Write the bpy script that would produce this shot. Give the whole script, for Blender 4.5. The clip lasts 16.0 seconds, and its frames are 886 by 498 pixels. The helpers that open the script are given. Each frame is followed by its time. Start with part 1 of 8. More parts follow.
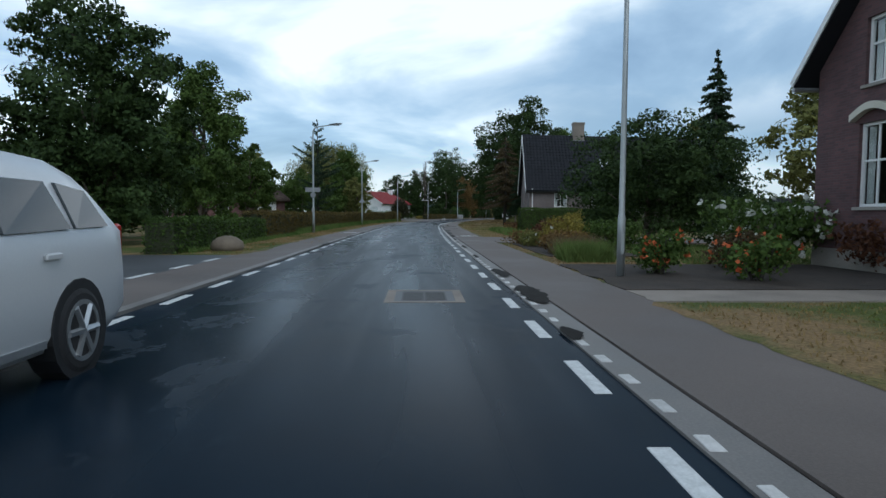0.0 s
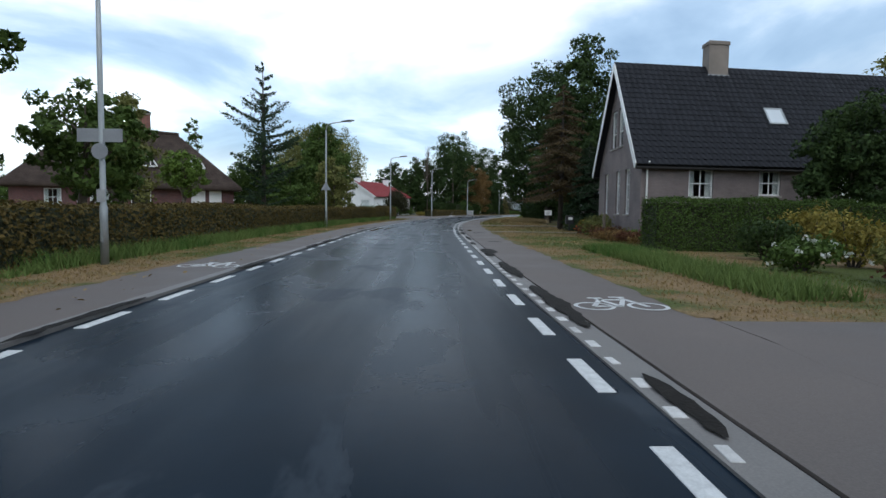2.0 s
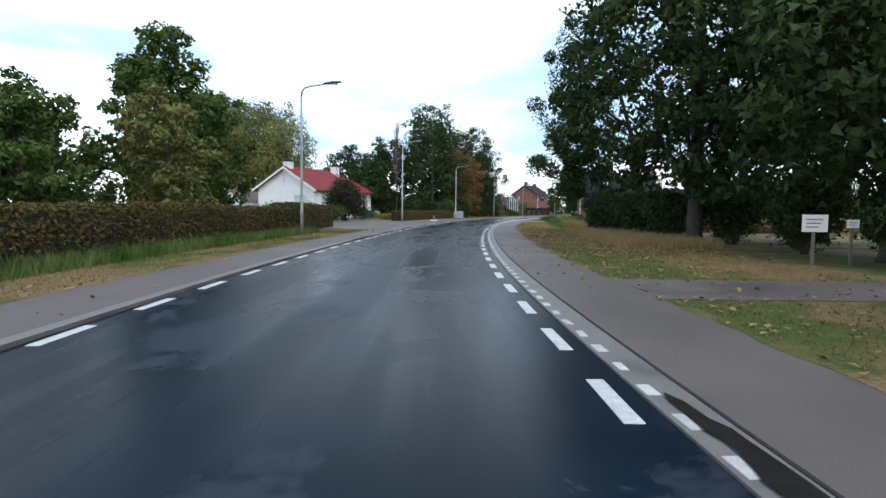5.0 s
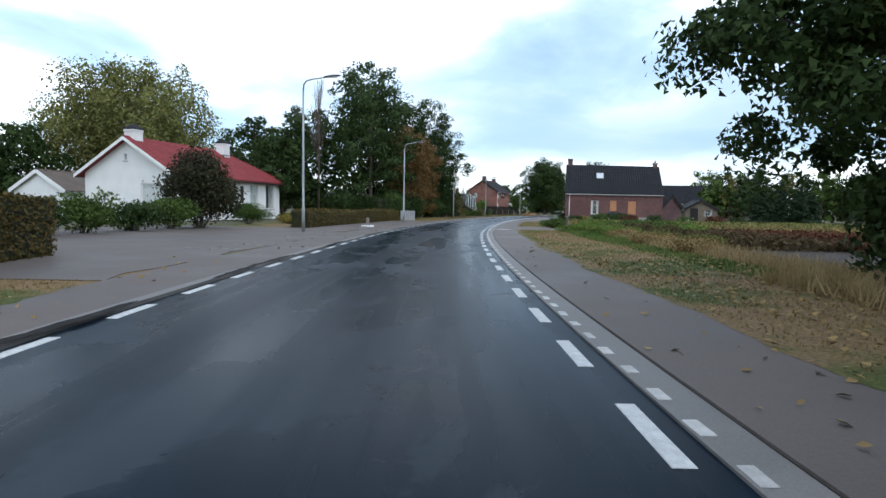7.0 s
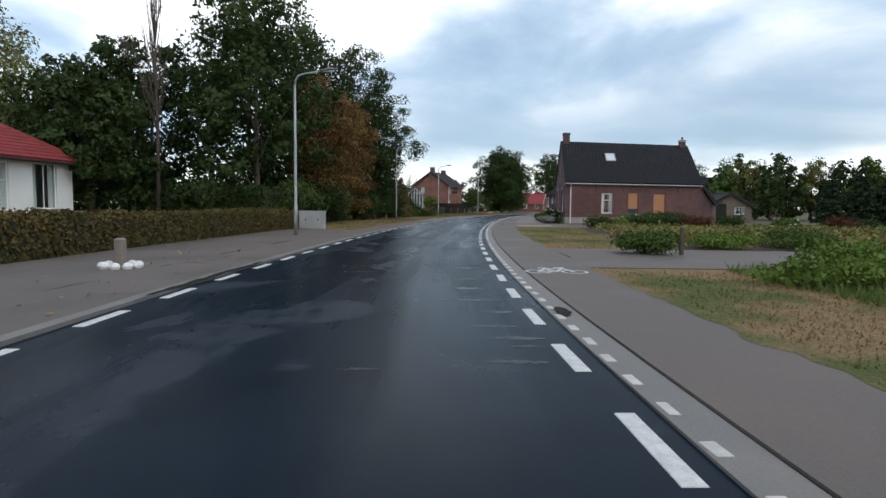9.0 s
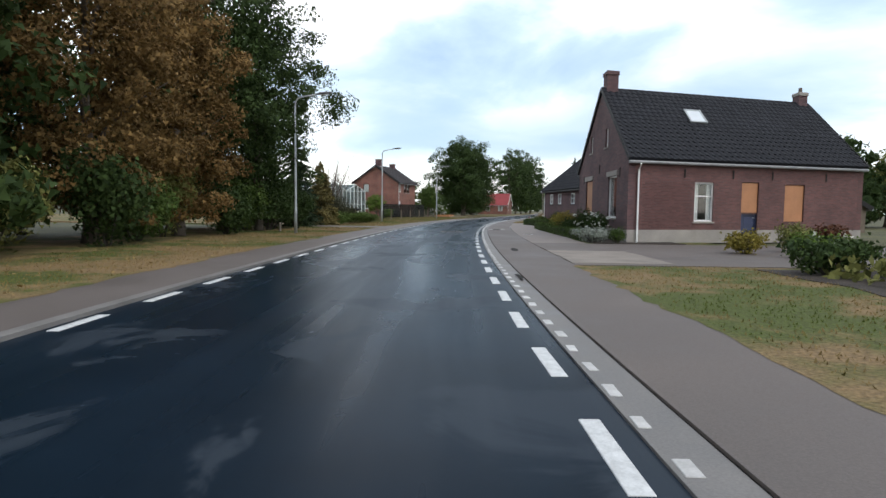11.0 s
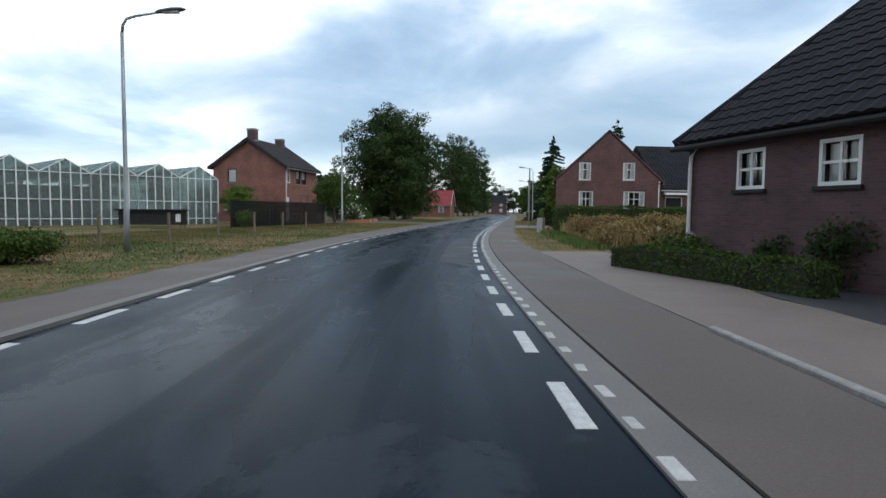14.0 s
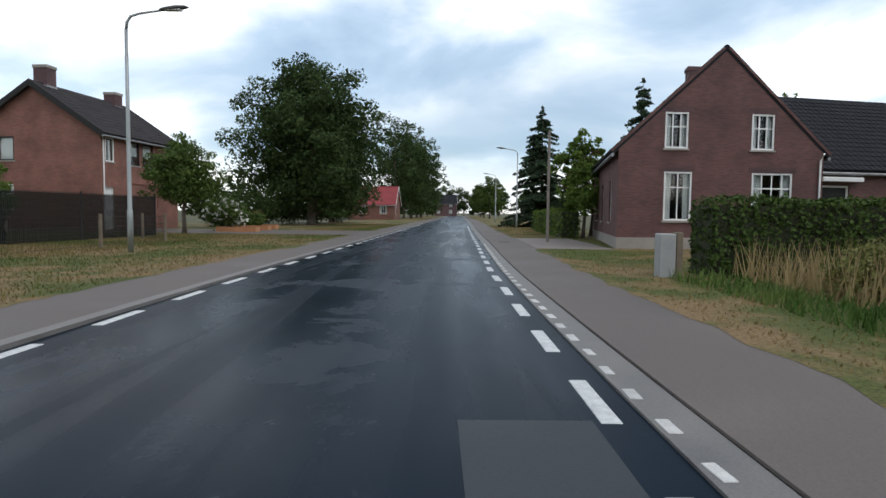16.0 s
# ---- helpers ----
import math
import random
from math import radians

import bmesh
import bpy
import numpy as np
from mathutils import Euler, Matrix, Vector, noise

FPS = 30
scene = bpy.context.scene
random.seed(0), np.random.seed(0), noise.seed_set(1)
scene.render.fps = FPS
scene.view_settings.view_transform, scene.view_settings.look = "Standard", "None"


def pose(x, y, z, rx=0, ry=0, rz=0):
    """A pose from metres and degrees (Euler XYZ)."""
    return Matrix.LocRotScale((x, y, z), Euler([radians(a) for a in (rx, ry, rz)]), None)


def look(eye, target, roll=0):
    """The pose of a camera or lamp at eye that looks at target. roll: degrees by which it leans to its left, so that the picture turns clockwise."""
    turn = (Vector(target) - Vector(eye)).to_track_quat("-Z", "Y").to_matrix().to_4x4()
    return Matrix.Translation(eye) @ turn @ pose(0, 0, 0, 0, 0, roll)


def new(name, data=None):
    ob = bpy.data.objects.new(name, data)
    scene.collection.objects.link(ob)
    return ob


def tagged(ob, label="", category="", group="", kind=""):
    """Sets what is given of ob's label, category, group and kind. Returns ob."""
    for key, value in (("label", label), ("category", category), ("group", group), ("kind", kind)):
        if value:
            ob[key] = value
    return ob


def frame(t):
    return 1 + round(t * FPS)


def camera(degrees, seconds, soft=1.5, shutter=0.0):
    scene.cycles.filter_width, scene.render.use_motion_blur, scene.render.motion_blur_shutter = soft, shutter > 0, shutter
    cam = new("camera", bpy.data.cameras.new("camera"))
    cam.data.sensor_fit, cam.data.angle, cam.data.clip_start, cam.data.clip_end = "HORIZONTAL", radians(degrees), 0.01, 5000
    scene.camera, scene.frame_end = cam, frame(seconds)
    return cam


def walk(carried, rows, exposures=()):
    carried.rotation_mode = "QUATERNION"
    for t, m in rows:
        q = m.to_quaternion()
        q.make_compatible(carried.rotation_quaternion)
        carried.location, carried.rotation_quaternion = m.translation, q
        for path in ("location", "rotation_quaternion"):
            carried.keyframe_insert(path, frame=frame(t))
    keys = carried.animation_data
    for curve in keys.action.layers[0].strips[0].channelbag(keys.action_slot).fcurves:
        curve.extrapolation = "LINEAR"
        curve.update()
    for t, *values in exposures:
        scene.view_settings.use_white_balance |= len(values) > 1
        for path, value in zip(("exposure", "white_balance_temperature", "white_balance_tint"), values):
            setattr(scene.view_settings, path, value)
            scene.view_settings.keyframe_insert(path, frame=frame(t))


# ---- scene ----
cam = camera(74.0, 16.0)
PATH = [
    (0.0, (0.591, -24.131, 1.3), (0.799, -14.152, 0.695), 0.31),
    (0.5, (0.499, -18.103, 1.3), (0.645, -8.124, 0.664), 0.70),
    (1.0, (0.419, -12.107, 1.3), (0.576, -2.131, 0.626), 0.58),
    (1.5, (0.222, -5.567, 1.3), (0.379, 4.408, 0.609), 0.71),
    (2.0, (0.100, 1.005, 1.3), (0.290, 10.980, 0.617), 0.71),
    (2.5, (0.023, 7.305, 1.3), (0.268, 17.279, 0.617), 0.58),
    (3.0, (0.017, 13.429, 1.3), (0.291, 23.401, 0.614), 0.45),
    (3.5, (-0.026, 19.782, 1.3), (0.279, 29.754, 0.610), 0.81),
    (4.0, (-0.038, 25.801, 1.3), (0.329, 35.768, 0.571), 0.81),
    (4.2, (-0.021, 28.257, 1.3), (0.403, 38.225, 0.629), 0.84),
    (4.5, (0.035, 31.966, 1.3), (0.542, 41.930, 0.623), 0.66),
    (5.0, (0.199, 38.207, 1.3), (0.862, 48.162, 0.623), 0.66),
    (5.5, (0.478, 44.506, 1.3), (1.342, 54.446, 0.623), 0.66),
    (6.0, (0.900, 50.852, 1.3), (2.006, 60.768, 0.623), 0.66),
    (6.3, (1.234, 54.679, 1.3), (2.485, 64.575, 0.590), 0.87),
    (6.5, (1.495, 57.239, 1.3), (2.837, 67.122, 0.575), 1.01),
    (7.0, (2.279, 63.676, 1.3), (3.846, 73.529, 0.608), 0.96),
    (7.5, (3.284, 70.169, 1.3), (5.061, 79.986, 0.616), 0.92),
    (8.0, (4.241, 76.330, 1.3), (6.240, 86.103, 0.605), 0.91),
    (8.5, (5.333, 82.403, 1.3), (7.588, 92.117, 0.568), 0.90),
    (9.0, (6.608, 88.546, 1.3), (9.124, 98.198, 0.581), 0.63),
    (9.2, (7.142, 90.891, 1.3), (9.737, 100.523, 0.607), 0.55),
    (9.5, (8.034, 94.438, 1.3), (10.779, 104.030, 0.623), 0.66),
    (10.0, (9.705, 100.433, 1.3), (12.709, 109.947, 0.623), 0.66),
    (10.5, (11.545, 106.492, 1.3), (14.725, 115.949, 0.623), 0.66),
    (11.0, (13.487, 112.559, 1.3), (16.772, 121.980, 0.623), 0.66),
    (11.3, (14.671, 116.169, 1.3), (18.037, 125.560, 0.604), 0.37),
    (11.5, (15.479, 118.548, 1.3), (18.930, 127.907, 0.596), 0.76),
    (12.0, (17.567, 124.073, 1.3), (21.205, 133.362, 0.606), 0.54),
    (12.5, (19.965, 130.378, 1.3), (23.780, 139.596, 0.610), 0.46),
    (13.0, (22.363, 136.407, 1.3), (26.359, 145.550, 0.638), 0.47),
    (13.5, (24.734, 142.204, 1.3), (28.926, 151.258, 0.619), 0.76),
    (14.0, (27.091, 147.605, 1.3), (31.470, 156.572, 0.655), 0.51),
    (14.5, (29.767, 153.550, 1.3), (34.359, 162.408, 0.638), 0.56),
    (15.0, (32.547, 159.271, 1.3), (37.369, 168.007, 0.638), 0.46),
    (15.5, (35.347, 164.642, 1.3), (40.370, 173.267, 0.679), 0.17),
    (16.0, (38.181, 169.802, 1.3), (43.386, 178.318, 0.685), 0.63),
]
walk(cam, [(t, look(eye, target, roll)) for t, eye, target, roll in PATH],
     exposures=[(0.0, -0.4, 5850, 4), (1.0, -0.15, 6150, 8), (1.5, -0.05, 6250, 9), (2.5, -0.15, 5900, 7), (3.0, -0.2, 5900, 7), (3.5, 0.35, 6050, 8), (4.2, 0.4, 6150, 8), (6.3, 0.65, 6000, 9), (7.0, 0.35, 6050, 9),
                (7.5, 0.15, 6250, 9), (8.5, -0.05, 6500, 10), (9.2, 0.0, 6600, 10), (11.3, 0.4, 6700, 11), (12.0, 0.4, 6600, 10), (13.0, -0.1, 6450, 10), (14.0, -0.05, 6350, 9), (15.0, -0.05, 6550, 10), (16.0, 0.05, 6650, 10)])

# ---------------------------------------------------------------- light
world = bpy.data.worlds.new("overcast_sky")
scene.world = world
world.use_nodes = True
wn, wl = world.node_tree.nodes, world.node_tree.links
wn.clear()


def wnode(kind, **values):
    n = wn.new(kind)
    for k, v in values.items():
        n.inputs[k].default_value = v
    return n


def wmath(op, a, b=None, c=None):
    n = wn.new("ShaderNodeMath")
    n.operation = op
    for i, v in enumerate((a, b, c)):
        if v is None:
            continue
        if isinstance(v, (int, float)):
            n.inputs[i].default_value = v
        else:
            wl.new(v, n.inputs[i])
    return n.outputs[0]


def wramp(value, stops):
    n = wn.new("ShaderNodeValToRGB")
    els = n.color_ramp.elements
    while len(els) < len(stops):
        els.new(0.5)
    for e, (p, c) in zip(els, stops):
        e.position, e.color = p, (*c, 1)
    wl.new(value, n.inputs[0])
    return n.outputs[0]


def wmix(fac, a, b):
    n = wn.new("ShaderNodeMix")
    n.data_type = "RGBA"
    for sock, v in ((n.inputs[0], fac), (n.inputs[6], a), (n.inputs[7], b)):
        if isinstance(v, (int, float)):
            sock.default_value = v
        elif isinstance(v, tuple):
            sock.default_value = (*v, 1)
        else:
            wl.new(v, sock)
    return n.outputs[2]


coord = wn.new("ShaderNodeTexCoord")
sep = wn.new("ShaderNodeSeparateXYZ")
wl.new(coord.outputs["Generated"], sep.inputs[0])
DX, DY, DZ = sep.outputs
# clouds lie on a flat layer: direction divided by height
den = wmath("ADD", wmath("MAXIMUM", DZ, 0.0), 0.22)
layer = wn.new("ShaderNodeCombineXYZ")
wl.new(wmath("DIVIDE", DX, den), layer.inputs[0])
wl.new(wmath("DIVIDE", DY, den), layer.inputs[1])
clouds = wnode("ShaderNodeTexNoise", Scale=1.05, Detail=7.0, Roughness=0.52, Distortion=0.35)
shift = wn.new("ShaderNodeMapping")
shift.inputs["Location"].default_value = (3.1, 0.35, 0)
wl.new(layer.outputs[0], shift.inputs[0])
wl.new(shift.outputs[0], clouds.inputs["Vector"])
tone = wramp(clouds.outputs["Fac"], [(0.29, (0.30, 0.42, 0.57)), (0.41, (0.50, 0.64, 0.79)), (0.50, (0.86, 0.95, 1.02)), (0.58, (1.4, 1.4, 1.4))])
# a darker bank of cloud low in the north-east and a bright strip under it
bank_n = wnode("ShaderNodeTexNoise", Scale=2.6, Detail=5.0, Roughness=0.5)
wl.new(coord.outputs["Generated"], bank_n.inputs["Vector"])
lift = wmath("ADD", DZ, wmath("MULTIPLY", wmath("SUBTRACT", bank_n.outputs["Fac"], 0.5), 0.16))
up = wramp(lift, [(0.075, (0, 0, 0)), (0.10, (1, 1, 1)), (0.15, (0.9, 0.9, 0.9)), (0.27, (0, 0, 0))])
side = wramp(wmath("MULTIPLY_ADD", DX, 0.5, 0.5), [(0.50, (0, 0, 0)), (0.62, (1, 1, 1)), (0.86, (1, 1, 1)), (0.97, (0.3, 0.3, 0.3))])
sepu = wmath("MULTIPLY", up, side)
tone = wmix(wmath("MULTIPLY", sepu, 0.95), tone, (0.30, 0.42, 0.56))
low = wramp(DZ, [(0.0, (1, 1, 1)), (0.05, (0.8, 0.8, 0.8)), (0.10, (0, 0, 0))])
tone = wmix(wmath("MULTIPLY", low, 0.75), tone, (0.95, 0.97, 1.0))
# the unseen sky overhead is dimmed to weaken the light on the ground
overhead_dimming = wramp(DZ, [(0.35, (1, 1, 1)), (0.75, (0.62, 0.64, 0.67))])
dk = wn.new("ShaderNodeMix")
dk.data_type, dk.blend_type = "RGBA", "MULTIPLY"
dk.inputs[0].default_value = 1.0
wl.new(tone, dk.inputs[6])
wl.new(overhead_dimming, dk.inputs[7])
tone = dk.outputs[2]
sky = wn.new("ShaderNodeTexSky")
sky.sky_type = "NISHITA"
sky.sun_disc = False
sky.sun_elevation, sky.sun_rotation = radians(42), radians(150)
bg_sky = wnode("ShaderNodeBackground", Strength=0.05)
wl.new(sky.outputs[0], bg_sky.inputs[0])
bg_cloud = wnode("ShaderNodeBackground", Strength=0.92)
wl.new(tone, bg_cloud.inputs[0])
both = wn.new("ShaderNodeAddShader")
wl.new(bg_sky.outputs[0], both.inputs[0])
wl.new(bg_cloud.outputs[0], both.inputs[1])
wout = wn.new("ShaderNodeOutputWorld")
wl.new(both.outputs[0], wout.inputs[0])

sun_data = bpy.data.lights.new("sun", "SUN")
sun_data.energy, sun_data.angle, sun_data.color = 0.5, radians(20), (1.0, 0.96, 0.9)
sun = new("sun", sun_data)
sun.matrix_world = look((20, -40, 60), (0, 0, 0))

# ---------------------------------------------------------------- materials


def material(name, base, rough=0.8, var=0.25, scale=3.0, fine=40.0, bump=0.3, metal=0.0, tint=None, island=0.0, obrand=0.0,
             wave=None, spec=0.5, translucent=0.0, bump_dist=0.01, rough_var=0.0):
    """A surface with variation at two scales, a bump and, where asked, a random value for each island or object."""
    m = bpy.data.materials.new(name)
    m.use_nodes = True
    n, l = m.node_tree.nodes, m.node_tree.links
    b = n["Principled BSDF"]
    b.inputs["Roughness"].default_value = rough
    b.inputs["Metallic"].default_value = metal
    b.inputs["Specular IOR Level"].default_value = spec
    tc = n.new("ShaderNodeTexCoord")
    big = n.new("ShaderNodeTexNoise")
    big.inputs["Scale"].default_value, big.inputs["Detail"].default_value = scale, 5
    small = n.new("ShaderNodeTexNoise")
    small.inputs["Scale"].default_value, small.inputs["Detail"].default_value = fine, 3
    for t in (big, small):
        l.new(tc.outputs["Object"], t.inputs["Vector"])
    add = n.new("ShaderNodeMath")
    add.operation = "MULTIPLY_ADD"
    l.new(small.outputs["Fac"], add.inputs[0])
    add.inputs[1].default_value = 0.5
    l.new(big.outputs["Fac"], add.inputs[2])
    value = add.outputs[0]
    if island or obrand:
        if island:
            g = n.new("ShaderNodeNewGeometry")
            rnd = g.outputs["Random Per Island"]
        else:
            rnd = n.new("ShaderNodeObjectInfo").outputs["Random"]
        a2 = n.new("ShaderNodeMath")
        a2.operation = "MULTIPLY_ADD"
        l.new(rnd, a2.inputs[0])
        a2.inputs[1].default_value = island or obrand
        l.new(value, a2.inputs[2])
        value = a2.outputs[0]
    top = 1.05 + (island or obrand)
    mr = n.new("ShaderNodeMapRange")
    l.new(value, mr.inputs[0])
    mr.inputs[1].default_value, mr.inputs[2].default_value = 0.45, top
    dark = tuple(c * (1 - var) for c in base)
    light = tint or tuple(min(1, c * (1 + var)) for c in base)
    mix = n.new("ShaderNodeMix")
    mix.data_type = "RGBA"
    l.new(mr.outputs[0], mix.inputs[0])
    mix.inputs[6].default_value, mix.inputs[7].default_value = (*dark, 1), (*light, 1)
    l.new(mix.outputs[2], b.inputs["Base Color"])
    if rough_var:
        rr = n.new("ShaderNodeMapRange")
        l.new(big.outputs["Fac"], rr.inputs[0])
        rr.inputs[1].default_value, rr.inputs[2].default_value = 0.35, 0.65
        rr.inputs[3].default_value, rr.inputs[4].default_value = rough - rough_var, rough + rough_var
        l.new(rr.outputs[0], b.inputs["Roughness"])
    if bump:
        bp = n.new("ShaderNodeBump")
        bp.inputs["Strength"].default_value, bp.inputs["Distance"].default_value = bump, bump_dist
        l.new(small.outputs["Fac"], bp.inputs["Height"])
        l.new(bp.outputs[0], b.inputs["Normal"])
    if translucent:
        tr = n.new("ShaderNodeBsdfTranslucent")
        l.new(mix.outputs[2], tr.inputs[0])
        ms = n.new("ShaderNodeMixShader")
        ms.inputs[0].default_value = translucent
        l.new(b.outputs[0], ms.inputs[1])
        l.new(tr.outputs[0], ms.inputs[2])
        l.new(ms.outputs[0], n["Material Output"].inputs[0])
    return m


def brick_material(name, c1, c2, mortar, bw=0.22, bh=0.062, gap=0.011, rough=0.85, bump=0.6):
    m = bpy.data.materials.new(name)
    m.use_nodes = True
    n, l = m.node_tree.nodes, m.node_tree.links
    b = n["Principled BSDF"]
    b.inputs["Roughness"].default_value = rough
    tc = n.new("ShaderNodeTexCoord")
    sp = n.new("ShaderNodeSeparateXYZ")
    l.new(tc.outputs["Object"], sp.inputs[0])
    su = n.new("ShaderNodeMath")
    su.operation = "ADD"
    l.new(sp.outputs[0], su.inputs[0])
    l.new(sp.outputs[1], su.inputs[1])
    cb = n.new("ShaderNodeCombineXYZ")
    l.new(su.outputs[0], cb.inputs[0])
    l.new(sp.outputs[2], cb.inputs[1])
    br = n.new("ShaderNodeTexBrick")
    l.new(cb.outputs[0], br.inputs["Vector"])
    br.inputs["Scale"].default_value = 1.0
    br.inputs["Brick Width"].default_value, br.inputs["Row Height"].default_value = bw, bh
    br.inputs["Mortar Size"].default_value, br.inputs["Mortar Smooth"].default_value = gap * 0.5, 0.3
    br.inputs["Color1"].default_value, br.inputs["Color2"].default_value = (*c1, 1), (*c2, 1)
    br.inputs["Mortar"].default_value = (*mortar, 1)
    ns = n.new("ShaderNodeTexNoise")
    ns.inputs["Scale"].default_value, ns.inputs["Detail"].default_value = 0.9, 6
    l.new(tc.outputs["Object"], ns.inputs["Vector"])
    mx = n.new("ShaderNodeMix")
    mx.data_type, mx.blend_type = "RGBA", "MULTIPLY"
    mx.inputs[0].default_value = 0.55
    l.new(br.outputs["Color"], mx.inputs[6])
    rp = n.new("ShaderNodeValToRGB")
    rp.color_ramp.elements[0].position, rp.color_ramp.elements[0].color = 0.3, (0.45, 0.43, 0.45, 1)
    rp.color_ramp.elements[1].position, rp.color_ramp.elements[1].color = 0.68, (1.15, 1.1, 1.05, 1)
    l.new(ns.outputs["Fac"], rp.inputs[0])
    l.new(rp.outputs[0], mx.inputs[7])
    l.new(mx.outputs[2], b.inputs["Base Color"])
    bp = n.new("ShaderNodeBump")
    bp.inputs["Strength"].default_value, bp.inputs["Distance"].default_value = bump, 0.008
    inv = n.new("ShaderNodeMath")
    inv.operation = "SUBTRACT"
    inv.inputs[0].default_value = 1.0
    l.new(br.outputs["Fac"], inv.inputs[1])
    l.new(inv.outputs[0], bp.inputs["Height"])
    l.new(bp.outputs[0], b.inputs["Normal"])
    return m


def wet_asphalt(name):
    """Dark wet carriageway: a smooth water film, drier blotches with broken edges and two smoother wheel tracks."""
    m = material(name, (0.007, 0.015, 0.025), 0.30, 0.30, 0.8, 120.0, 0.22, bump_dist=0.003, spec=0.032)
    n, l = m.node_tree.nodes, m.node_tree.links
    b = n["Principled BSDF"]
    tc = n.new("ShaderNodeTexCoord")

    def noise(sx, sy, scale, detail, rough, distort):
        mp = n.new("ShaderNodeMapping")
        l.new(tc.outputs["UV"], mp.inputs[0])
        mp.inputs["Scale"].default_value = (sx, sy, 1)
        ns = n.new("ShaderNodeTexNoise")
        ns.inputs["Scale"].default_value, ns.inputs["Detail"].default_value = scale, detail
        ns.inputs["Roughness"].default_value, ns.inputs["Distortion"].default_value = rough, distort
        l.new(mp.outputs[0], ns.inputs["Vector"])
        return ns.outputs["Fac"]

    def ranged(value, a, c, lo, hi):
        rp = n.new("ShaderNodeMapRange")
        rp.interpolation_type = "SMOOTHSTEP"
        for k, v in enumerate((a, c, lo, hi)):
            rp.inputs[k + 1].default_value = v
        l.new(value, rp.inputs[0])
        return rp.outputs[0]

    def mul(op, a, c, d=None):
        q = n.new("ShaderNodeMath")
        q.operation = op
        for k, v in enumerate((a, c, d)):
            if v is None:
                continue
            if isinstance(v, float):
                q.inputs[k].default_value = v
            else:
                l.new(v, q.inputs[k])
        return q.outputs[0]
    sx = n.new("ShaderNodeSeparateXYZ")
    l.new(tc.outputs["UV"], sx.inputs[0])
    tracks = mul("COSINE", mul("MULTIPLY", sx.outputs[0], 2.55), 0.0)
    long_streaks = noise(0.8, 0.05, 1.5, 4, 0.5, 0.1)
    blotches = noise(0.55, 0.42, 1.1, 6, 0.62, 0.5)
    dry = ranged(mul("MULTIPLY_ADD", long_streaks, 0.25, blotches), 0.665, 0.735, 0.0, 1.0)
    rough = ranged(mul("MULTIPLY_ADD", tracks, -0.05, long_streaks), 0.36, 0.66, 0.34, 0.20)
    l.new(mul("MULTIPLY_ADD", dry, 0.10, rough), b.inputs["Roughness"])
    old = b.inputs["Base Color"].links[0].from_socket
    mx = n.new("ShaderNodeMix")
    mx.data_type = "RGBA"
    l.new(mul("MULTIPLY", dry, 0.75), mx.inputs[0])
    l.new(old, mx.inputs[6])
    mx.inputs[7].default_value = (0.036, 0.047, 0.060, 1)
    l.new(mx.outputs[2], b.inputs["Base Color"])
    return m


def turf_material(name, green, tan, low=0.40, high=0.62, blade=False, rough=0.85):
    """Grass whose colour drifts in wide patches between green and straw; ground and blades share the same drift."""
    m = bpy.data.materials.new(name)
    m.use_nodes = True
    n, l = m.node_tree.nodes, m.node_tree.links
    b = n["Principled BSDF"]
    b.inputs["Roughness"].default_value = rough
    b.inputs["Specular IOR Level"].default_value = 0.2
    tc = n.new("ShaderNodeTexCoord")
    wide, mid, fine = [n.new("ShaderNodeTexNoise") for _ in range(3)]
    for q, sc, dt in ((wide, 0.28, 3), (mid, 1.3, 4), (fine, 22.0, 4)):
        q.inputs["Scale"].default_value, q.inputs["Detail"].default_value = sc, dt
        l.new(tc.outputs["Object"], q.inputs["Vector"])
    a = n.new("ShaderNodeMath")
    a.operation = "MULTIPLY_ADD"
    l.new(mid.outputs["Fac"], a.inputs[0])
    a.inputs[1].default_value = 0.55
    l.new(wide.outputs["Fac"], a.inputs[2])
    value = a.outputs[0]
    if blade:
        g = n.new("ShaderNodeNewGeometry")
        c = n.new("ShaderNodeMath")
        c.operation = "MULTIPLY_ADD"
        l.new(g.outputs["Random Per Island"], c.inputs[0])
        c.inputs[1].default_value = 0.14
        l.new(value, c.inputs[2])
        value = c.outputs[0]
    mr = n.new("ShaderNodeMapRange")
    mr.interpolation_type = "SMOOTHSTEP"
    l.new(value, mr.inputs[0])
    mr.inputs[1].default_value, mr.inputs[2].default_value = low + 0.27, high + 0.27
    mx = n.new("ShaderNodeMix")
    mx.data_type = "RGBA"
    l.new(mr.outputs[0], mx.inputs[0])
    mx.inputs[6].default_value, mx.inputs[7].default_value = (*green, 1), (*tan, 1)
    out = mx.outputs[2]
    if not blade:
        grain = n.new("ShaderNodeMapRange")
        l.new(fine.outputs["Fac"], grain.inputs[0])
        grain.inputs[1].default_value, grain.inputs[2].default_value = 0.3, 0.7
        grain.inputs[3].default_value, grain.inputs[4].default_value = 0.55, 1.25
        sc = n.new("ShaderNodeVectorMath")
        sc.operation = "SCALE"
        l.new(out, sc.inputs[0])
        l.new(grain.outputs[0], sc.inputs["Scale"])
        out = sc.outputs[0]
        bp = n.new("ShaderNodeBump")
        bp.inputs["Strength"].default_value, bp.inputs["Distance"].default_value = 0.8, 0.04
        l.new(fine.outputs["Fac"], bp.inputs["Height"])
        l.new(bp.outputs[0], b.inputs["Normal"])
    l.new(out, b.inputs["Base Color"])
    return m


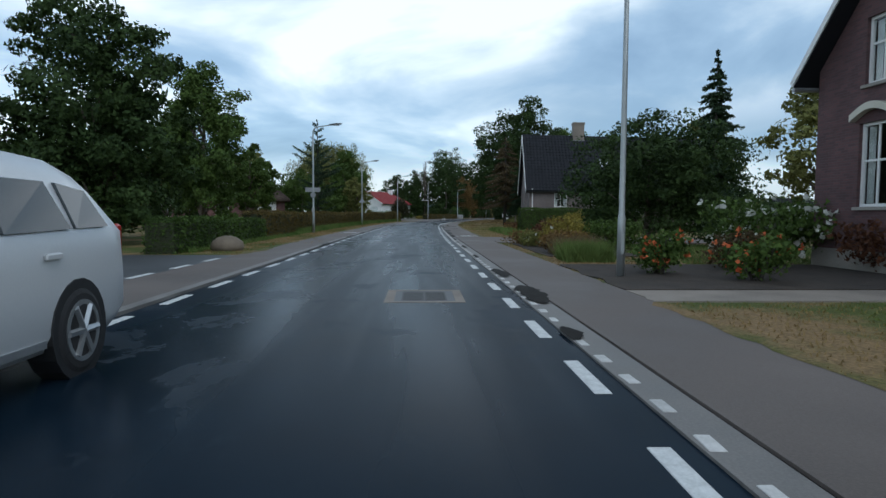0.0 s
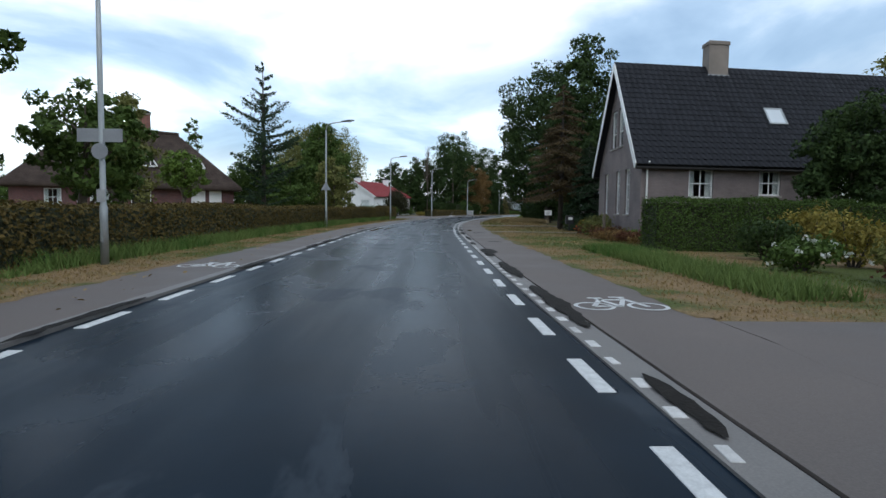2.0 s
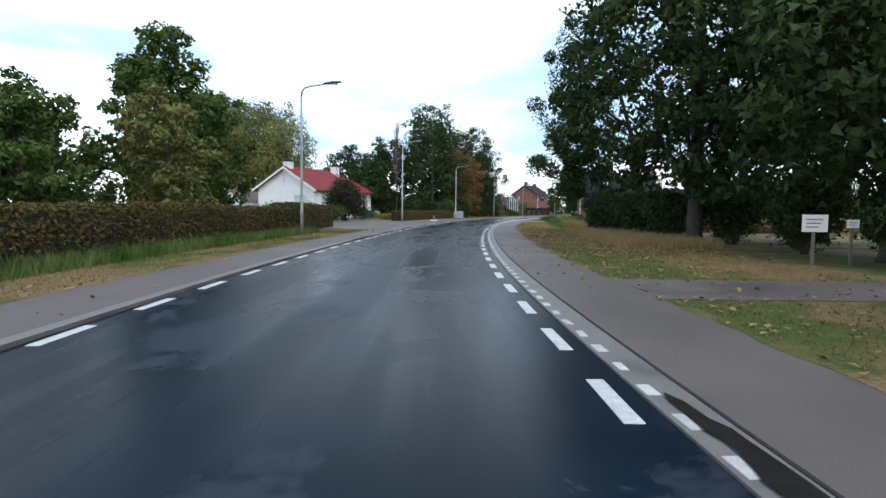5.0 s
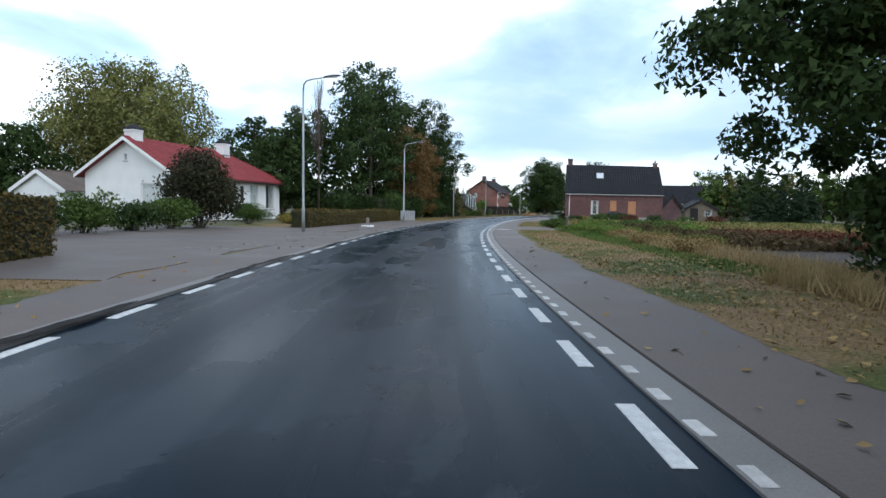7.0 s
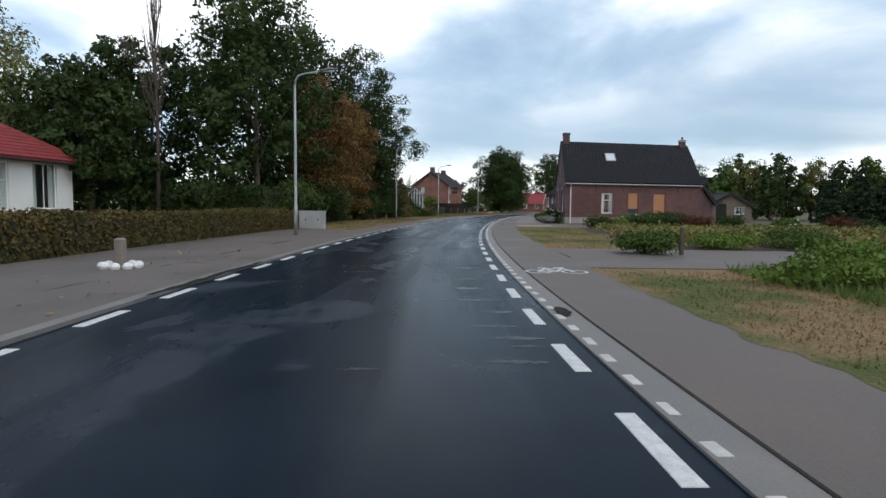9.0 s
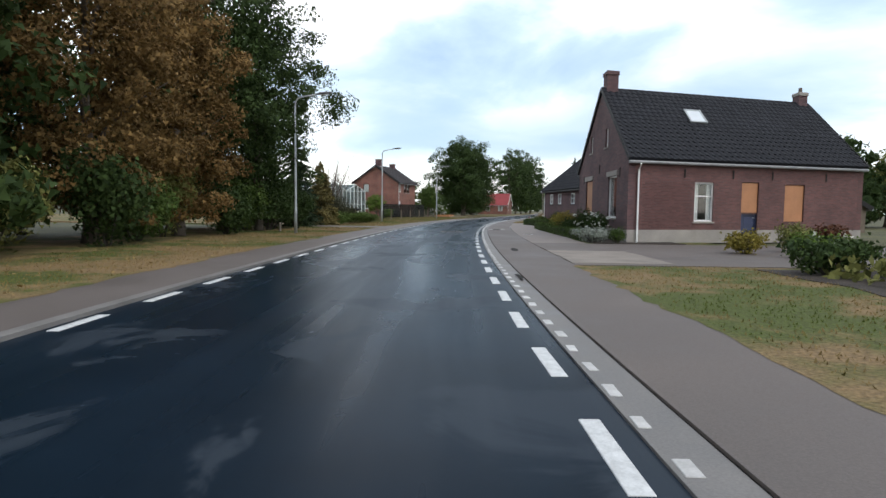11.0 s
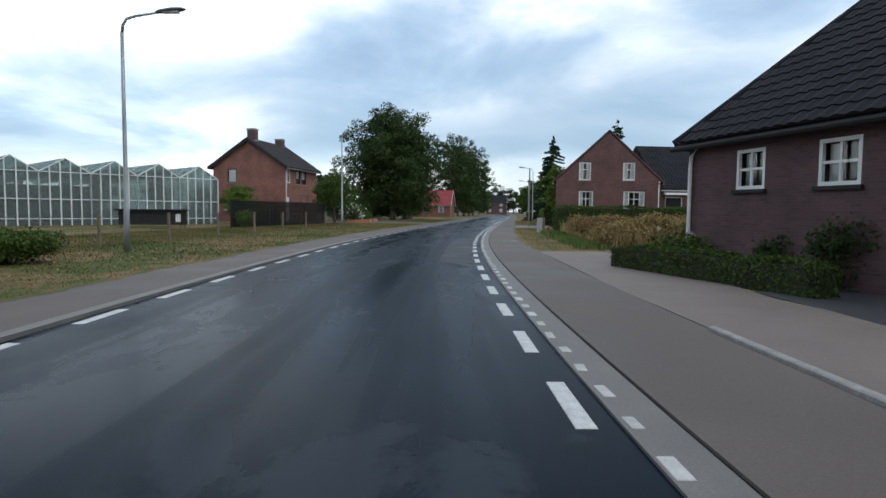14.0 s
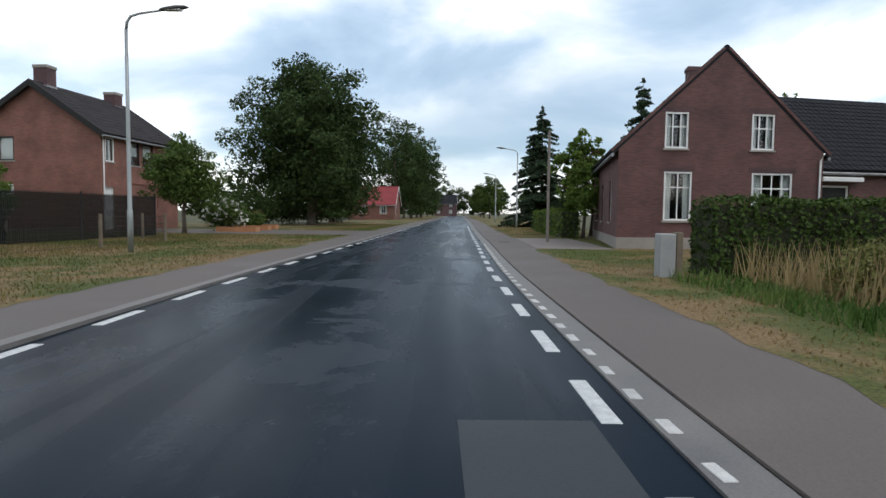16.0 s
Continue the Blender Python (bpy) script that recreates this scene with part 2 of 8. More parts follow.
MAT = {}
MAT["asphalt"] = wet_asphalt("wet_asphalt")
MAT["patch"] = material("pale_repair_asphalt", (0.050, 0.056, 0.062), 0.5, 0.25, 0.9, 80, 0.3, bump_dist=0.004, spec=0.08, rough_var=0.08)
MAT["cycle"] = material("cycle_path_asphalt", (0.128, 0.106, 0.093), 0.66, 0.34, 0.45, 70, 0.35, tint=(0.165, 0.140, 0.126), bump_dist=0.004, rough_var=0.12, spec=0.3)
MAT["side_asphalt"] = material("side_road_asphalt", (0.06, 0.062, 0.066), 0.5, 0.3, 0.6, 80, 0.3, bump_dist=0.004)
MAT["kerb"] = material("kerb_concrete", (0.165, 0.155, 0.145), 0.6, 0.35, 1.6, 60, 0.3, bump_dist=0.004, rough_var=0.12)
MAT["paint"] = material("worn_white_road_paint", (0.60, 0.61, 0.60), 0.55, 0.30, 9.0, 60, 0.2, tint=(0.72, 0.73, 0.72), bump_dist=0.003)
MAT["film"] = material("wet_asphalt_film", (0.022, 0.025, 0.028), 0.21, 0.25, 3, 60, 0.2, bump_dist=0.003, spec=0.055, rough_var=0.10)
MAT["puddle"] = material("water_film", (0.02, 0.022, 0.024), 0.06, 0.1, 2, 8, 0.05, bump_dist=0.002)
# black silt; the same colour paints the shade along the left kerb
MAT["mud_and_shade"] = material("wet_black_silt_and_shade", (0.014, 0.012, 0.010), 0.75, 0.5, 6, 30, 0.6, spec=0.12)
MAT["iron"] = material("cast_iron", (0.045, 0.043, 0.042), 0.55, 0.3, 12, 60, 0.4, metal=0.5)
MAT["pale_stone"] = material("worn_pale_stone", (0.52, 0.51, 0.49), 0.6, 0.35, 7.0, 60, 0.3, obrand=0.5, bump_dist=0.003)
MAT["kerb_stone"] = material("grey_kerb_stone", (0.30, 0.29, 0.275), 0.6, 0.4, 5.0, 50, 0.4, bump_dist=0.003)
MAT["concrete"] = material("weathered_concrete", (0.225, 0.192, 0.162), 0.8, 0.3, 1.1, 40, 0.4)
MAT["paving"] = material("brick_paving", (0.20, 0.165, 0.145), 0.7, 0.25, 1.0, 25, 0.4, obrand=0.4)
MAT["grass_ground"] = turf_material("grassy_soil", (0.085, 0.105, 0.026), (0.235, 0.158, 0.078))
MAT["field_ground"] = material("field_soil", (0.075, 0.07, 0.045), 0.95, 0.4, 0.2, 8, 0.8, tint=(0.12, 0.12, 0.045), bump_dist=0.05)
MAT["grass"] = turf_material("grass_blades", (0.098, 0.128, 0.028), (0.255, 0.180, 0.080), blade=True)
MAT["grass_dull"] = turf_material("dull_green_grass_blades", (0.072, 0.100, 0.022), (0.17, 0.135, 0.055), blade=True)
MAT["grass_brown"] = material("brown_grass_blades", (0.105, 0.075, 0.035), 0.8, 0.35, 0.6, 9, 0, tint=(0.22, 0.155, 0.07), island=0.6)
MAT["grass_green"] = turf_material("green_grass_blades", (0.055, 0.115, 0.020), (0.12, 0.17, 0.045), blade=True)
MAT["dry_grass"] = material("dry_grass_blades", (0.30, 0.205, 0.08), 0.8, 0.35, 0.6, 9, 0, tint=(0.48, 0.36, 0.18), island=0.6, translucent=0.2)
MAT["soil"] = material("dark_garden_soil", (0.034, 0.026, 0.021), 0.95, 0.4, 2.0, 25, 0.8, tint=(0.062, 0.047, 0.036), bump_dist=0.03)
MAT["bark"] = material("bark", (0.10, 0.080, 0.062), 0.9, 0.4, 4, 30, 0.9, bump_dist=0.03)
MAT["bark_dark"] = material("dark_bark", (0.055, 0.045, 0.038), 0.9, 0.4, 4, 30, 0.9, bump_dist=0.03)


def leaf_material(name, base, tint, tr=0.13, var=0.45):
    return material(name, base, 0.72, var, 0.35, 3.0, 0, tint=tint, island=0.7, translucent=tr, spec=0.16)


MAT["leaf"] = leaf_material("green_leaves", (0.042, 0.080, 0.018), (0.115, 0.175, 0.038))
MAT["leaf_dark"] = leaf_material("dark_green_leaves", (0.018, 0.040, 0.014), (0.066, 0.105, 0.028))
MAT["leaf_light"] = leaf_material("light_green_leaves", (0.070, 0.135, 0.022), (0.185, 0.27, 0.05))
MAT["leaf_olive"] = leaf_material("olive_leaves", (0.095, 0.11, 0.032), (0.26, 0.26, 0.08))
MAT["leaf_orange"] = leaf_material("autumn_leaves", (0.105, 0.070, 0.026), (0.29, 0.175, 0.062))
MAT["leaf_brown"] = leaf_material("brown_needles", (0.055, 0.044, 0.022), (0.15, 0.105, 0.05))
MAT["needle"] = leaf_material("dark_needles", (0.018, 0.040, 0.022), (0.055, 0.090, 0.042), 0.1)
MAT["needle_gold"] = leaf_material("golden_needles", (0.12, 0.105, 0.035), (0.30, 0.25, 0.095), 0.15)
MAT["hedge"] = leaf_material("hedge_leaves", (0.050, 0.064, 0.018), (0.185, 0.128, 0.040), 0.15)
MAT["box_hedge"] = leaf_material("clipped_box_leaves", (0.034, 0.068, 0.014), (0.095, 0.15, 0.032), 0.15)
MAT["leaf_red"] = leaf_material("red_brown_leaves", (0.060, 0.024, 0.016), (0.165, 0.070, 0.034))
MAT["leaf_purple"] = leaf_material("dark_purple_green_leaves", (0.030, 0.030, 0.018), (0.075, 0.075, 0.035))
MAT["leaf_weed"] = leaf_material("straw_brown_weeds", (0.19, 0.135, 0.055), (0.46, 0.33, 0.14))
MAT["leaf_yellow"] = leaf_material("yellow_green_leaves", (0.13, 0.12, 0.022), (0.34, 0.27, 0.055))
MAT["leaf_rust"] = leaf_material("rusty_brown_weeds", (0.12, 0.070, 0.030), (0.30, 0.19, 0.08))
MAT["crop_gold"] = leaf_material("golden_olive_crop", (0.105, 0.092, 0.028), (0.31, 0.225, 0.070))
MAT["silver_leaf"] = leaf_material("silver_grey_leaves", (0.20, 0.23, 0.19), (0.42, 0.46, 0.40))
MAT["petal_white"] = leaf_material("white_petals", (0.66, 0.66, 0.60), (0.86, 0.86, 0.80), 0.2, 0.2)
MAT["petal_pink"] = leaf_material("peach_petals", (0.62, 0.34, 0.24), (0.80, 0.56, 0.42), 0.2, 0.2)
MAT["petal_red"] = leaf_material("orange_red_petals", (0.45, 0.08, 0.03), (0.75, 0.22, 0.08), 0.2, 0.2)
MAT["fallen"] = material("fallen_leaves", (0.20, 0.12, 0.04), 0.7, 0.4, 2, 10, 0, tint=(0.42, 0.28, 0.09), island=0.7)
# hedge core: the shade between the leaves is painted into this colour
MAT["core"] = material("twigs_in_painted_shade", (0.030, 0.036, 0.015), 0.95, 0.4, 3, 20, 0.8, bump_dist=0.05)

MAT["brick_red"] = brick_material("red_brown_brick", (0.168, 0.076, 0.068), (0.114, 0.055, 0.053), (0.135, 0.105, 0.098))
MAT["brick_single"] = material("red_brown_single_brick", (0.112, 0.052, 0.049), 0.85, 0.30, 6.0, 60, 0.5, tint=(0.160, 0.073, 0.065), obrand=0.8)
MAT["brick_dark"] = brick_material("dark_mauve_brick", (0.150, 0.077, 0.078), (0.098, 0.057, 0.062), (0.115, 0.090, 0.092))
MAT["brick_orange"] = brick_material("orange_brown_brick", (0.30, 0.132, 0.098), (0.23, 0.098, 0.074), (0.20, 0.14, 0.12))
MAT["brick_grey"] = brick_material("grey_painted_brick", (0.215, 0.182, 0.175), (0.185, 0.156, 0.152), (0.165, 0.14, 0.136), bump=0.35)
MAT["brick_far"] = brick_material("russet_brick", (0.22, 0.092, 0.062), (0.16, 0.066, 0.05), (0.15, 0.11, 0.095))
MAT["render_white"] = material("white_render", (0.78, 0.78, 0.76), 0.85, 0.08, 1.0, 30, 0.2)
MAT["plinth"] = material("cement_plinth", (0.30, 0.275, 0.245), 0.85, 0.2, 1.2, 30, 0.3)
MAT["tile_dark"] = material("dark_grey_roof_tile", (0.017, 0.018, 0.022), 0.8, 0.4, 0.7, 25, 0.35, island=0.5, spec=0.22)
MAT["tile_slate"] = material("grey_brown_roof_tile", (0.040, 0.036, 0.038), 0.8, 0.4, 0.8, 25, 0.35, island=0.5, spec=0.25)
MAT["tile_red"] = material("crimson_roof_tile", (0.235, 0.038, 0.040), 0.65, 0.25, 1.0, 25, 0.3, island=0.4, spec=0.3)
MAT["tile_brown"] = material("mossy_brown_roof_tile", (0.065, 0.05, 0.042), 0.8, 0.4, 0.8, 20, 0.4, tint=(0.17, 0.13, 0.10), island=0.6)
MAT["thatch"] = material("old_thatch", (0.060, 0.044, 0.036), 0.95, 0.4, 1.2, 45, 1.0, bump_dist=0.04, spec=0.2)
MAT["white"] = material("white_gloss_paint", (0.80, 0.80, 0.78), 0.4, 0.06, 2, 30, 0.1)
MAT["cream"] = material("cream_paint", (0.62, 0.58, 0.48), 0.5, 0.08, 2, 30, 0.1)
MAT["dark_frame"] = material("dark_stained_frame", (0.026, 0.025, 0.024), 0.6, 0.2, 4, 30, 0.15, spec=0.2)
MAT["board"] = material("orange_painted_board", (0.42, 0.19, 0.085), 0.6, 0.15, 1.5, 25, 0.2)
MAT["blue_door"] = material("blue_painted_door", (0.025, 0.035, 0.085), 0.45, 0.15, 3, 25, 0.15)
MAT["gutter"] = material("zinc_gutter", (0.30, 0.31, 0.32), 0.45, 0.2, 3, 30, 0.15, metal=0.5)
MAT["blind"] = material("white_roller_blind", (0.72, 0.72, 0.70), 0.8, 0.06, 2, 30, 0.1)
# the dimness of unlit rooms is painted into this colour
MAT["dark_room"] = material("interior_painted_dim", (0.05, 0.048, 0.045), 0.9, 0.2, 1, 10, 0)
MAT["galv"] = material("galvanised_steel", (0.36, 0.38, 0.38), 0.5, 0.15, 3, 40, 0.15, metal=0.6)
MAT["white_steel"] = material("white_coated_steel", (0.66, 0.68, 0.67), 0.45, 0.15, 3, 40, 0.1)
MAT["lamp_head"] = material("grey_lamp_housing", (0.10, 0.105, 0.11), 0.45, 0.15, 5, 40, 0.1)
MAT["diffuser"] = material("lamp_diffuser", (0.55, 0.56, 0.55), 0.25, 0.08, 5, 40, 0.05)
MAT["sign_back"] = material("grey_sign_back", (0.30, 0.31, 0.32), 0.5, 0.12, 3, 30, 0.1, metal=0.4)
MAT["wood"] = material("weathered_wood", (0.17, 0.135, 0.10), 0.85, 0.3, 3, 35, 0.5)
MAT["cabinet"] = material("grey_utility_cabinet", (0.34, 0.345, 0.34), 0.6, 0.15, 2, 30, 0.15)
MAT["car_paint"] = material("silver_car_paint", (0.62, 0.63, 0.64), 0.3, 0.05, 1, 60, 0, metal=0.25)
MAT["rubber"] = material("black_rubber", (0.018, 0.018, 0.019), 0.75, 0.2, 8, 60, 0.3)
MAT["alloy"] = material("alloy_wheel", (0.45, 0.46, 0.47), 0.35, 0.1, 5, 40, 0.05, metal=0.8)
MAT["red_paint"] = material("faded_red_paint", (0.20, 0.045, 0.035), 0.6, 0.3, 8, 60, 0.3)
MAT["red_glass"] = material("red_tail_lamp", (0.35, 0.012, 0.012), 0.15, 0.1, 5, 40, 0)
MAT["poly"] = material("dull_greenhouse_glass", (0.62, 0.68, 0.66), 0.25, 0.12, 0.5, 12, 0.05)
MAT["skylight"] = material("skylight_glass", (0.62, 0.66, 0.68), 0.12, 0.05, 1, 10, 0)
MAT["black"] = material("black_plastic", (0.02, 0.02, 0.021), 0.5, 0.2, 5, 40, 0.1)

_pn, _pl = MAT["poly"].node_tree.nodes, MAT["poly"].node_tree.links
_clear = _pn.new("ShaderNodeBsdfTransparent")
_clear.inputs[0].default_value = (0.56, 0.63, 0.63, 1)
_mix = _pn.new("ShaderNodeMixShader")
_mix.inputs[0].default_value = 0.14
_pl.new(_clear.outputs[0], _mix.inputs[1])
_pl.new(_pn["Principled BSDF"].outputs[0], _mix.inputs[2])
_pl.new(_mix.outputs[0], _pn["Material Output"].inputs[0])
MAT["net"] = material("dark_shade_net", (0.016, 0.022, 0.018), 0.9, 0.3, 3, 60, 0.2, spec=0.1)
_nn, _nl = MAT["net"].node_tree.nodes, MAT["net"].node_tree.links
_gap = _nn.new("ShaderNodeBsdfTransparent")
_nm = _nn.new("ShaderNodeMixShader")
_nm.inputs[0].default_value = 0.62
_nl.new(_gap.outputs[0], _nm.inputs[1])
_nl.new(_nn["Principled BSDF"].outputs[0], _nm.inputs[2])
_nl.new(_nm.outputs[0], _nn["Material Output"].inputs[0])
glass = bpy.data.materials.new("window_glass")
glass.use_nodes = True
_b = glass.node_tree.nodes["Principled BSDF"]
_b.inputs["Base Color"].default_value = (0.85, 0.9, 0.9, 1)
_b.inputs["Roughness"].default_value = 0.03
_b.inputs["Transmission Weight"].default_value = 1.0
_b.inputs["IOR"].default_value = 1.45
MAT["glass"] = glass

# ---------------------------------------------------------------- mesh helpers


class Geo:
    """Vertices and faces gathered for one mesh."""

    def __init__(self):
        self.v, self.f = [], []

    def hexa(self, p):
        o = len(self.v)
        self.v += [tuple(q) for q in p]
        self.f += [tuple(o + i for i in q) for q in ((0, 3, 2, 1), (4, 5, 6, 7), (0, 1, 5, 4), (1, 2, 6, 5), (2, 3, 7, 6), (3, 0, 4, 7))]
        return self

    def box(self, x0, x1, y0, y1, z0, z1):
        return self.hexa([(x0, y0, z0), (x1, y0, z0), (x1, y1, z0), (x0, y1, z0), (x0, y0, z1), (x1, y0, z1), (x1, y1, z1), (x0, y1, z1)])

    def bevel_box(self, x0, x1, y0, y1, z0, z1, b=0.02):
        """A box with chamfered upper and upright edges."""
        ring = []
        for z, c in ((z0, 0), (z1 - b, 0), (z1, b)):
            ring.append([(x0 + c + b, y0 + c, z), (x1 - c - b, y0 + c, z), (x1 - c, y0 + c + b, z), (x1 - c, y1 - c - b, z),
                         (x1 - c - b, y1 - c, z), (x0 + c + b, y1 - c, z), (x0 + c, y1 - c - b, z), (x0 + c, y0 + c + b, z)])
        return self.loft(ring)

    def loft(self, rings, closed=True, caps=True):
        o, n = len(self.v), len(rings[0])
        for r in rings:
            self.v += [tuple(q) for q in r]
        for k in range(len(rings) - 1):
            for i in range(n if closed else n - 1):
                j = (i + 1) % n
                self.f.append((o + k * n + i, o + k * n + j, o + (k + 1) * n + j, o + (k + 1) * n + i))
        if caps and closed:
            self.f.append(tuple(o + i for i in reversed(range(n))))
            self.f.append(tuple(o + (len(rings) - 1) * n + i for i in range(n)))
        return self

    def tube(self, pts, radii, n=8):
        rings = []
        pts = [Vector(p) for p in pts]
        if not isinstance(radii, (list, tuple)):
            radii = [radii] * len(pts)
        for k, p in enumerate(pts):
            d = (pts[min(k + 1, len(pts) - 1)] - pts[max(k - 1, 0)]).normalized()
            a = d.orthogonal().normalized() if abs(d.z) < 0.95 else Vector((1, 0, 0)) - d * d.x
            a.normalize()
            c = d.cross(a)
            rings.append([p + (a * math.cos(2 * math.pi * i / n) + c * math.sin(2 * math.pi * i / n)) * radii[k] for i in range(n)])
        return self.loft(rings)

    def prism(self, poly, z0, z1):
        return self.loft([[(x, y, z0) for x, y in poly], [(x, y, z1) for x, y in poly]])

    def move(self, m, start=0):
        self.v[start:] = [tuple(m @ Vector(q)) for q in self.v[start:]]
        return self

    def add(self, other, m=None):
        o = len(self.v)
        self.v += [tuple(m @ Vector(q)) for q in other.v] if m else other.v
        self.f += [tuple(o + i for i in q) for q in other.f]
        return self


def obj(name, geo, mat, parent=None, label="", smooth=False):
    me = bpy.data.meshes.new(name)
    me.from_pydata(geo.v, [], geo.f)
    me.materials.append(MAT[mat])
    if smooth:
        me.polygons.foreach_set("use_smooth", [True] * len(me.polygons))
    me.update()
    ob = new(name, me)
    if parent is not None:
        ob.parent = parent
    if label:
        ob["label"] = label
    return ob


def piece(name, mesh, parent, m):
    """One more object on a shared mesh."""
    ob = new(name, mesh)
    ob.parent = parent
    ob.matrix_basis = m
    return ob


def mesh_of(name, geo, mat, smooth=False):
    me = bpy.data.meshes.new(name)
    me.from_pydata(geo.v, [], geo.f)
    me.materials.append(MAT[mat])
    if smooth:
        me.polygons.foreach_set("use_smooth", [True] * len(me.polygons))
    return me


def thing(name, m, label, category, group=""):
    ob = new(name)
    ob.empty_display_size = 0.3
    ob.matrix_basis = m
    return tagged(ob, label, category, group)


def quads(name, verts, mat, parent=None, label="", tri=False):
    """Many loose four-cornered (or three-cornered) faces from one array of corners."""
    k = 3 if tri else 4
    n = len(verts) // k
    me = bpy.data.meshes.new(name)
    me.vertices.add(len(verts))
    me.vertices.foreach_set("co", np.asarray(verts, dtype=np.float32).ravel())
    me.loops.add(n * k)
    me.loops.foreach_set("vertex_index", np.arange(n * k, dtype=np.int32))
    me.polygons.add(n)
    me.polygons.foreach_set("loop_start", np.arange(0, n * k, k, dtype=np.int32))
    me.materials.append(MAT[mat])
    me.update(calc_edges=True)
    ob = new(name, me)
    if parent is not None:
        ob.parent = parent
    if label:
        ob["label"] = label
    return ob


def leaf_cards(centres, size, rng, up=0.25, long=1.5, out=None):
    """Corners of one folded leaf at every centre, turned at random."""
    n = len(centres)
    a = rng.normal(size=(n, 3))
    if out is not None:
        a = a * 0.8 + out
    a /= np.linalg.norm(a, axis=1)[:, None]
    b = rng.normal(size=(n, 3))
    b[:, 2] *= up
    b -= a * (a * b).sum(1)[:, None]
    b /= np.linalg.norm(b, axis=1)[:, None] + 1e-9
    c = np.cross(a, b)
    s = (size * rng.uniform(0.6, 1.35, n))[:, None]
    v = np.empty((n, 4, 3))
    v[:, 0] = centres - b * s * long * 0.5
    v[:, 1] = centres + c * s * 0.5 + a * s * 0.12
    v[:, 2] = centres + b * s * long * 0.5
    v[:, 3] = centres - c * s * 0.5 + a * s * 0.12
    return v.reshape(-1, 3)


def leaf_tris(centres, size, rng, out, hang=0.0, spread=0.75, slim=1.0):
    """Corners of one small three-cornered leaf spray at every centre, facing mostly along out."""
    n = len(centres)
    a = rng.normal(size=(n, 3)) * spread + out
    a /= np.linalg.norm(a, axis=1)[:, None] + 1e-9
    b = rng.normal(size=(n, 3))
    b[:, 2] -= hang
    b -= a * (a * b).sum(1)[:, None]
    b /= np.linalg.norm(b, axis=1)[:, None] + 1e-9
    c = np.cross(a, b)
    s = (size * rng.uniform(0.55, 1.4, n))[:, None]
    v = np.empty((n, 3, 3))
    v[:, 0] = centres - b * s * 0.5 + c * s * 0.52 * slim
    v[:, 1] = centres - b * s * 0.35 - c * s * 0.52 * slim
    v[:, 2] = centres + b * s * (0.75 + hang * 0.35)
    return v.reshape(-1, 3)


# ---------------------------------------------------------------- the road's line
LINE = np.array([(0.06, -63.74), (-0.25, -43.74), (-0.55, -23.74), (-0.82, -8.76), (-1.10, 6.25), (-1.18, 21.26), (-1.02, 36.30), (-0.24, 51.33), (1.49, 66.32), (3.93, 81.16), (7.12, 95.93), (11.24, 110.42), (16.15, 124.67), (21.65, 138.67), (27.69, 152.49), (34.50, 165.95), (42.73, 179.90), (50.76, 192.29), (61.47, 208.78), (72.87, 226.08), (89.87, 252.08), (129.87, 314.08), (199.87, 420.08)])
ARC = np.r_[0, np.cumsum(np.hypot(*np.diff(LINE, axis=0).T))] - 40.0
TAN = np.gradient(LINE, ARC, axis=0)


def centre(s):
    i = int(np.clip(np.searchsorted(ARC, s) - 1, 0, len(LINE) - 2))
    h = ARC[i + 1] - ARC[i]
    u = (s - ARC[i]) / h
    if s < ARC[0]:
        return LINE[0] + TAN[0] * (s - ARC[0])
    return ((2 * u**3 - 3 * u * u + 1) * LINE[i] + (u**3 - 2 * u * u + u) * TAN[i] * h
            + (3 * u * u - 2 * u**3) * LINE[i + 1] + (u**3 - u * u) * TAN[i + 1] * h)


def ahead(s):
    d = centre(s + 1.0) - centre(s - 1.0)
    return d / np.hypot(*d)


def at(s, d, z=0.0):
    """The place s metres along the road and d metres to the right of its middle."""
    c, h = centre(s), ahead(s)
    return (float(c[0] + d * h[1]), float(c[1] - d * h[0]), z)


def turn_at(s):
    """Degrees about z that turn y along the road."""
    h = ahead(s)
    return math.degrees(math.atan2(-h[0], h[1]))


def frame_at(s, d, z=0.0, rz=0.0):
    """A frame with x across the road to the right and y along it."""
    return pose(*at(s, d, z), 0, 0, turn_at(s) + rz)


def ribbon(name, s0, s1, d0, d1, z, mat, step=2.0, thick=0.0, d0b=None, d1b=None, uv=False):
    """A strip that follows the road, its top at z; with thick it has sides."""
    n = max(2, int(abs(s1 - s0) / step) + 1)
    g = Geo()
    for k in range(n):
        u = k / (n - 1)
        s = s0 + (s1 - s0) * u
        a = d0 + ((d0b if d0b is not None else d0) - d0) * u
        b = d1 + ((d1b if d1b is not None else d1) - d1) * u
        g.v += [at(s, a, z), at(s, b, z)]
        if thick:
            g.v += [at(s, b, z - thick), at(s, a, z - thick)]
    w = 4 if thick else 2
    for k in range(n - 1):
        o = k * w
        if thick:
            g.f += [(o + i, o + (i + 1) % 4, o + 4 + (i + 1) % 4, o + 4 + i) for i in range(4)]
        else:
            g.f.append((o, o + 1, o + 3, o + 2))
    if thick:
        g.f += [(3, 2, 1, 0), tuple((n - 1) * w + i for i in range(4))]
    ob = obj(name, g, mat)
    if uv:
        layer_uv = ob.data.uv_layers.new(name="along")
        for loop in ob.data.loops:
            k, side_i = divmod(loop.vertex_index, w)
            layer_uv.data[loop.index].uv = ((d0, d1)[side_i % 2], s0 + (s1 - s0) * k / (n - 1))
    return ob

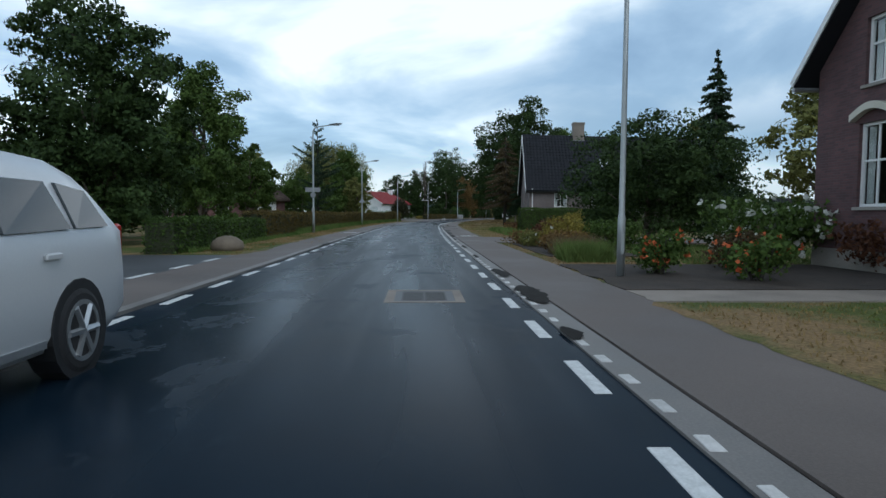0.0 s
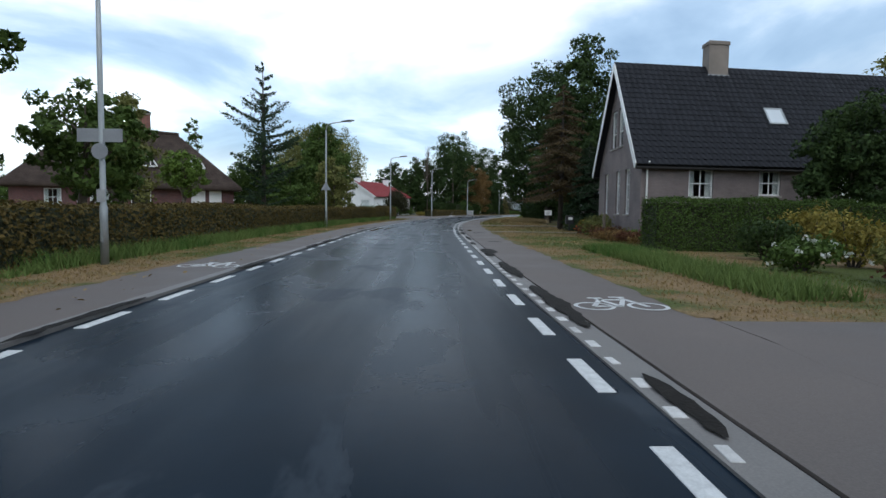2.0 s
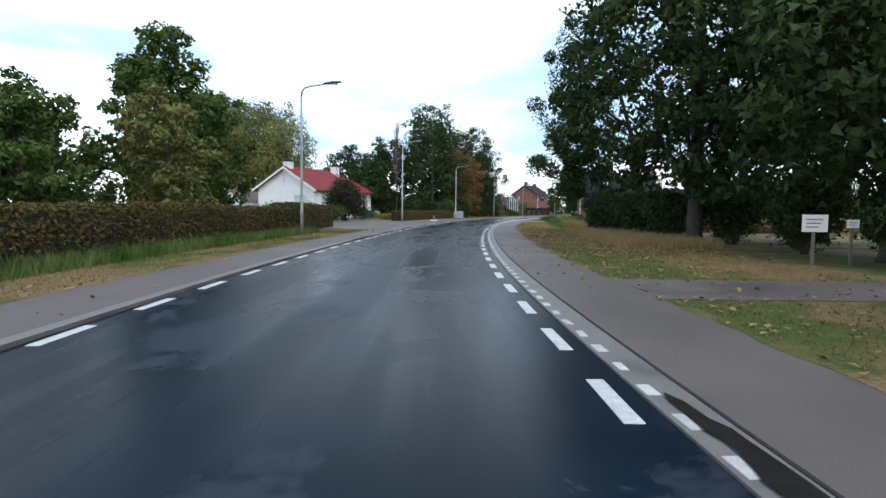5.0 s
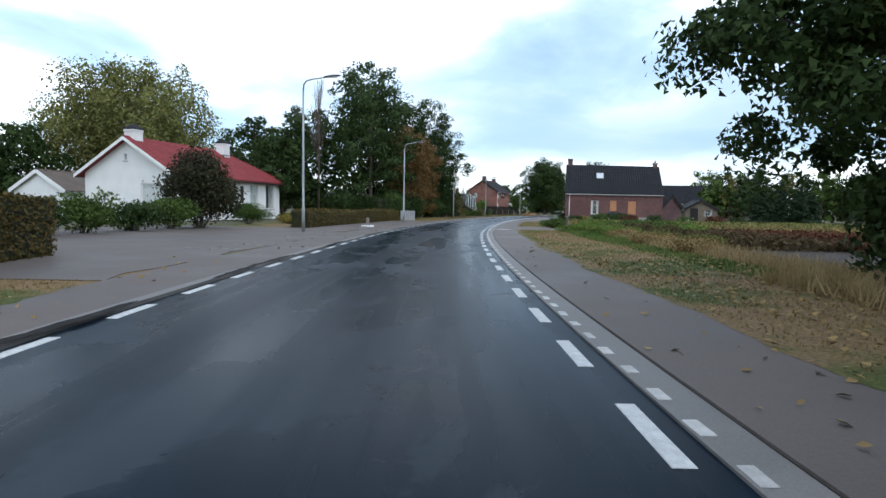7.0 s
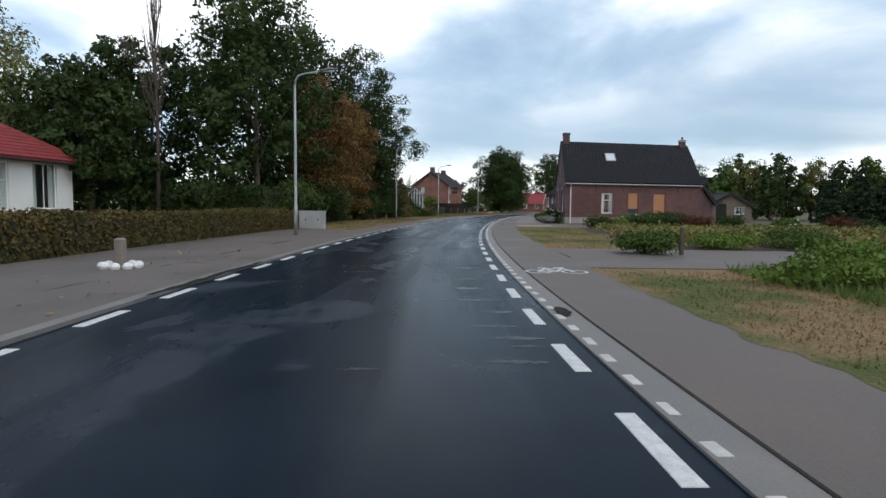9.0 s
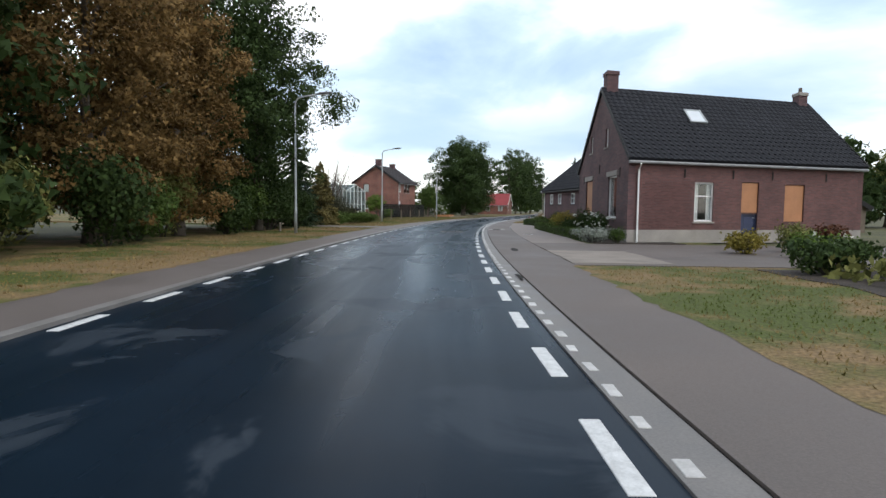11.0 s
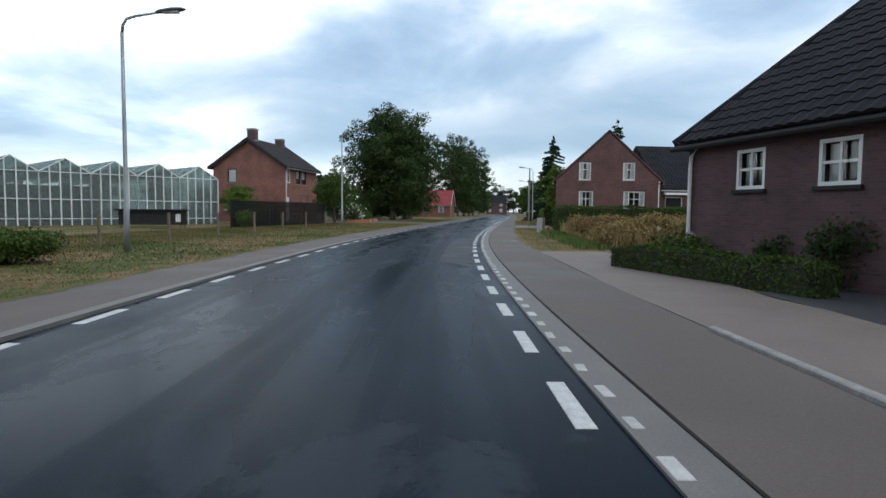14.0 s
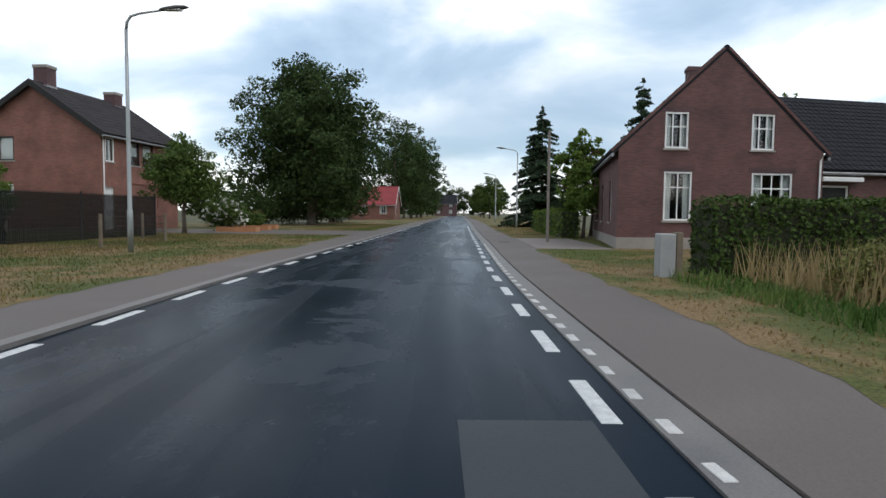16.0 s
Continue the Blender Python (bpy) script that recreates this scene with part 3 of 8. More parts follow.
# ---------------------------------------------------------------- ground, road, paths
g = Geo()
N = 60
for j in range(N + 1):
    for i in range(N + 1):
        x, y = -1500 + 3000 * i / N, -1300 + 3000 * j / N
        g.v.append((x + 50, y + 60, -0.06))
for j in range(N):
    for i in range(N):
        o = j * (N + 1) + i
        g.f.append((o, o + 1, o + N + 2, o + N + 1))
tagged(obj("ground", g, "field_ground"), "flat farmland soil reaching the horizon", "ground", kind="structure")

tagged(ribbon("road", -70, 480, -2.62, 2.68, 0.0, "asphalt", 1.0, uv=True), "wet dark asphalt carriageway with lighter worn streaks", "road", kind="structure")
tagged(ribbon("pavement_left", -70, 480, -4.25, -2.80, 0.045, "cycle", 1.5, 0.12), "grey-brown asphalt cycle path beside the road", "pavement", kind="structure")
tagged(ribbon("pavement_right", -70, 480, 3.04, 4.55, 0.035, "cycle", 1.5, 0.12), "grey-brown asphalt cycle path beside the road", "pavement", kind="structure")
tagged(ribbon("verge_left", -70, 480, -14.0, -4.25, 0.02, "grass_ground", 1.5, 0.1), "grass verge with dry patches", "verge", kind="structure")
tagged(ribbon("verge_right", -70, 480, 4.55, 12.0, 0.015, "grass_ground", 1.5, 0.1), "grass verge with dry patches", "verge", kind="structure")
tagged(ribbon("kerb_left", -70, 480, -2.80, -2.62, 0.05, "kerb", 1.5, 0.12), "low concrete kerb at the edge of the carriageway", "kerb", kind="structure")
tagged(ribbon("kerb_right", -70, 480, 2.68, 3.02, 0.02, "kerb", 1.5, 0.1), "pale concrete gutter strip beside the carriageway", "kerb", kind="structure")
tagged(ribbon("joint_right", -70, 480, 3.02, 3.04, 0.012, "mud_and_shade", 1.5, 0.1), "dark open joint beside the gutter strip", "joint", kind="structure")


def dashes(name, d, width, length, gap, s0, s1, z, label, group):
    g0 = Geo().bevel_box(-width / 2, width / 2, -length / 2, length / 2, 0, 0.006, 0.004)
    me = mesh_of(name, g0, "paint" if length > 0.5 else "pale_stone")
    rng = np.random.default_rng(int(abs(d) * 100))
    wear = 0.03 if length > 0.5 else 0.16
    s = s0
    while s < s1:
        ob = new(name, me)
        ob.matrix_basis = frame_at(s, d + rng.normal() * 0.006, z, rng.normal() * wear * 14) @ Matrix.Diagonal((rng.uniform(1 - wear, 1 + wear), rng.uniform(1 - 1.5 * wear, 1 + wear), 1, 1))
        tagged(ob, label, "road marking", group)
        s += length + gap


dashes("edge_dash", 2.455, 0.135, 0.97, 0.96, 0.35, 262, 0.0, "white painted edge dash on wet asphalt", "edge dashes right of the carriageway")
dashes("edge_dash", -2.47, 0.13, 0.97, 0.948, 0.75, 262, 0.0, "white painted edge dash on wet asphalt", "edge dashes left of the carriageway")
dashes("kerb_block", 2.755, 0.09, 0.26, 0.38, 0.2, 226, 0.0205, "small white painted block on the gutter strip", "white blocks on the gutter strip")



def ragged_edge(name, s0, s1, d, side_sign, z, seed, label, mat="grass_ground"):
    """Soil and grass that creep over the edge of the path in uneven tongues."""
    rng = np.random.default_rng(seed)
    n = int((s1 - s0) / 0.3)
    w = np.abs(np.convolve(rng.normal(size=n + 13), np.ones(9) / 9, "valid"))[: n + 1] * 0.34 + np.abs(rng.normal(size=n + 1)) * 0.025
    g = Geo()
    for k in range(n + 1):
        sk = s0 + (s1 - s0) * k / n
        g.v += [at(sk, d + side_sign * 0.12, z), at(sk, d - side_sign * (0.02 + w[k]), z)]
    g.f = [(2 * k, 2 * k + 1, 2 * k + 3, 2 * k + 2) if side_sign < 0 else (2 * k + 1, 2 * k, 2 * k + 2, 2 * k + 3) for k in range(n)]
    return tagged(obj(name, g, mat), label, "verge", kind="structure")


for k, (s0, s1) in enumerate([(-3.0, 7.9), (31.6, 58.0), (59.1, 70.4), (73.1, 125.6), (131.7, 151.8), (196.0, 222.0), (232.0, 262.0)]):
    ragged_edge("verge_edge", s0, s1, 4.55, 1, 0.0385, 40 + k, "worn grass and soil creeping over the path's edge")
for k, (s0, s1) in enumerate([(17.4, 97.0), (143.8, 176.8), (180.2, 232.8), (240.2, 262.0)]):
    ragged_edge("verge_edge", s0, s1, -4.25, -1, 0.0485, 60 + k, "worn grass and soil creeping over the path's edge")

# ---------------------------------------------------------------- street lamps


def street_lamp(name, s, d, reach=1.6, height=6.75, side_sign=1, sign=None):
    t = thing(name, frame_at(s, d), "tall galvanised street lamp with a curved arm over the cycle path", "street lamp", "street lamps along the road")
    k = side_sign
    pole = Geo().tube([(0, 0, 0), (0, 0, 1.25), (0, 0, 1.3), (0, 0, 4), (0, 0, height - 0.45)], [0.085, 0.08, 0.062, 0.055, 0.045], 10)
    obj("pole", pole, "galv", t, smooth=True)
    arm = [(0, 0, height - 0.5), (0.03 * k, 0, height - 0.25), (0.14 * k, 0, height - 0.08), (0.4 * k, 0, height), ((reach - 0.5) * k, 0, height + 0.1)]
    obj("arm", Geo().tube(arm, [0.045, 0.042, 0.04, 0.035, 0.032], 8), "galv", t, smooth=True)
    h = Geo()
    rings = []
    for u, w, hh in ((0, 0.05, 0.04), (0.12, 0.11, 0.07), (0.45, 0.14, 0.09), (0.75, 0.11, 0.06), (0.85, 0.04, 0.02)):
        x = (reach - 0.6 + u) * k
        z = height + 0.1 + 0.10 * u
        rings.append([(x, w * math.cos(a) * 1.0, z + hh * math.sin(a) * (1 if math.sin(a) > 0 else 0.5)) for a in [2 * math.pi * i / 10 for i in range(10)]])
    head = obj("lamp_head", h.loft(rings), "lamp_head", t, "dark grey lamp housing", smooth=True)
    lens = Geo()
    x0, x1 = (reach - 0.4) * k, (reach + 0.05) * k
    lens.box(min(x0, x1), max(x0, x1), -0.08, 0.08, height + 0.085, height + 0.12)
    obj("diffuser", lens, "diffuser", head)
    obj("door_plate", Geo().box(-0.03, 0.03, -0.088, -0.07, 0.5, 0.95), "galv", t)
    if sign == "board":
        b = obj("sign_board", Geo().bevel_box(-0.5, 0.45, -0.035, -0.015, 2.62, 2.9, 0.005), "sign_back", t, "grey back of a rectangular sign")
        b2 = Geo().tube([(0, -0.10, 2.42), (0, -0.075, 2.42)], 0.17, 16)
        obj("round_sign", b2, "sign_back", t, "grey back of a round sign")
        obj("bracket", Geo().box(-0.03, 0.03, -0.075, 0.03, 2.38, 2.46), "galv", t)
        obj("bracket", Geo().box(-0.03, 0.03, -0.04, 0.03, 2.70, 2.80), "galv", t)
        obj("notice", Geo().box(-0.09, 0.09, -0.09, -0.075, 1.35, 1.62), "cabinet", t, "small pale notice")
    if sign == "triangle":
        tr = Geo().loft([[(-0.33, y, 2.42), (0.33, y, 2.42), (0.0, y, 2.98)] for y in (-0.075, -0.055)])
        obj("triangle_sign", tr, "sign_back", t, "grey back of a triangular sign")
        obj("bracket", Geo().box(-0.03, 0.03, -0.055, 0.03, 2.55, 2.63), "galv", t)
    return t


for k, (s, d, sg) in enumerate([(37.5, -5.75, "board"), (63.3, -5.95, "triangle"), (88.6, -5.8, None), (116.2, -6.3, None), (137.7, -5.35, None),
                                (167.2, -6.6, None), (192.8, -7.7, None), (218.2, -8.08, None)]):
    street_lamp("street_lamp", s, d, sign=sg, height={116.2: 7.4, 218.2: 7.0}.get(s, 6.75))
street_lamp("street_lamp", 11.4, 5.22, side_sign=-1)
street_lamp("street_lamp", 252.0, 6.6, side_sign=-1)
street_lamp("street_lamp", 285.0, 6.6, side_sign=-1)

# ---------------------------------------------------------------- plants


def crown_points(rng, n, blobs):
    """Points near the outside of a set of blobs (centre, radii)."""
    w = np.array([b[3] * b[4] * b[5] for b in blobs]) ** 0.67
    pick = rng.choice(len(blobs), n, p=w / w.sum())
    B = np.array(blobs)
    d = rng.normal(size=(n, 3))
    d /= np.linalg.norm(d, axis=1)[:, None]
    r = rng.uniform(0.30, 1.0, n) ** 0.5 * rng.uniform(0.88, 1.12, n)
    r = np.where(rng.random(n) < 0.08, r * rng.uniform(1.03, 1.18, n), r)
    return B[pick, :3] + d * B[pick, 3:6] * r[:, None], d


def tree(name, s, d, height, radius, base, mat, n=7000, leaf=0.22, seed=1, label="", category="tree", trunk=0.22, bark="bark", blobs=16,
         spread=1.0, group="", top=0.75, droop=0.0, xy=None, limbs=8, off=(0.0, 0.0), open_=0.0, tilt=0.0, clumps=230):
    """A trunk with limbs that end in clumps of leaves; open_ thins the inside of the crown."""
    rng = np.random.default_rng(seed)
    m = pose(*(xy or at(s, d)[:2]), 0, 0, 0, turn_at(s))
    t = thing(name, m, label, category, group)
    ch = height - base
    lean = rng.normal(size=2) * 0.12
    tp = [(0, 0, -0.05), (0.02 + tilt * 0.4, 0, 0.4)] + [(off[0] * 0.12 * u * u + tilt * u * height * 0.86 + lean[0] * u * 2 + rng.normal() * 0.06, lean[1] * u * 2 + rng.normal() * 0.06, u * height * 0.86) for u in (0.25, 0.5, 0.75, 1.0)]
    obj("trunk", Geo().tube(tp, [trunk * 1.35, trunk, trunk * 0.85, trunk * 0.6, trunk * 0.35, trunk * 0.1], 9), bark, t, smooth=True)
    # the boughs: rounded masses about the trunk, wider in the middle of the crown
    bl = []
    for k in range(blobs):
        u = (k + 0.5) / blobs
        prof = math.sin(math.pi * min(1.0, 0.16 + 0.84 * u * top / 0.75 if u < 0.5 else 0.16 + 0.84 * u)) ** 0.6
        a = k * 2.4 + rng.uniform(-0.5, 0.5)
        rr = radius * prof * rng.uniform(0.45, 0.72) * spread
        br = radius * rng.uniform(0.26, 0.42) * (0.6 + 0.5 * prof)
        bl.append((rr * math.cos(a), rr * math.sin(a), base + ch * (0.10 + 0.84 * u), br, br, br * rng.uniform(0.7, 0.95) * (1 + droop)))
    bl.append((0, 0, base + ch * 0.5, radius * 0.5, radius * 0.5, ch * 0.34))
    # clumps of leaves on the outside of the boughs, each with its own light and dark side
    big = n > 3000
    n = int(n * (1.55 if big else 1.3))
    size = leaf * (0.80 if big else 0.95)
    K = int(np.clip(n / 95, 24, clumps))
    cc, cd = crown_points(rng, K, bl)
    cc = cc + cd * (radius * 0.06)
    rc = radius * rng.uniform(0.12, 0.24, K) * (24 / max(24, K)) ** 0.12 * (230 / clumps) ** 0.22
    inner = rng.random(n) < (0.22 - 0.2 * open_)
    pick = rng.integers(0, K, n)
    dv = rng.normal(size=(n, 3))
    dv /= np.linalg.norm(dv, axis=1)[:, None]
    flat = np.array((1.0, 1.0, 0.72 + 1.1 * droop))
    p = cc[pick] + dv * flat * (rc[pick] * rng.uniform(0.25, 1.0, n) ** 0.5 * rng.uniform(0.9, 1.15, n))[:, None]
    out = dv * 0.75 + cd[pick] * 0.75 + np.array((0, 0, 0.25))
    pi, po = crown_points(rng, int(inner.sum()), bl)
    p[inner], out[inner] = pi * np.array((0.86, 0.86, 1.0)), po
    # hold the crown to its height and width
    lo, hi = np.percentile(p[:, 2], (0.5, 99.7))
    p[:, 2] = base + (p[:, 2] - lo) * (height - base) / (hi - lo)
    mid = (np.percentile(p[:, :2], 1, axis=0) + np.percentile(p[:, :2], 99, axis=0)) / 2
    p[:, :2] -= mid
    wide_ = np.percentile(np.hypot(p[:, 0], p[:, 1]), 98)
    p[:, :2] *= radius / wide_
    p[:, :2] += np.array(off)
    p[:, 2] = np.where(p[:, 2] < base * 0.82, base * 0.82 + rng.uniform(0, 0.6, n), p[:, 2])
    lb = Geo()
    for b in bl[:-1:max(1, (len(bl) - 1) // limbs)]:
        ex, ey = (b[0] - mid[0]) * radius / wide_ + off[0], (b[1] - mid[1]) * radius / wide_ + off[1]
        ez = min(b[2], height * 0.92)
        z0 = max(base * 0.75, ez - radius * 0.7)
        u = z0 / (height * 0.86)
        sx, sy = off[0] * 0.12 * u * u + tilt * z0 + lean[0] * u * 2, lean[1] * u * 2
        bend = rng.normal(size=2) * radius * 0.05
        lb.tube([(sx, sy, z0), (sx + (ex - sx) * 0.35 + bend[0], sy + (ey - sy) * 0.35 + bend[1], z0 + (ez - z0) * 0.5), (sx + (ex - sx) * 0.7, sy + (ey - sy) * 0.7, z0 + (ez - z0) * 0.75 + 0.1), (ex, ey, ez)],
                [trunk * 0.42, trunk * 0.30, trunk * 0.18, trunk * 0.05], 6)
    obj("branchwork", lb, bark, t, smooth=True)["kind"] = "stuff"
    quads("crown", leaf_tris(p, size, rng, out, hang=droop), mat, t, tri=True)
    return t


def conifer(name, s, d, height, radius, base, mat, seed=1, label="", rows=16, per=9, leaf=0.22, sparse=False, trunk=0.16, xy=None, group="", dens=1.0, power=0.9):
    rng = np.random.default_rng(seed)
    t = thing(name, pose(*(xy or at(s, d)[:2]), 0), label, "conifer", group)
    obj("trunk", Geo().tube([(0, 0, -0.05), (0.03, 0, height * 0.5), (0, 0, height)], [trunk, trunk * 0.6, 0.015], 8), "bark_dark", t, smooth=True)
    pts, outs, br = [], [], Geo()
    step = (height - base) / rows
    for k in range(rows):
        u = k / (rows - 1)
        z = base + (height - base) * (u ** 0.95) * 0.985
        ln = radius * (min((1 - u) ** 0.9 * 1.5, 0.62 + 0.38 * math.sin(math.pi * u)) if sparse else (1 - u) ** power) + 0.12
        for a in rng.uniform(0, 2 * math.pi, max(3 if sparse else 4, int(per * (1 - 0.5 * u)))):
            L = ln * (rng.uniform(0.45, 1.15) if sparse else rng.uniform(0.7, 1.12))
            zb = z + rng.uniform(-0.5, 0.5) * step
            dx, dy = math.cos(a), math.sin(a)
            # open firs carry rising boughs with tips that turn up; dense ones hang
            rise = rng.uniform(-0.02, 0.22) + 0.25 * u if sparse else -0.22
            curve = 0.16 if sparse else -0.04

            def zat(w):
                return zb + L * (rise * w + curve * w * w)
            br.tube([(0, 0, zb), (dx * L * 0.5, dy * L * 0.5, zat(0.5)), (dx * L, dy * L, zat(1.0))], [0.03 + 0.02 * (1 - u), 0.02, 0.006], 4)
            m = int(max(6, L * (34 if sparse else 62) * dens))
            w = rng.uniform(0.10, 1.03, m)
            side_w = rng.normal(size=m) * L * (0.085 if sparse else 0.12)
            drop = np.abs(rng.normal(size=m)) * (0.10 if sparse else 0.07)
            pts.append(np.stack([dx * L * w - dy * side_w, dy * L * w + dx * side_w, zat(w) - drop + (0.03 if sparse else 0)], 1))
            outs.append(np.tile((dx * 0.35, dy * 0.35, 0.8), (m, 1)))
    obj("branchwork", br, "bark_dark", t)["kind"] = "stuff"
    quads("crown", leaf_tris(np.concatenate(pts), leaf * 1.05, rng, np.concatenate(outs), slim=0.55), mat, t, tri=True)
    return t


def bush(name, s, d, size, mat, n=900, leaf=0.09, seed=1, label="", flowers=None, nf=60, fl=0.09, xy=None, group="", category="bush", blobs=7, z=0.0):
    """A rounded shrub of stems and leaves; size is its width, depth and height."""
    rng = np.random.default_rng(seed)
    w, dp, h = size
    t = thing(name, pose(*(xy or at(s, d)[:2]), z, 0, 0, turn_at(s)), label, category, group)
    bl = []
    for k in range(blobs):
        a = k * 2.4 + rng.uniform(-0.4, 0.4)
        rr = rng.uniform(0.25, 0.62)
        bl.append((w / 2 * rr * math.cos(a), dp / 2 * rr * math.sin(a), h * rng.uniform(0.34, 0.72), w * 0.26, dp * 0.26, h * rng.uniform(0.24, 0.32)))
    bl.append((0, 0, h * 0.45, w * 0.36, dp * 0.36, h * 0.45))
    st = Geo()
    for b in bl:
        st.tube([(b[0] * 0.15, b[1] * 0.15, -0.03), (b[0] * 0.6, b[1] * 0.6, b[2] * 0.6), (b[0], b[1], b[2] + b[5] * 0.5)], [0.03, 0.02, 0.006], 5)
    obj("stemwork", st, "bark_dark", t)["kind"] = "stuff"
    p, out = crown_points(rng, n, bl)
    p[:, 2] = np.abs(p[:, 2] - 0.02) + 0.02
    if leaf >= 0.05:
        p = np.concatenate([p, p[::3] + rng.normal(size=p[::3].shape) * leaf])
        p[:, 2] = np.abs(p[:, 2])
        quads("foliage", leaf_tris(p, leaf * 0.95, rng, np.concatenate([out, out[::3]])), mat, t, tri=True)
    else:
        quads("foliage", leaf_cards(p, leaf, rng, out=out), mat, t)
    if flowers:
        p, out = crown_points(rng, nf, bl)
        p = p + out * 0.05
        p[:, 2] = np.abs(p[:, 2])
        fc = np.repeat(p, 5, axis=0) + rng.normal(size=(nf * 5, 3)) * fl * 0.35
        quads("flowering", leaf_cards(fc, fl, rng, long=1.1), flowers, t)["kind"] = "stuff"
    return t


def hedge(name, points, width, height, mat, seed=1, label="", leaf=0.075, density=160, uneven=0.05, z=0.0):
    """A clipped hedge along a line of (x, y): a dense twig core, its inner shade put into its colour, and a skin of
    leaves.
    """
    rng = np.random.default_rng(seed)
    t = thing(name, Matrix.Identity(4), label, "hedge")
    P = [np.array(p, float) for p in points]
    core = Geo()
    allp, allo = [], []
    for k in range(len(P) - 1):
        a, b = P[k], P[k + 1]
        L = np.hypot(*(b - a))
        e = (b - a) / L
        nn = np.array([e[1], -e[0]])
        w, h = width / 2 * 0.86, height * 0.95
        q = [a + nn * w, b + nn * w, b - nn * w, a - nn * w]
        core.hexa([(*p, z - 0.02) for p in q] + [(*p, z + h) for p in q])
        for face, area in (("r", L * height), ("l", L * height), ("t", L * width), ("e", width * height * 2)):
            m = int(area * density * (0.45 if face == "l" and h < 2.0 else 1.0))
            u, v = rng.uniform(0, L, m), rng.uniform(0, 1, m)
            off = rng.normal(size=m) * uneven * 0.8
            if face == "t":
                lat, zz, o = (v - 0.5) * width, height + off, np.tile((0, 0, 1.0), (m, 1))
            elif face == "e":
                u = np.where(rng.random(m) < 0.5, 0, L) + off
                lat, zz, o = (rng.uniform(0, 1, m) - 0.5) * width, v * height, np.tile((0, 0, 0.2), (m, 1))
            else:
                sgn = 1 if face == "r" else -1
                lat, zz, o = sgn * width / 2 + off, v * height, np.tile((*(nn * sgn), 0.25), (m, 1))
            wob = 0.05 * np.sin(u * 0.9 + k) + 0.04 * np.sin(u * 2.3)
            xy_ = a + np.outer(u, e) + np.outer(lat, nn)
            allp.append(np.stack([xy_[:, 0], xy_[:, 1], z + np.maximum(zz + wob * (zz / height), 0.02)], 1))
            allo.append(o)
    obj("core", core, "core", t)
    quads("foliage", leaf_cards(np.concatenate(allp), leaf, rng, out=np.concatenate(allo) * 1.3), mat, t)
    return t


def blades(name, s0, s1, d0, d1, count, h, mat, seed, label, width=0.012, bend=0.35, z=0.02, keep=None):
    """Upright grass blades over a stretch of the plan, two to a tuft."""
    rng = np.random.default_rng(seed)
    s, d = rng.uniform(s0, s1, count), rng.uniform(d0, d1, count)
    if keep is not None:
        ok = keep(s, d, rng)
        s, d = s[ok], d[ok]
    n = len(s)
    ss = np.arange(s0 - 2, s1 + 3, 1.0)
    cx = np.array([at(q, 0)[:2] for q in ss])
    hx = np.array([ahead(q) for q in ss])
    c = np.stack([np.interp(s, ss, cx[:, i]) for i in (0, 1)], 1)
    hh = np.stack([np.interp(s, ss, hx[:, i]) for i in (0, 1)], 1)
    base = np.c_[c[:, 0] + d * hh[:, 1], c[:, 1] - d * hh[:, 0], np.full(n, z)]
    a = rng.uniform(0, 2 * math.pi, n)
    w = np.c_[np.cos(a), np.sin(a), np.zeros(n)] * (width * rng.uniform(0.7, 1.5, n))[:, None]
    ht = h * rng.uniform(0.5, 1.3, n)
    tip = base + np.c_[rng.normal(size=n) * bend * ht, rng.normal(size=n) * bend * ht, ht]
    v = np.empty((n, 3, 3))
    v[:, 0], v[:, 1], v[:, 2] = base - w, base + w, tip
    ob = quads(name, v.reshape(-1, 3), mat, tri=True)
    return tagged(ob, label, "grass", kind="stuff")

# ---------------------------------------------------------------- houses


def wall_geo(length, prof, holes, thick=0.3):
    """A wall along x from 0, outer face at y = 0, under a roof line prof [(x, z), ...], with rectangular holes (x0, x1, z0, z1)."""
    g = Geo()
    xs = sorted({0.0, length, *[p[0] for p in prof], *[h[0] for h in holes], *[h[1] for h in holes]})
    px, pz = [p[0] for p in prof], [p[1] for p in prof]
    for a, b in zip(xs, xs[1:]):
        if b - a < 1e-6:
            continue
        ta, tb = float(np.interp(a, px, pz)), float(np.interp(b, px, pz))
        cut = sorted((h[2], h[3]) for h in holes if h[0] <= a + 1e-6 and h[1] >= b - 1e-6)
        z = 0.0
        for z0, z1 in cut:
            if z0 > z + 1e-6:
                g.box(a, b, 0, thick, z, z0)
            z = z1
        g.hexa([(a, 0, z), (b, 0, z), (b, thick, z), (a, thick, z), (a, 0, ta), (b, 0, tb), (b, thick, tb), (a, thick, ta)])
    return g


def welded(g):
    """Joins corners that lie on one another, so that a wall is one connected mesh."""
    seen, index, out = {}, [], Geo()
    for p in g.v:
        k = tuple(round(c, 4) for c in p)
        if k not in seen:
            seen[k] = len(out.v)
            out.v.append(p)
        index.append(seen[k])
    for f in g.f:
        q = [index[i] for i in f]
        if len(set(q)) == len(q):
            out.f.append(tuple(q))
    return out


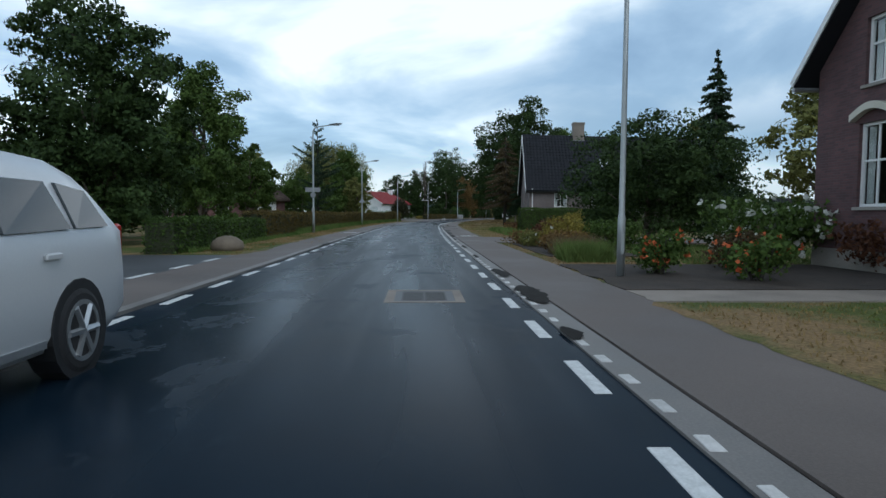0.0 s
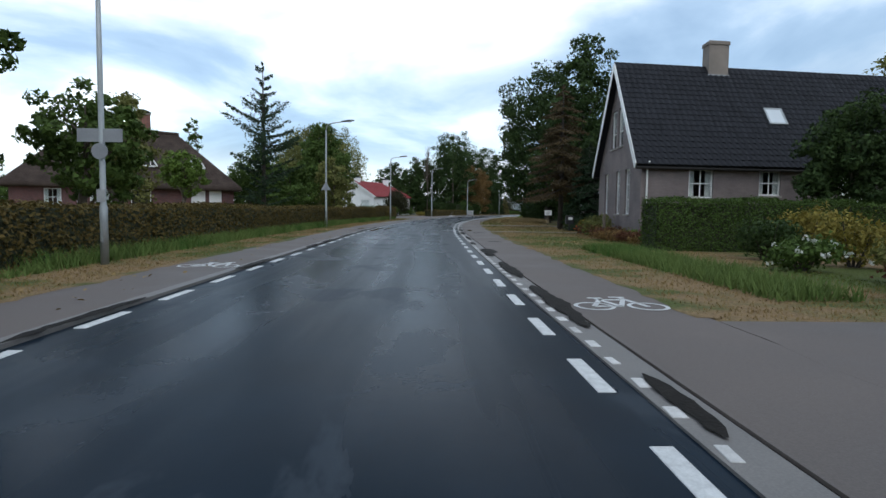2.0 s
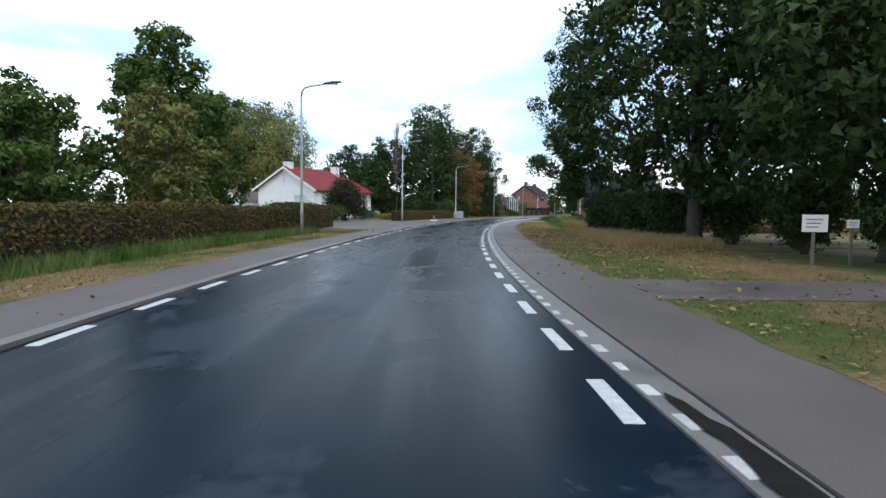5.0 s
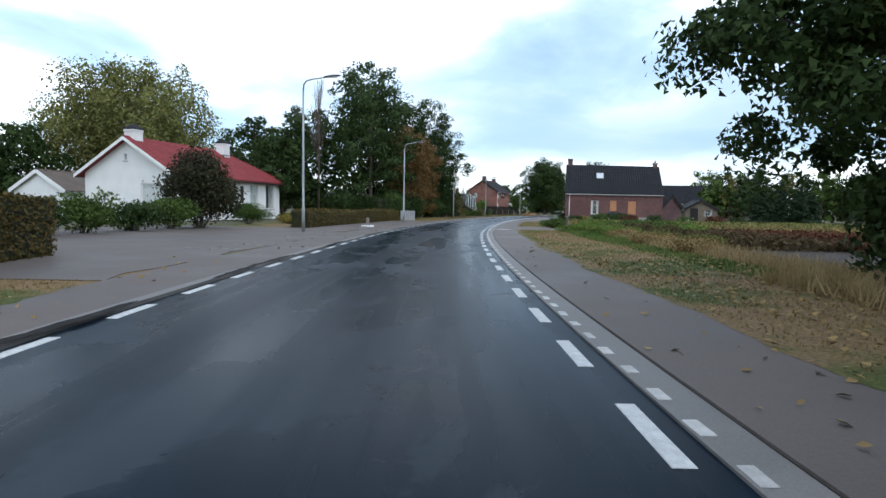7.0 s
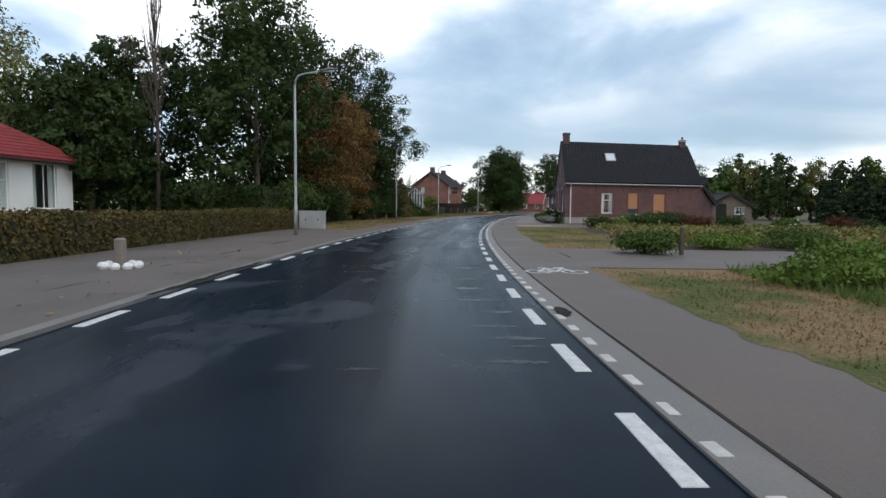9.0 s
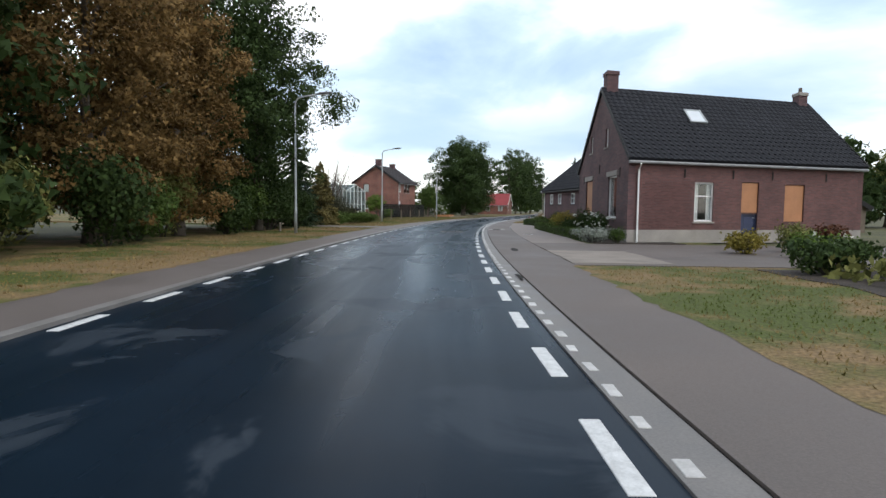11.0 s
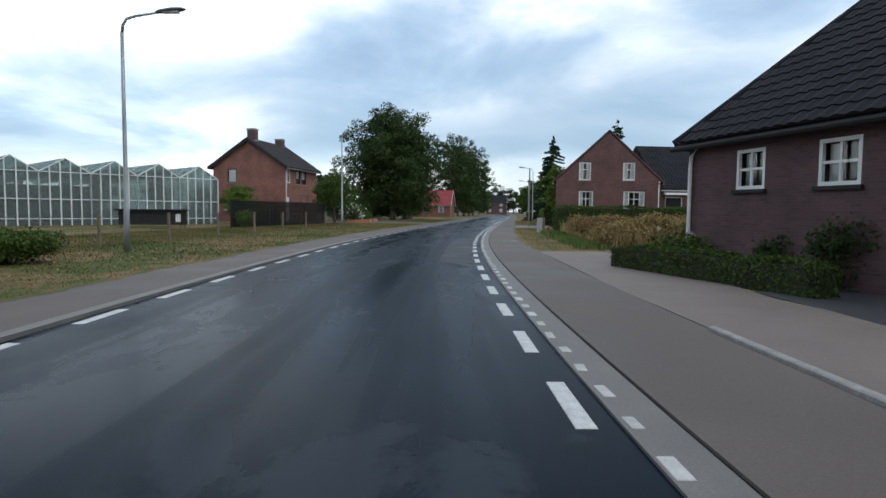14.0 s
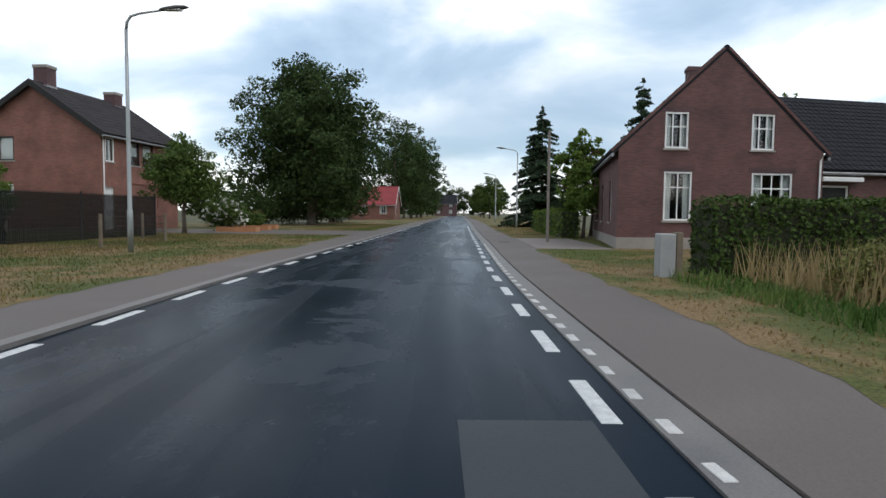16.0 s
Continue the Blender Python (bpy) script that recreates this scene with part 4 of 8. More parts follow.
def bars(g, w, h, cols, rows, t=0.05, depth=0.05, edge=0.07, y=0.10):
    """A rectangular frame in one piece."""
    o = len(g.v)
    for yy in (y - 0.02, y + depth):
        g.v += [(0, yy, 0), (w, yy, 0), (w, yy, h), (0, yy, h), (edge, yy, edge), (w - edge, yy, edge), (w - edge, yy, h - edge), (edge, yy, h - edge)]
    for i in range(4):
        k = (i + 1) % 4
        g.f += [tuple(o + q for q in f) for f in ((i, k, 4 + k, 4 + i), (8 + k, 8 + i, 12 + i, 12 + k), (k, i, 8 + i, 8 + k), (4 + i, 4 + k, 12 + k, 12 + i))]
    return g


def glazing(f, w, h, cols, rows, mat, t=0.05, depth=0.05, edge=0.07, y=0.10):
    """The upright and level glazing bars, each a part of the window."""
    for i in range(1, cols):
        x = w * i / cols
        obj("glazing_bar", Geo().box(x - t / 2, x + t / 2, y, y + depth * 0.8, edge, h - edge), mat, f)
    for zf in rows:
        obj("glazing_bar", Geo().box(edge, w - edge, y + 0.004, y + depth * 0.75, h * zf - t / 2, h * zf + t / 2), mat, f)


def window(house, m, o):
    """A window, board or door in a hole of a wall; m is the wall's frame."""
    x0, z0, w, h = o["x"], o["z"], o["w"], o["h"]
    mm = m @ Matrix.Translation((x0, 0, z0))
    kind = o.get("kind", "window")
    mat = o.get("mat", "white")
    if kind == "board":
        g = Geo().bevel_box(0.02, w - 0.02, 0.06, 0.10, 0.02, h - 0.02, 0.01)
        ob = obj("window_board", g, o.get("mat", "board"), house, "painted board closing an old opening")
        ob.matrix_basis = mm
        return
    if kind == "door":
        f = obj("door", Geo().box(0.08, w - 0.08, 0.12, 0.17, 0.0, h - 0.08), o.get("leaf", "blue_door"), house)
        f.matrix_basis = mm
        fr = obj("door_frame", bars(Geo(), w, h, 1, [], edge=0.08), mat, f)
        pn = Geo()
        for k in (0.18, 0.58):
            pn.bevel_box(0.2, w - 0.2, 0.105, 0.12, h * k, h * (k + 0.3), 0.004)
        obj("door_panel", pn, o.get("leaf", "blue_door"), f)
        obj("door_handle", Geo().box(w - 0.2, w - 0.1, 0.06, 0.12, 1.0, 1.04), "galv", f)
        return
    f = obj("window", bars(Geo(), w, h, 1, [], y=o.get("y", 0.10)), mat, house)
    f.matrix_basis = mm
    glazing(f, w, h, o.get("cols", 2), o.get("rows", [0.62]), mat, y=o.get("y", 0.10))
    pane = obj("pane", Geo().box(0.03, w - 0.03, 0.125, 0.131, 0.03, h - 0.03), "glass", f)
    pane.visible_shadow = False
    obj("window_sill", Geo().bevel_box(-0.06, w + 0.06, -0.07, 0.10, -0.075, -0.004, 0.01), o.get("sill", "plinth"), f)
    cover = o.get("blind", 0.0)
    if cover:
        obj("blind", Geo().box(0.05, w - 0.05, 0.17, 0.18, h * (1 - cover), h - 0.05), "blind", f)
    else:
        # pale pleated curtains at both sides
        for x0, x1 in ((0.06, 0.06 + 0.22 * w), (w - 0.06 - 0.22 * w, w - 0.06)):
            c = Geo()
            c.loft([[(x0 + (x1 - x0) * k / 8, 0.20 + 0.025 * (k % 2), z) for k in range(9)] + [(x0 + (x1 - x0) * k / 8, 0.206 + 0.025 * (k % 2), z) for k in range(8, -1, -1)] for z in (0.08, h - 0.08)])
            obj("curtain", c, "blind", f)
    if o.get("lintel"):
        lt = Geo()
        nb = int((w + 0.3) / 0.075)
        for k in range(nb):
            xx = -0.15 + k * 0.075
            lt.box(xx, xx + 0.063, -0.012, 0.02, h + 0.004, h + 0.21)
        obj("lintel", lt, o["lintel"], f)["kind"] = "stuff"


def tile_slope(house, m, width, slope, mat, tw=0.30, tl=0.34, singles=0, name="roof_tile", keep=None):
    """Pantiles on a slope: x along the eave, y up the slope, z out of it. The first singles tiles are objects of their own."""
    def tile():
        g = Geo()
        cols = [(0, 0.010), (0.25, 0.042), (0.5, 0.046), (0.72, 0.020), (1.0, 0.006)]
        top = [[(tw * u, 0, 0.028 + z) for u, z in cols], [(tw * u, tl + 0.03, z) for u, z in cols]]
        g.v += [p for r in top for p in r] + [(tw * u, 0, 0.0) for u, z in cols]
        n = len(cols)
        for i in range(n - 1):
            g.f += [(i, i + 1, n + i + 1, n + i), (2 * n + i, 2 * n + i + 1, i + 1, i)]
        return g
    base_tile = tile()
    me = mesh_of(name, base_tile, mat)
    nx, ny = int(width / tw), int(slope / tl)
    ax, ay = width / nx, slope / ny
    joined = Geo()
    count = 0
    for j in range(ny):
        for i in range(nx):
            if keep is not None and not keep((i + 0.5) * ax, (j + 0.5) * ay):
                continue
            q = Matrix.Translation((i * ax, j * ay, 0.002)) @ Matrix.Diagonal((ax / tw, ay / tl, 1, 1))
            if count < singles and i % 1 == 0:
                piece(name, me, house, m @ q)
                count += 1
            else:
                joined.add(base_tile, q)
    if joined.v:
        ob = obj("roof_tiling", joined, mat, house)
        ob.matrix_basis = m
        ob["kind"] = "stuff"


def chimney(house, x, y, z0, z1, wx=0.6, wy=0.6, mat="brick_dark", pot=True, cap="plinth", hood=False):
    g = Geo().box(x - wx / 2, x + wx / 2, y - wy / 2, y + wy / 2, z0, z1 - 0.18)
    c = obj("chimney", g, mat, house)
    obj("chimney_cap", Geo().bevel_box(x - wx / 2 - 0.05, x + wx / 2 + 0.05, y - wy / 2 - 0.05, y + wy / 2 + 0.05, z1 - 0.18, z1, 0.03), cap, c)
    if hood:
        hw_, hy_ = wx / 2 + 0.12, wy / 2 + 0.12
        obj("chimney_hood", Geo().loft([[(x - hw_ * k, y - hy_ * k, z), (x + hw_ * k, y - hy_ * k, z), (x + hw_ * k, y + hy_ * k, z), (x - hw_ * k, y + hy_ * k, z)] for k, z in ((1.0, z1 + 0.02), (1.0, z1 + 0.06), (0.12, z1 + 0.42))]), "tile_dark", c, "dark pyramid hood")
    if pot:
        obj("chimney_pot", Geo().tube([(x, y, z1), (x, y, z1 + 0.28)], [0.12, 0.10], 10), "tile_brown", c)
    obj("flashing", Geo().box(x - wx / 2 - 0.04, x + wx / 2 + 0.04, y - wy / 2 - 0.04, y + wy / 2 + 0.04, z0 + (z1 - z0) * 0.25, z0 + (z1 - z0) * 0.25 + 0.12), "gutter", c)


def house(name, m, W, D, eave, ridge, axis, mats, label, sides, over=0.25, eave_over=0.3, tiles=True, singles=0, verge="white", plinth=0.0,
          tile_size=(0.30, 0.34), left_eave=None, ridge_at=0.5, gutters=True, skip_roof=False, thick_roof=0.14, hip=False, board_low=-0.12, hip_run=None, gmat="gutter", side_mats=None):
    """A gabled house. x runs along the front (0..W), y back (0..D). axis is the ridge's direction."""
    wallm, roofm = mats
    t = thing(name, m, label, "house")
    frames = {"front": Matrix.Identity(4), "right": Matrix.Translation((W, 0, 0)) @ pose(0, 0, 0, 0, 0, 90),
              "back": Matrix.Translation((W, D, 0)) @ pose(0, 0, 0, 0, 0, 180), "left": Matrix.Translation((0, D, 0)) @ pose(0, 0, 0, 0, 0, -90)}
    for side_name, fm in frames.items():
        ln = W if side_name in ("front", "back") else D
        gab = (axis == "x") == (side_name in ("left", "right"))
        prof = [(0, eave), (ln * ridge_at, ridge), (ln, eave)] if gab else [(0, eave), (ln, eave)]
        if hip and side_name == "back":
            prof = [(0, eave), (ln, eave)]
        holes = sides.get(side_name, [])
        inset = 0.0 if side_name in ("front", "back") else 0.3
        wg = wall_geo(ln, prof, [(o["x"], o["x"] + o["w"], o["z"], o["z"] + o["h"]) for o in holes])
        if inset:
            # side walls butt between the front and the back walls
            wg = wall_geo(ln, prof, [(o["x"], o["x"] + o["w"], o["z"], o["z"] + o["h"]) for o in holes])
            wg.v = [(min(max(x, 0.3), ln - 0.3), y + 0.003, z) for x, y, z in wg.v] if not gab else [(min(max(x, 0.002), ln - 0.002), y - 0.002, z) for x, y, z in wg.v]
        else:
            wg.v = [(min(max(x, 0.302), ln - 0.302), y, z) for x, y, z in wg.v] if not gab else wg.v
        w = obj("wall", welded(wg), (side_mats or {}).get(side_name, wallm), t)
        w.matrix_basis = fm
        if plinth:
            pg = Geo()
            cuts = sorted([(o["x"], o["x"] + o["w"]) for o in holes if o["z"] < plinth])
            x = 0.0
            for a, b in cuts + [(ln, ln)]:
                if a > x:
                    pg.box(x - (0.012 if x == 0 else 0), a + (0.012 if a == ln else 0), -0.014, 0.0, 0, plinth)
                x = b
            pm = obj("plinth", pg, "plinth", t)
            pm.matrix_basis = fm
        for o in holes:
            window(t, fm, o)
    # room surfaces painted dark to stand for the unlit inside
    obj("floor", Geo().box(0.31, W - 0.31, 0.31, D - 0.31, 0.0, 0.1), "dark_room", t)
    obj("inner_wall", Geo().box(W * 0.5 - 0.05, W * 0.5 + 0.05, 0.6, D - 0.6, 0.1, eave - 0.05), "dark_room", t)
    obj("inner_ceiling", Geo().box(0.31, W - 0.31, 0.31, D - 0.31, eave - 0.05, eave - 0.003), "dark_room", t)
    if hip:
        # three sloping planes: two long ones and a hipped end at the back
        e, k = eave_over, (ridge - eave) / (W / 2)
        zl = eave - e * k + 0.02
        th_ = 0.16
        a, b, c, d_ = (-e, -over, zl), (W + e, -over, zl), (W + e, D + e, zl), (-e, D + e, zl)
        r0, r1 = (W / 2, -over, ridge + 0.02), (W / 2, D - (hip_run or W * 0.45), ridge + 0.02)
        for nm, poly in (("roof", [b, c, r1, r0]), ("roof", [d_, a, r0, r1]), ("roof", [c, d_, r1])):
            n = len(poly)
            g = Geo()
            g.v = [*poly, *[(x, y, z + th_) for x, y, z in poly]]
            g.f = [tuple(reversed(range(n))), tuple(range(n, 2 * n))] + [(i, (i + 1) % n, n + (i + 1) % n, n + i) for i in range(n)]
            obj(nm, g, roofm, t)
        for a_, b_ in ((b, r0), (a, r0)):
            g = Geo()
            y0 = -over - 0.04
            g.hexa([(a_[0], y0, a_[2] - 0.1), (b_[0], y0, b_[2] - 0.1), (b_[0], y0 + 0.035, b_[2] - 0.1), (a_[0], y0 + 0.035, a_[2] - 0.1), (a_[0], y0, a_[2] + th_), (b_[0], y0, b_[2] + th_), (b_[0], y0 + 0.035, b_[2] + th_), (a_[0], y0 + 0.035, a_[2] + th_)])
            obj("bargeboard", g, verge, t)
        for x in (-e - 0.06, W + e + 0.06):
            obj("gutter", Geo().tube([(x, -over, zl + 0.02), (x, D + e, zl + 0.02)], 0.065, 8), "dark_frame", t)
        if tiles:
            hr = hip_run or W * 0.45
            for kk in (0, 1):
                rm = roof_frame(W, D, eave, ridge, "y", kk)
                sl = math.hypot(W / 2, ridge - eave)
                x0 = -eave_over if kk == 0 else -over
                far = (lambda x, y: x >= (hr + eave_over) * y / (sl + eave_over) + 0.12) if kk == 0 else (lambda x, y: D + over + eave_over - x >= (hr + eave_over) * y / (sl + eave_over) + 0.12)
                tile_slope(t, rm @ Matrix.Translation((x0, -eave_over - 0.03, 0.15)), D + over + eave_over, sl + eave_over + 0.02, roofm, *tile_size, keep=far)
        for p, q in ((r1, c), (r1, d_), (r0, r1)):
            obj("ridge_capping", Geo().tube([(p[0], p[1], p[2] + th_), (q[0], q[1], q[2] + th_)], 0.09, 8), roofm, t)
        return t
    if skip_roof:
        return t
    # roof slabs
    span = D if axis == "x" else W
    run = W if axis == "x" else D
    half = (span * ridge_at, span * (1 - ridge_at))
    for k in (0, 1):
        hf = half[k]
        sl = math.hypot(hf, ridge - eave)
        ang = math.atan2(ridge - eave, hf)
        full = sl + eave_over
        # local frame: x along eave, y up the slope, z out
        if axis == "x":
            rm = Matrix.Translation((0, 0, eave)) @ pose(0, 0, 0, math.degrees(ang)) if k == 0 else Matrix.Translation((W, D, eave)) @ pose(0, 0, 0, 0, 0, 180) @ pose(0, 0, 0, math.degrees(ang))
        else:
            rm = Matrix.Translation((0, D, eave)) @ pose(0, 0, 0, 0, 0, -90) @ pose(0, 0, 0, math.degrees(ang)) if k == 0 else Matrix.Translation((W, 0, eave)) @ pose(0, 0, 0, 0, 0, 90) @ pose(0, 0, 0, math.degrees(ang))
        slab = Geo().box(-over, run + over, -eave_over, sl + (0.04 if k == 0 else -0.006), 0.004, thick_roof)
        r = obj("roof", slab, roofm, t)
        r.matrix_basis = rm
        if tiles:
            tile_slope(t, rm @ Matrix.Translation((-over, -eave_over - 0.03, thick_roof)), run + 2 * over, full + 0.02, roofm, *tile_size, singles=singles if k == 0 else 0)
        for x in (-over - 0.035, run + over + 0.003):
            v = obj("bargeboard", Geo().box(x, x + 0.032, -eave_over, sl, board_low, thick_roof + 0.05), verge, t)
            v.matrix_basis = rm
        if gutters:
            gu = Geo().tube([(-over, -eave_over - 0.06, -0.0), (run + over, -eave_over - 0.06, -0.0)], 0.065, 8)
            gt = obj("gutter", gu, gmat, t)
            gt.matrix_basis = rm
    rg = Geo()
    nr = int((run + 2 * over) / 0.36)
    for i in range(nr):
        a = -over + i * (run + 2 * over) / nr
        rg.tube([(a, 0, 0), (a + (run + 2 * over) / nr + 0.02, 0, 0)], [0.135, 0.12], 8)
    rr = obj("ridge_capping", rg, roofm, t)
    rr.matrix_basis = Matrix.Translation((0, span * ridge_at, ridge + 0.10)) if axis == "x" else Matrix.Translation((span * ridge_at, 0, ridge + 0.10)) @ pose(0, 0, 0, 0, 0, 90)
    return t


def W_(x, z, w, h, **k):
    return dict(x=x, z=z, w=w, h=h, **k)


def downpipe(t, x, y, z1, mat="white"):
    obj("downpipe", Geo().tube([(x, y, 0.02), (x, y, z1 - 0.5), (x, y - 0.02, z1 - 0.25), (x, y - 0.28, z1)], 0.045, 8), mat, t)


def skylight(t, roof_m, x, y, w=0.78, h=1.1):
    f = obj("skylight", bars(Geo(), w, h, 1, [], edge=0.08, y=0.0), "galv", t)
    q = roof_m @ Matrix.Translation((x, y, 0.26)) @ pose(0, 0, 0, -90) @ Matrix.Scale(-1, 4, (0, 0, 1))
    f.matrix_basis = roof_m @ Matrix(((1, 0, 0, x), (0, 0, 1, y), (0, -1, 0, 0.24), (0, 0, 0, 1)))
    obj("pane", Geo().box(0.06, w - 0.06, 0.0, 0.02, 0.06, h - 0.06), "skylight", f)


def roof_frame(W, D, eave, ridge, axis, k, ridge_at=0.5):
    span = D if axis == "x" else W
    hf = span * (ridge_at if k == 0 else 1 - ridge_at)
    a = math.degrees(math.atan2(ridge - eave, hf))
    if axis == "x":
        return Matrix.Translation((0, 0, eave)) @ pose(0, 0, 0, a) if k == 0 else Matrix.Translation((W, D, eave)) @ pose(0, 0, 0, 0, 0, 180) @ pose(0, 0, 0, a)
    return Matrix.Translation((0, D, eave)) @ pose(0, 0, 0, 0, 0, -90) @ pose(0, 0, 0, a) if k == 0 else Matrix.Translation((W, 0, eave)) @ pose(0, 0, 0, 0, 0, 90) @ pose(0, 0, 0, a)

# ---------------------------------------------------------------- the houses, in the order of the drive


def skew(t, k):
    """Slides every part of a thing sideways by k times its depth."""
    slide = Matrix(((1, k, 0, 0), (0, 1, 0, 0), (0, 0, 1, 0), (0, 0, 0, 1)))

    def visit(ob, above):
        m = above @ ob.matrix_basis
        for c in ob.children:
            visit(c, m)
        if ob.data.users > 1:
            ob.matrix_basis = Matrix.Translation((k * m.translation.y, 0, 0)) @ ob.matrix_basis
        else:
            ob.data.transform(m.inverted() @ slide @ m)
    for c in t.children:
        visit(c, Matrix.Identity(4))


# grey painted house with a steep dark roof
h2m = pose(9.0, 26.1, 0, 0, 0, 7.5)
H2W, H2D, H2E, H2R = 17.0, 8.14, 3.5, 8.35
t = house("house", h2m, H2W, H2D, H2E, H2R, "x", ("brick_grey", "tile_dark"), "grey painted brick house with a steep dark tiled roof",
          {"front": [W_(2.2, 1.9, 1.15, 1.27, cols=2, rows=[0.5]), W_(5.55, 2.05, 1.05, 1.1, cols=2, rows=[0.5]), W_(9.6, 1.4, 1.2, 1.5)],
           "left": [W_(1.4, 1.15, 0.75, 2.1, cols=2, rows=[0.33, 0.66]), W_(3.8, 1.15, 0.8, 2.1, cols=2, rows=[0.33, 0.66]), W_(5.55, 1.15, 0.8, 2.1, cols=2, rows=[0.33, 0.66]),
                    W_(2.6, 4.45, 1.0, 1.9, cols=1, rows=[0.4], blind=0.55), W_(3.95, 4.45, 1.0, 1.9, cols=1, rows=[0.4], blind=0.55)]},
          over=0.35, eave_over=0.4, singles=300, gmat="dark_frame")
chimney(t, 5.0, 4.05, 7.4, 9.75, 1.05, 0.85, "concrete", pot=False, cap="concrete")
downpipe(t, 0.25, -0.07, 3.4)
skylight(t, roof_frame(H2W, H2D, H2E, H2R, "x", 0), 6.65, 2.3, 0.95, 1.1)
skew(t, 0.203)
# its low tiled wing
t = house("farm_wing", pose(*at(58.55, 11.6), 0, 0, -6.5), 7.0, 13.4, 2.75, 5.2, "y", ("brick_grey", "tile_brown"), "low grey brick wing with a mossy brown tiled roof",
          {"left": [W_(2.2, 1.15, 0.75, 1.35, rows=[0.5]), W_(4.3, 1.15, 0.75, 1.35, rows=[0.5]), W_(8.2, 1.15, 0.7, 1.35, rows=[0.5]), W_(10.0, 1.15, 0.7, 1.35, rows=[0.5])]}, over=0.15, eave_over=0.55, verge="dark_frame")
downpipe(t, -0.1, 13.2, 2.7)

# red-brown brick house beside the start
t = house("brick_house", pose(*at(4.9, 11.2), 0, 0, turn_at(5)), 9.0, 9.4, 4.9, 9.8, "x", ("brick_dark", "tile_dark"), "dark red brick house with white windows under pale hoods",
          {"left": [W_(1.45, 1.5, 0.95, 1.9, cols=2, rows=[0.55]), W_(5.6, 1.5, 0.95, 1.9, cols=2, rows=[0.55]),
                    W_(1.55, 4.25, 0.85, 1.5, cols=2, rows=[0.6]), W_(4.3, 4.4, 0.85, 1.5, cols=2, rows=[0.6])]}, tiles=False, over=0.45, eave_over=0.45, plinth=0.5, board_low=0.04)
for u0 in (1.3, 5.45):
    hd = Geo()
    arc = [(u0 + 1.25 * i / 10, 3.45 + 0.22 * math.sin(math.pi * i / 10)) for i in range(11)]
    hd.loft([[(x, y, z) for x, z in arc] + [(x, y, z + 0.16) for x, z in reversed(arc)] for y in (-0.16, -0.003)])
    hood = obj("window_hood", hd, "cream", t)
    hood.matrix_basis = Matrix.Translation((0, 9.4, 0)) @ pose(0, 0, 0, 0, 0, -90)

# thatched house behind the hedge, hipped at both ends, its long brick front to the road
TW, TD, TE, TR = 20.0, 10.6, 3.45, 9.3
t = house("thatched_house", pose(-21.7 - TW * math.cos(radians(30)), 66.2 - TW * math.sin(radians(30)), 0, 0, 0, 30), TW, TD, TE, TE + 0.02, "x", ("brick_red", "thatch"), "brick house with a thick hipped thatched roof and eyebrow dormers",
          {"front": [W_(TW - 4.35, 1.55, 1.45, 1.7, kind="board", mat="white"), W_(TW - 2.55, 1.55, 1.3, 1.7, kind="board", mat="white"), W_(TW - 10.0, 0.1, 1.85, 2.8, kind="door", leaf="dark_frame"),
                     W_(TW - 12.15, 1.5, 0.65, 1.3, cols=1), W_(TW - 13.55, 1.5, 1.0, 1.5), W_(TW - 14.65, 1.45, 0.7, 1.5, cols=1), W_(TW - 17.3, 0.6, 1.4, 2.2)]}, skip_roof=True)
g = Geo()
ov = 0.75
low = [(-ov, -ov, TE - 0.55), (TW + ov, -ov, TE - 0.55), (TW + ov, TD + ov, TE - 0.55), (-ov, TD + ov, TE - 0.55)]
g.v = low + [(x, y, z + 0.42) for x, y, z in low] + [(5.2, TD / 2, TR), (TW - 5.0, TD / 2, TR)]
g.f = [(3, 2, 1, 0), (0, 1, 5, 4), (1, 2, 6, 5), (2, 3, 7, 6), (3, 0, 4, 7), (4, 5, 9, 8), (5, 6, 9), (6, 7, 8, 9), (7, 4, 8)]
o = obj("roof", g, "thatch", t)
bv = o.modifiers.new("soft_edges", "BEVEL")
bv.width, bv.segments = 0.35, 4
obj("ridge_cap", Geo().tube([(5.0, TD / 2, TR - 0.05), (TW / 2, TD / 2, TR + 0.02), (TW - 4.8, TD / 2, TR - 0.05)], [0.2, 0.26, 0.2], 10), "thatch", t, smooth=True)
chimney(t, TW - 8.3, TD / 2, TR - 0.6, TR + 2.0, 1.25, 1.0, "brick_orange", pot=False, hood=True)
